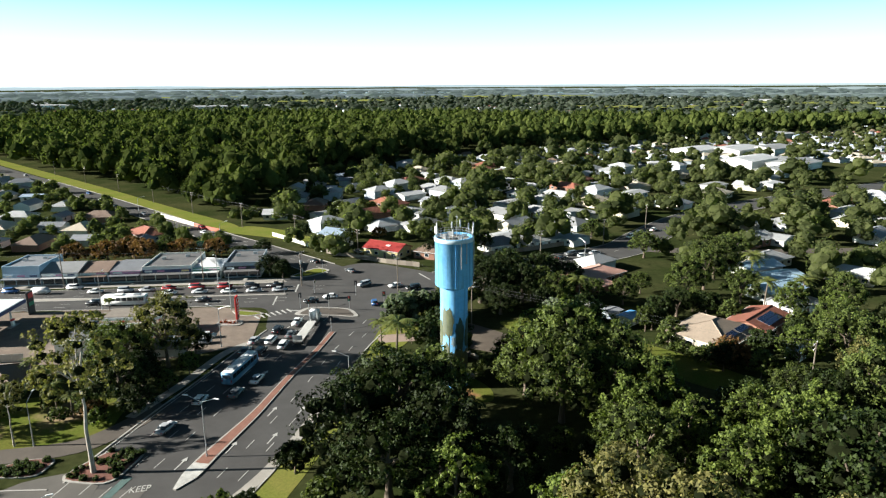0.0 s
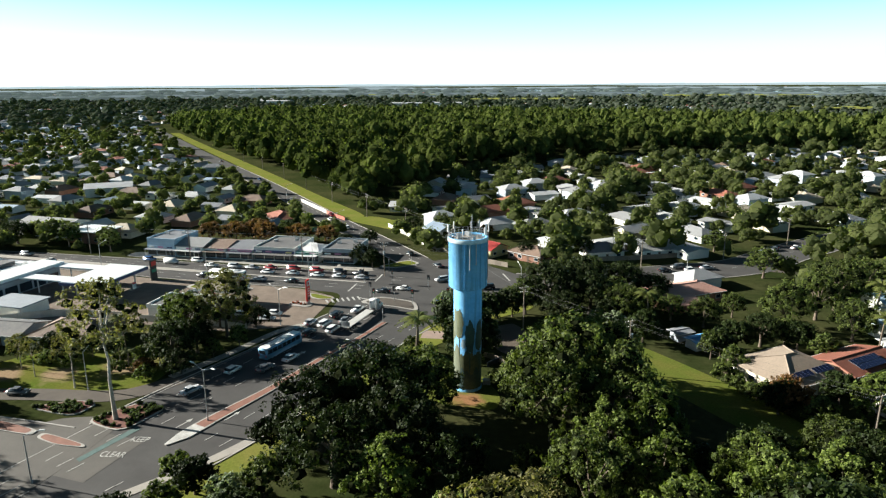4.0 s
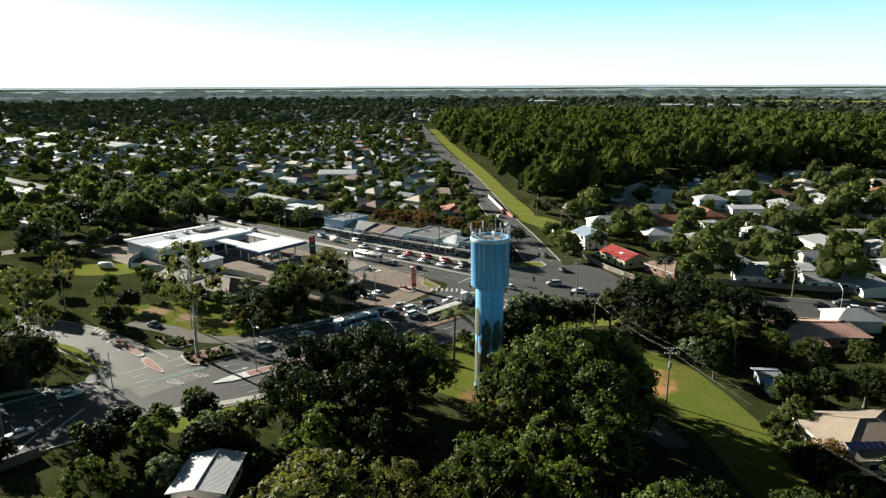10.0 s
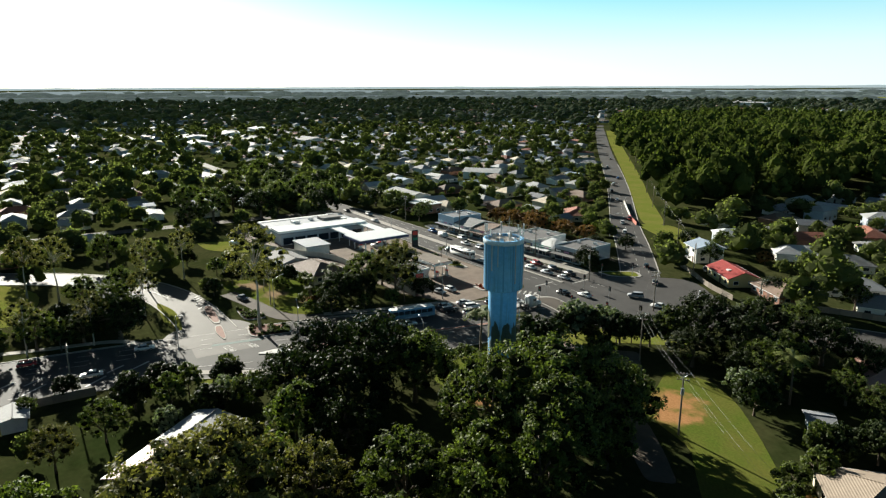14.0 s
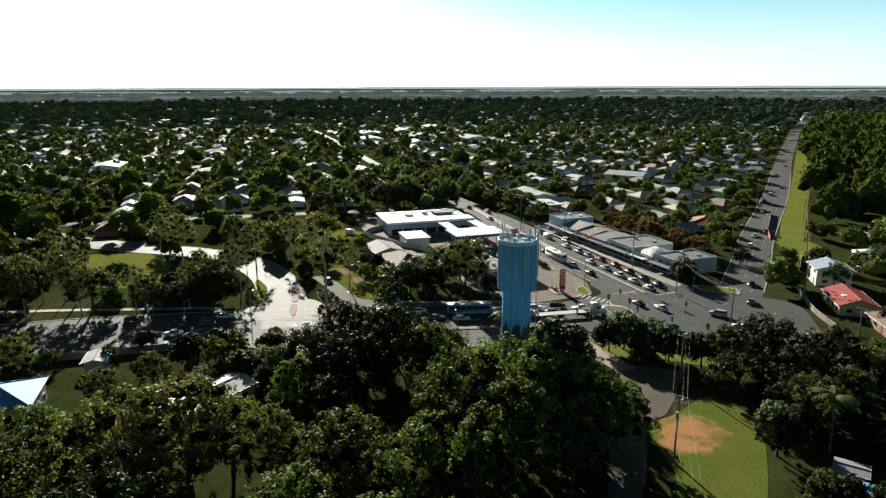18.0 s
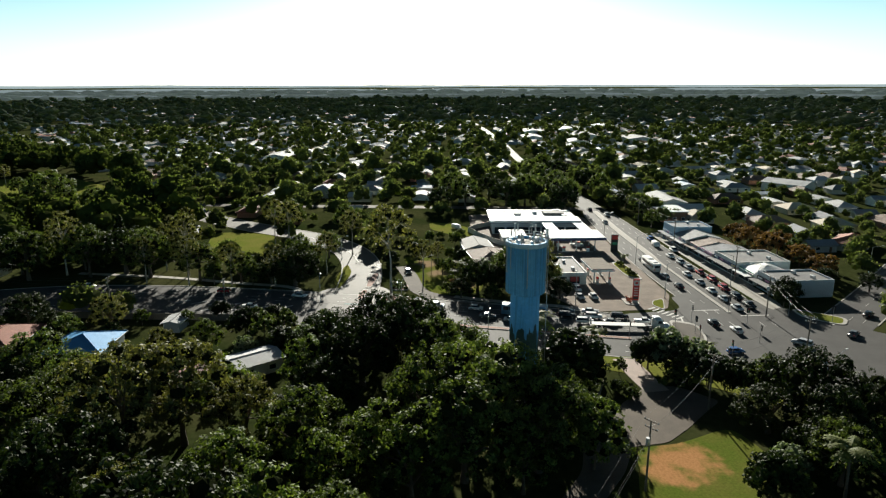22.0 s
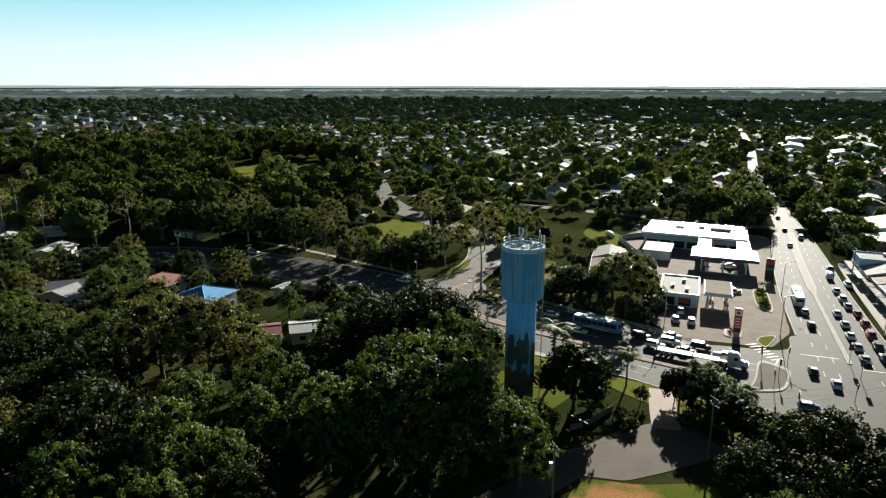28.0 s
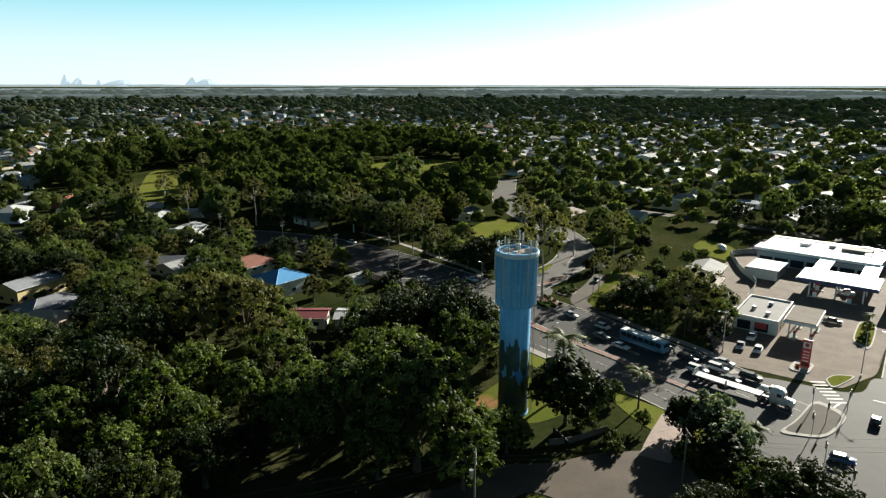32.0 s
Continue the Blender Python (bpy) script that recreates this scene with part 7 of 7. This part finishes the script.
for x, y, h, r in EASTP:
    power_pole(x, y, h, r)
NORTHP = [(-33, 104, 11, -45), (-62, 132, 11, -45), (-92, 160, 11, -45), (-126, 192, 11, -45), (-160, 226, 11, -45), (-196, 262, 11, -45), (-236, 300, 11, -45), (-280, 342, 11, -45)]
for x, y, h, r in NORTHP:
    power_pole(x, y, h, r)


def span(a, b, sag=0.9):
    """A span of cables between two poles."""
    t = root("power_line", pose(0, 0, 0), "thin sagging grey power cables between poles", "power line", "power lines")
    for drop, w in ((0.12, 2.6), (1.27, 2.2)):
        for k in ((-0.45, 0.45) if w > 2.4 else (0.2,)):
            pts = []
            for x, y, h, r in (a, b):
                c, s = math.cos(radians(r)), math.sin(radians(r))
                pts.append(Vector((x + k * w * c - 0.17 * s, y + k * w * s + 0.17 * c, h - drop + 0.14)))
            q = [pts[0].lerp(pts[1], i / 8) - Vector((0, 0, sag * 4 * (i / 8) * (1 - i / 8))) for i in range(9)]
            d = (pts[1] - pts[0]).normalized()
            s = Vector((-d.y, d.x, 0)) * 0.011
            v = [tuple(c + o) for c in q for o in (s, Vector((0, 0, 0.011)), -s, Vector((0, 0, -0.011)))]
            f = [(4 * i + k, 4 * i + (k + 1) % 4, 4 * i + 4 + (k + 1) % 4, 4 * i + 4 + k) for i in range(8) for k in range(4)]
            part("cable", mesh_of("cable", v, f, CABLE), t)


for row in (POLES, SOUTH, EASTP, NORTHP[:5]):
    for a, b in zip(row[:-1], row[1:]):
        span(a, b)


def street_lamp(x, y, h, rz, double=False):
    p = root("street_lamp", pose(x, y, 0.05, 0, 0, rz), "tall galvanised street lamp" + (" with two arms" if double else " with one arm"), "street lamp", "street lamps")
    part("post", rod_mesh("post", STEEL, (0, 0, -0.1), (0, 0, h), 0.13, 0.07, 8), p)
    part("base", rod_mesh("base", STEEL, (0, 0, -0.05), (0, 0, 0.5), 0.2, 0.18, 8), p)
    for s in ((1, -1) if double else (1,)):
        arm = part("arm", rod_mesh("arm", STEEL, (0, 0, h - 0.1), (s * 2.6, 0, h + 0.8), 0.06, 0.045, 6), p)
        part("lamp_head", box_mesh("lamp_head", WHITE, 0.9, 0.3, 0.16, 0.05, s * 3.0, 0, h + 0.76), arm)
    return p


for x, y, h, r, dbl in ((-43.3, -28, 10.5, 165, True), (-75.5, -24, 8.5, 100, False), (-56.5, 20.7, 10, -15, True), (-58, -53, 8.5, 20, False), (-62.5, 48, 10.5, 80, False), (-100, 49.3, 10, 90, False), (-140, 47, 10, 90, False), (-74, 71.8, 10, -85, False), (-106, -55, 8, 60, False), (-21.5, -6, 9, 170, False), (0, 62, 9, 120, False), (48, 92, 8.5, 120, False), (-90, 124, 9, 45, False), (-150, 186, 9, 45, False)):
    street_lamp(x, y, h, r, dbl)


def signal(x, y, rz, h=4.0):
    p = root("traffic_signal", pose(x, y, 0.2, 0, 0, rz), "dark traffic signal head on a slim post", "traffic signal", "traffic signals")
    part("post", rod_mesh("post", STEEL, (0, 0, -0.25), (0, 0, h), 0.07, sides=8), p)
    bd = part("backing_board", box_mesh("backing_board", BLACK, 0.9, 0.08, 1.5, 0.02, 0, -0.14, h - 1.0), p)
    for k, m in enumerate((SIGNGREEN, YELLOW, RED)):
        part("lens", rod_mesh("lens", m, (0, -0.18, h - 0.75 + 0.4 * k), (0, -0.3, h - 0.75 + 0.4 * k), 0.14, sides=10), bd)
    return p


for x, y, r in ((-28.5, 46, 0), (-43, 49, 180), (-50.5, 61.8, 270), (-41.5, 63, 90), (-28.5, 60.5, 180), (-19, 50, 0), (-39.5, 43.6, 20), (-34.5, 47, 200), (-48, 77, 100), (-12, 55, 200), (-31, 29.5, 180), (-43, 86, 225)):
    signal(x, y, r)
gs = root("road_sign", pose(-94, 113, 0.05, 0, 0, 40), "green direction sign on two posts", "road sign")
for k in (-1.2, 1.2):
    part("post", rod_mesh("post", STEEL, (k, 0, 0), (k, 0, 4.6), 0.07), gs)
part("board", box_mesh("board", SIGNGREEN, 3.6, 0.08, 2.4, 0.02, 0, -0.12, 2.4), gs)
for k in range(3):
    part("text_bar", box_mesh("text_bar", WHITE, 2.4 - 0.4 * k, 0.03, 0.26, 0, -0.2, -0.18, 2.8 + 0.6 * k), gs)
bn = root("tower_sign", pose(3, 12.6, 0.05, 0, 0, 62), "low dark park sign wall by the driveway", "sign")
part("board", box_mesh("board", BLACK, 5.0, 0.3, 1.1, 0.03, 0, 0, 0), bn)
hut = root("pump_box", pose(3.6, 2.2, 0, 0, 0, 15), "small pale concrete valve box at the tower foot", "valve box")
part("body", box_mesh("body", CONCRETE, 1.6, 1.2, 1.0, 0.04), hut)
part("lid", box_mesh("lid", STEEL, 1.5, 1.1, 0.08, 0.02, 0, 0, 1.0), hut)


def text_mesh(curve):
    ob = bpy.data.objects.new("words", curve)
    me = bpy.data.meshes.new_from_object(ob)
    bpy.data.objects.remove(ob)
    return me


# painted words and the teal crossing strip at the side street
for word, x, y in (("KEEP", -50.8, -37.2), ("CLEAR", -51.8, -42.6)):
    cu = bpy.data.curves.new("road_words", "FONT")
    cu.body, cu.size, cu.align_x, cu.align_y, cu.extrude = word, 1.5, "CENTER", "CENTER", 0.004
    cu.materials.append(LINE)
    part("road_words", text_mesh(cu), bpy.data.objects["road_main"], pose(x, y, 0.075, 0, 0, 12) @ Matrix.Diagonal((1, 1.6, 1, 1)), "worn white painted words on the asphalt")
strip = [(-56.8, -45.5), (-55.6, -46), (-53.4, -34), (-54.8, -33.5)]
part("crossing_strip", slab_mesh("crossing_strip", strip, 0.076, 0.01, TEAL), bpy.data.objects["road_main"], None, "faded teal painted strip")
for x, y, r in ((-51.3, -82.8, 130), (-49.7, -77.7, 130), (-49, -71.5, 130), (-50, -66.2, 130)):
    part("hatch_stripe", box_mesh("hatch_stripe", LINE, 5.6, 0.5, 0.012), bpy.data.objects["road_main"], pose(x, y, 0.07, 0, 0, r))

# ---- vehicles ----
CARPAINT = {n: paint("car_paint_" + n, c, 0.25, 0.04, 1, 0.3, 0.0, spec=0.7) for n, c in (("white", (0.75, 0.75, 0.74)), ("silver", (0.42, 0.43, 0.45)), ("black", (0.02, 0.02, 0.022)), ("red", (0.32, 0.03, 0.03)), ("blue", (0.05, 0.12, 0.30)), ("grey", (0.13, 0.135, 0.14)))}
LAMP = paint("lamp_plastic", (0.85, 0.85, 0.82), 0.2, 0.03, 2, 1, 0)
TAIL = paint("tail_plastic", (0.4, 0.02, 0.02), 0.3, 0.05, 2, 1, 0)
TYRE_ME = rod_mesh("tyre", TYRE, (0, -0.11, 0), (0, 0.11, 0), 0.33, sides=14)
RIM_ME = rod_mesh("rim", STEEL, (0, -0.118, 0), (0, 0.118, 0), 0.2, sides=10)
BIGTYRE_ME = rod_mesh("tyre", TYRE, (0, -0.15, 0), (0, 0.15, 0), 0.5, sides=14)
BIGRIM_ME = rod_mesh("rim", STEEL, (0, -0.158, 0), (0, 0.158, 0), 0.28, sides=10)


def side_mesh(name, outline, w, mat, taper=1.0, ztop=9.0, bevel=0.06):
    """A body from its side outline (x, z), w wide, drawn in above ztop."""
    bm = bmesh.new()
    a = [bm.verts.new((x, -w / 2 * (taper if z > ztop else 1), z)) for x, z in outline]
    b = [bm.verts.new((x, w / 2 * (taper if z > ztop else 1), z)) for x, z in outline]
    bm.faces.new(a)
    bm.faces.new(b[::-1])
    n = len(outline)
    for i in range(n):
        bm.faces.new((a[i], b[i], b[(i + 1) % n], a[(i + 1) % n]))
    bmesh.ops.recalc_face_normals(bm, faces=bm.faces)
    if bevel:
        bmesh.ops.bevel(bm, geom=[e for e in bm.edges], offset=bevel, segments=2, affect="EDGES", clamp_overlap=True)
    return bm_mesh(name, bm, mat, True)


SHAPES = {
    "sedan": ([(-2.25, 0.35), (2.25, 0.35), (2.3, 0.62), (2.1, 0.8), (1.0, 0.92), (-1.5, 0.95), (-2.25, 0.88), (-2.3, 0.6)], [(-1.55, 0.93), (1.1, 0.9), (0.45, 1.38), (-0.95, 1.42)], 1.45),
    "hatch": ([(-1.95, 0.35), (2.0, 0.35), (2.05, 0.65), (1.85, 0.85), (1.0, 0.98), (-1.85, 1.0), (-2.0, 0.7)], [(-1.9, 0.98), (1.15, 0.96), (0.5, 1.46), (-1.4, 1.48)], 1.5),
    "wagon": ([(-2.3, 0.42), (2.3, 0.42), (2.35, 0.8), (2.15, 1.0), (1.15, 1.1), (-2.25, 1.12), (-2.35, 0.8)], [(-2.25, 1.1), (1.3, 1.08), (0.65, 1.72), (-2.0, 1.74)], 1.74),
    "ute": ([(-2.6, 0.45), (2.5, 0.45), (2.55, 0.85), (2.35, 1.02), (1.2, 1.12), (-2.55, 1.12)], [(-0.75, 1.1), (1.35, 1.08), (0.7, 1.72), (-0.55, 1.74)], 1.74),
    "van": ([(-2.5, 0.4), (2.4, 0.4), (2.5, 0.9), (2.2, 1.15), (1.5, 1.95), (1.2, 2.05), (-2.4, 2.05), (-2.5, 1.9)], [(1.35, 1.2), (2.1, 1.18), (1.55, 1.9), (1.2, 1.9)], 2.06),
}
MASTER = {}


def car(shape, colour, x, y, rz, label=""):
    key = (shape, colour)
    if key in MASTER:
        return copy_thing(MASTER[key], pose(x, y, 0.06, 0, 0, rz))
    body, cabin, top = SHAPES[shape]
    t = root("car" if shape != "van" else "van", pose(x, y, 0.06, 0, 0, rz), f"{colour} {dict(sedan='sedan', hatch='hatchback', wagon='four-wheel-drive wagon', ute='pickup', van='delivery van')[shape]} on the road with dark windows", "van" if shape == "van" else "car", "cars on the street")
    part("body", side_mesh("body", body, 1.78, CARPAINT[colour]), t)
    part("cabin_glass", side_mesh("cabin_glass", cabin, 1.62, GLASS, 0.86, 1.2, 0.04), t, label="dark glass cabin")
    rx = [p[0] for p in cabin]
    if shape != "van":
        x0, x1 = cabin[3][0], cabin[2][0]
        part("roof_panel", box_mesh("roof_panel", CARPAINT[colour], x1 - x0, 1.36, 0.07, 0.03, (x0 + x1) / 2, 0, top - 0.06), t)
    fx, bx = max(p[0] for p in body), min(p[0] for p in body)
    for s in (-1, 1):
        part("headlight", box_mesh("headlight", LAMP, 0.14, 0.4, 0.16, 0.03, fx - 0.08, s * 0.62, 0.62), t)
        part("tail_light", box_mesh("tail_light", TAIL, 0.12, 0.3, 0.2, 0.03, bx + 0.06, s * 0.68, 0.7), t)
        for wx in (0.62 * fx, 0.6 * bx):
            w = part("wheel", TYRE_ME, t, pose(wx, s * 0.8, 0.33))
            part("rim", RIM_ME, w)
    part("bumper", box_mesh("bumper", BLACK, 0.2, 1.6, 0.16, 0.03, fx - 0.06, 0, 0.36), t)
    MASTER[key] = t
    return t


FLEET = [
    ("hatch", "white", -51.5, -8, 82), ("sedan", "white", -42.6, 1.5, 81), ("wagon", "black", -45.8, 16.5, 82), ("sedan", "grey", -49.6, 17, 82), ("sedan", "silver", -49.3, 23.5, 84), ("wagon", "white", -45, 23.5, 83), ("wagon", "white", -41.2, 20.5, 84), ("wagon", "black", -45, 30.5, 84), ("sedan", "grey", -41, 27.5, 84), ("ute", "white", -41.2, 36, 86), ("hatch", "black", -49.4, 9.5, 81), ("sedan", "grey", -45.2, -5, 80),
    ("sedan", "silver", -54, -19, 75), ("sedan", "grey", -88, -29.6, 15), ("van", "white", -157, -13.5, 40),
    ("sedan", "silver", -62, 23, 12), ("wagon", "white", -69.5, 23.4, 6), ("hatch", "white", -62, 27, 8), ("sedan", "grey", -96, 36, 93), ("ute", "white", -126, 33.5, 93),
    ("sedan", "white", -109.5, 64.5, 4), ("wagon", "silver", -100.6, 65.3, 4), ("sedan", "silver", -94.2, 66, 4), ("sedan", "silver", -77, 63.6, 5), ("wagon", "red", -79.5, 68.4, 5), ("wagon", "red", -70.8, 68.6, 5), ("sedan", "white", -68.2, 63.9, 5), ("wagon", "black", -62.4, 69, 6), ("sedan", "silver", -60.6, 64.6, 6), ("ute", "black", -55, 69.4, 6), ("sedan", "silver", -52.8, 65.2, 6), ("wagon", "white", -118, 68.4, 4), ("van", "white", -126, 64, 4), ("wagon", "blue", -136, 65, 4), ("sedan", "red", -88, 67.6, 4), ("sedan", "white", -86, 62.6, 4),
    ("sedan", "black", -40.8, 54, 184), ("sedan", "white", -35.7, 58, 182), ("wagon", "black", -104, 53, 184), ("sedan", "silver", -84, 54.6, 184), ("sedan", "black", -73, 55.6, 184), ("wagon", "silver", -27, 70, 225), ("sedan", "white", -17, 68.5, 206), ("wagon", "black", -11.2, 66, 206), ("hatch", "blue", -22, 52, 100),
    ("sedan", "grey", -33.4, 86, 134), ("sedan", "black", -48, 98.5, 134), ("wagon", "white", -90, 133, 134), ("sedan", "white", -105, 147.5, 134), ("wagon", "red", -109, 156.5, -46), ("sedan", "silver", -150, 191, 134), ("sedan", "black", -174, 212, 134), ("wagon", "white", -191, 230.6, 134), ("sedan", "blue", -211, 256, -46), ("hatch", "white", -260, 296, 134), ("sedan", "white", -300, 340, 134), ("sedan", "grey", -34, 112, -46),
    ("sedan", "black", 41.7, 101, 30), ("wagon", "grey", 46, 106.5, 210), ("sedan", "silver", 55.4, 108, 30), ("hatch", "white", 50, 104, 30), ("wagon", "white", 76, 134, 235), ("sedan", "grey", 82, 142, 235), ("sedan", "white", 90, 147, 52), ("sedan", "silver", 8, 82, 206),
    ("sedan", "white", -52, -72, 265), ("hatch", "red", -66, -84, 85), ("sedan", "white", -62, -60, 80), ("wagon", "white", -44, -128, 95), ("sedan", "white", -70, -128, 88), ("sedan", "silver", -52, -152, 70),
    ("sedan", "white", -170, 54, 184), ("wagon", "silver", -186, 58.5, 4), ("sedan", "black", -200, 53, 184), ("sedan", "white", -230, 51, 184), ("wagon", "white", -270, 54, 4),
]
for c in FLEET:
    car(*c)

BUSBLUE = paint("bus_blue_paint", (0.16, 0.34, 0.52), 0.4, 0.08, 1, 0.3, 0.0)


def bus(x, y, rz, paint_mat, label):
    t = root("bus", pose(x, y, 0.06, 0, 0, rz), label, "bus")
    part("body", side_mesh("body", [(-6.25, 0.4), (6.2, 0.4), (6.3, 1.2), (6.15, 2.95), (5.9, 3.05), (-6.1, 3.05), (-6.25, 2.9)], 2.5, paint_mat, bevel=0.08), t)
    for s in (-1, 1):
        for k in range(7):
            part("side_window", box_mesh("side_window", GLASS, 1.5, 0.06, 1.05, 0.02, -5.0 + 1.62 * k, s * 1.25, 1.55), t)
        for wx in (4.0, -3.2, -4.4):
            w = part("wheel", BIGTYRE_ME, t, pose(wx, s * 1.08, 0.5))
            part("rim", BIGRIM_ME, w)
        part("headlight", box_mesh("headlight", LAMP, 0.1, 0.4, 0.2, 0.03, 6.25, s * 0.9, 0.75), t)
        part("tail_light", box_mesh("tail_light", TAIL, 0.08, 0.25, 0.5, 0.02, -6.25, s * 1.05, 1.0), t)
    part("windscreen", box_mesh("windscreen", GLASS, 0.1, 2.25, 1.5, 0.03, 6.2, 0, 1.2), t)
    part("rear_window", box_mesh("rear_window", GLASS, 0.08, 1.9, 0.9, 0.03, -6.23, 0, 1.7), t)
    part("roof_panel", box_mesh("roof_panel", WHITE, 12.0, 2.34, 0.06, 0.02, 0, 0, 3.04), t, label="pale roof panel")
    part("air_unit", box_mesh("air_unit", WHITE, 2.6, 1.7, 0.3, 0.08, 1.6, 0, 3.08), t)
    part("air_unit", box_mesh("air_unit", STEEL, 1.8, 1.6, 0.25, 0.08, -3.6, 0, 3.08), t)
    return t


bus(-47.2, 5.2, 79.5, BUSBLUE, "blue and white city bus waiting in the queue")
bus(-95, 53.2, 183, CARPAINT["white"], "white city bus on the shopping street")

tk = root("flatbed_truck", pose(-37.2, 32, 0.06, 0, 0, 86), "white semi-trailer truck with an empty flatbed waiting at the signals", "truck")
part("deck", box_mesh("deck", paint("pale_steel_deck", (0.50, 0.49, 0.46), 0.6, 0.15, 2, 0.4, 0.1), 14, 2.45, 0.2, 0.02, -4.0, 0, 1.15), tk, label="pale flat deck")
part("chassis", box_mesh("chassis", BLACK, 19, 0.9, 0.3, 0.02, -1.6, 0, 0.85), tk)
part("headboard", box_mesh("headboard", STEEL, 0.15, 2.4, 1.3, 0.02, -10.7, 0, 1.34), tk)
part("cab", side_mesh("cab", [(4.9, 0.6), (7.4, 0.6), (7.5, 1.6), (7.1, 3.0), (6.6, 3.5), (5.0, 3.55), (4.85, 3.2)], 2.4, CARPAINT["white"]), tk)
part("bonnet", side_mesh("bonnet", [(7.35, 0.55), (9.0, 0.55), (9.1, 1.4), (8.8, 1.75), (7.35, 1.95)], 2.0, CARPAINT["white"]), tk)
part("windscreen", box_mesh("windscreen", GLASS, 0.08, 2.0, 0.85, 0.02, 7.36, 0, 2.05), tk)
part("grille", box_mesh("grille", STEEL, 0.08, 1.3, 0.8, 0.02, 9.06, 0, 0.75), tk)
for s in (-1, 1):
    part("side_window", box_mesh("side_window", GLASS, 0.9, 0.06, 0.75, 0.02, 6.5, s * 1.2, 2.1), tk)
    part("exhaust_stack", rod_mesh("exhaust_stack", STEEL, (4.75, s * 1.05, 1.0), (4.75, s * 1.05, 3.9), 0.09), tk)
    part("fuel_tank", rod_mesh("fuel_tank", STEEL, (4.9, s * 1.0, 0.75), (6.4, s * 1.0, 0.75), 0.32, sides=12), tk)
    part("headlight", box_mesh("headlight", LAMP, 0.1, 0.35, 0.25, 0.03, 9.06, s * 0.85, 0.95), tk)
    for wx in (8.2, 4.2, 3.0, -7.2, -8.4, -9.6):
        w = part("wheel", BIGTYRE_ME, tk, pose(wx, s * 1.02, 0.5))
        part("rim", BIGRIM_ME, w)
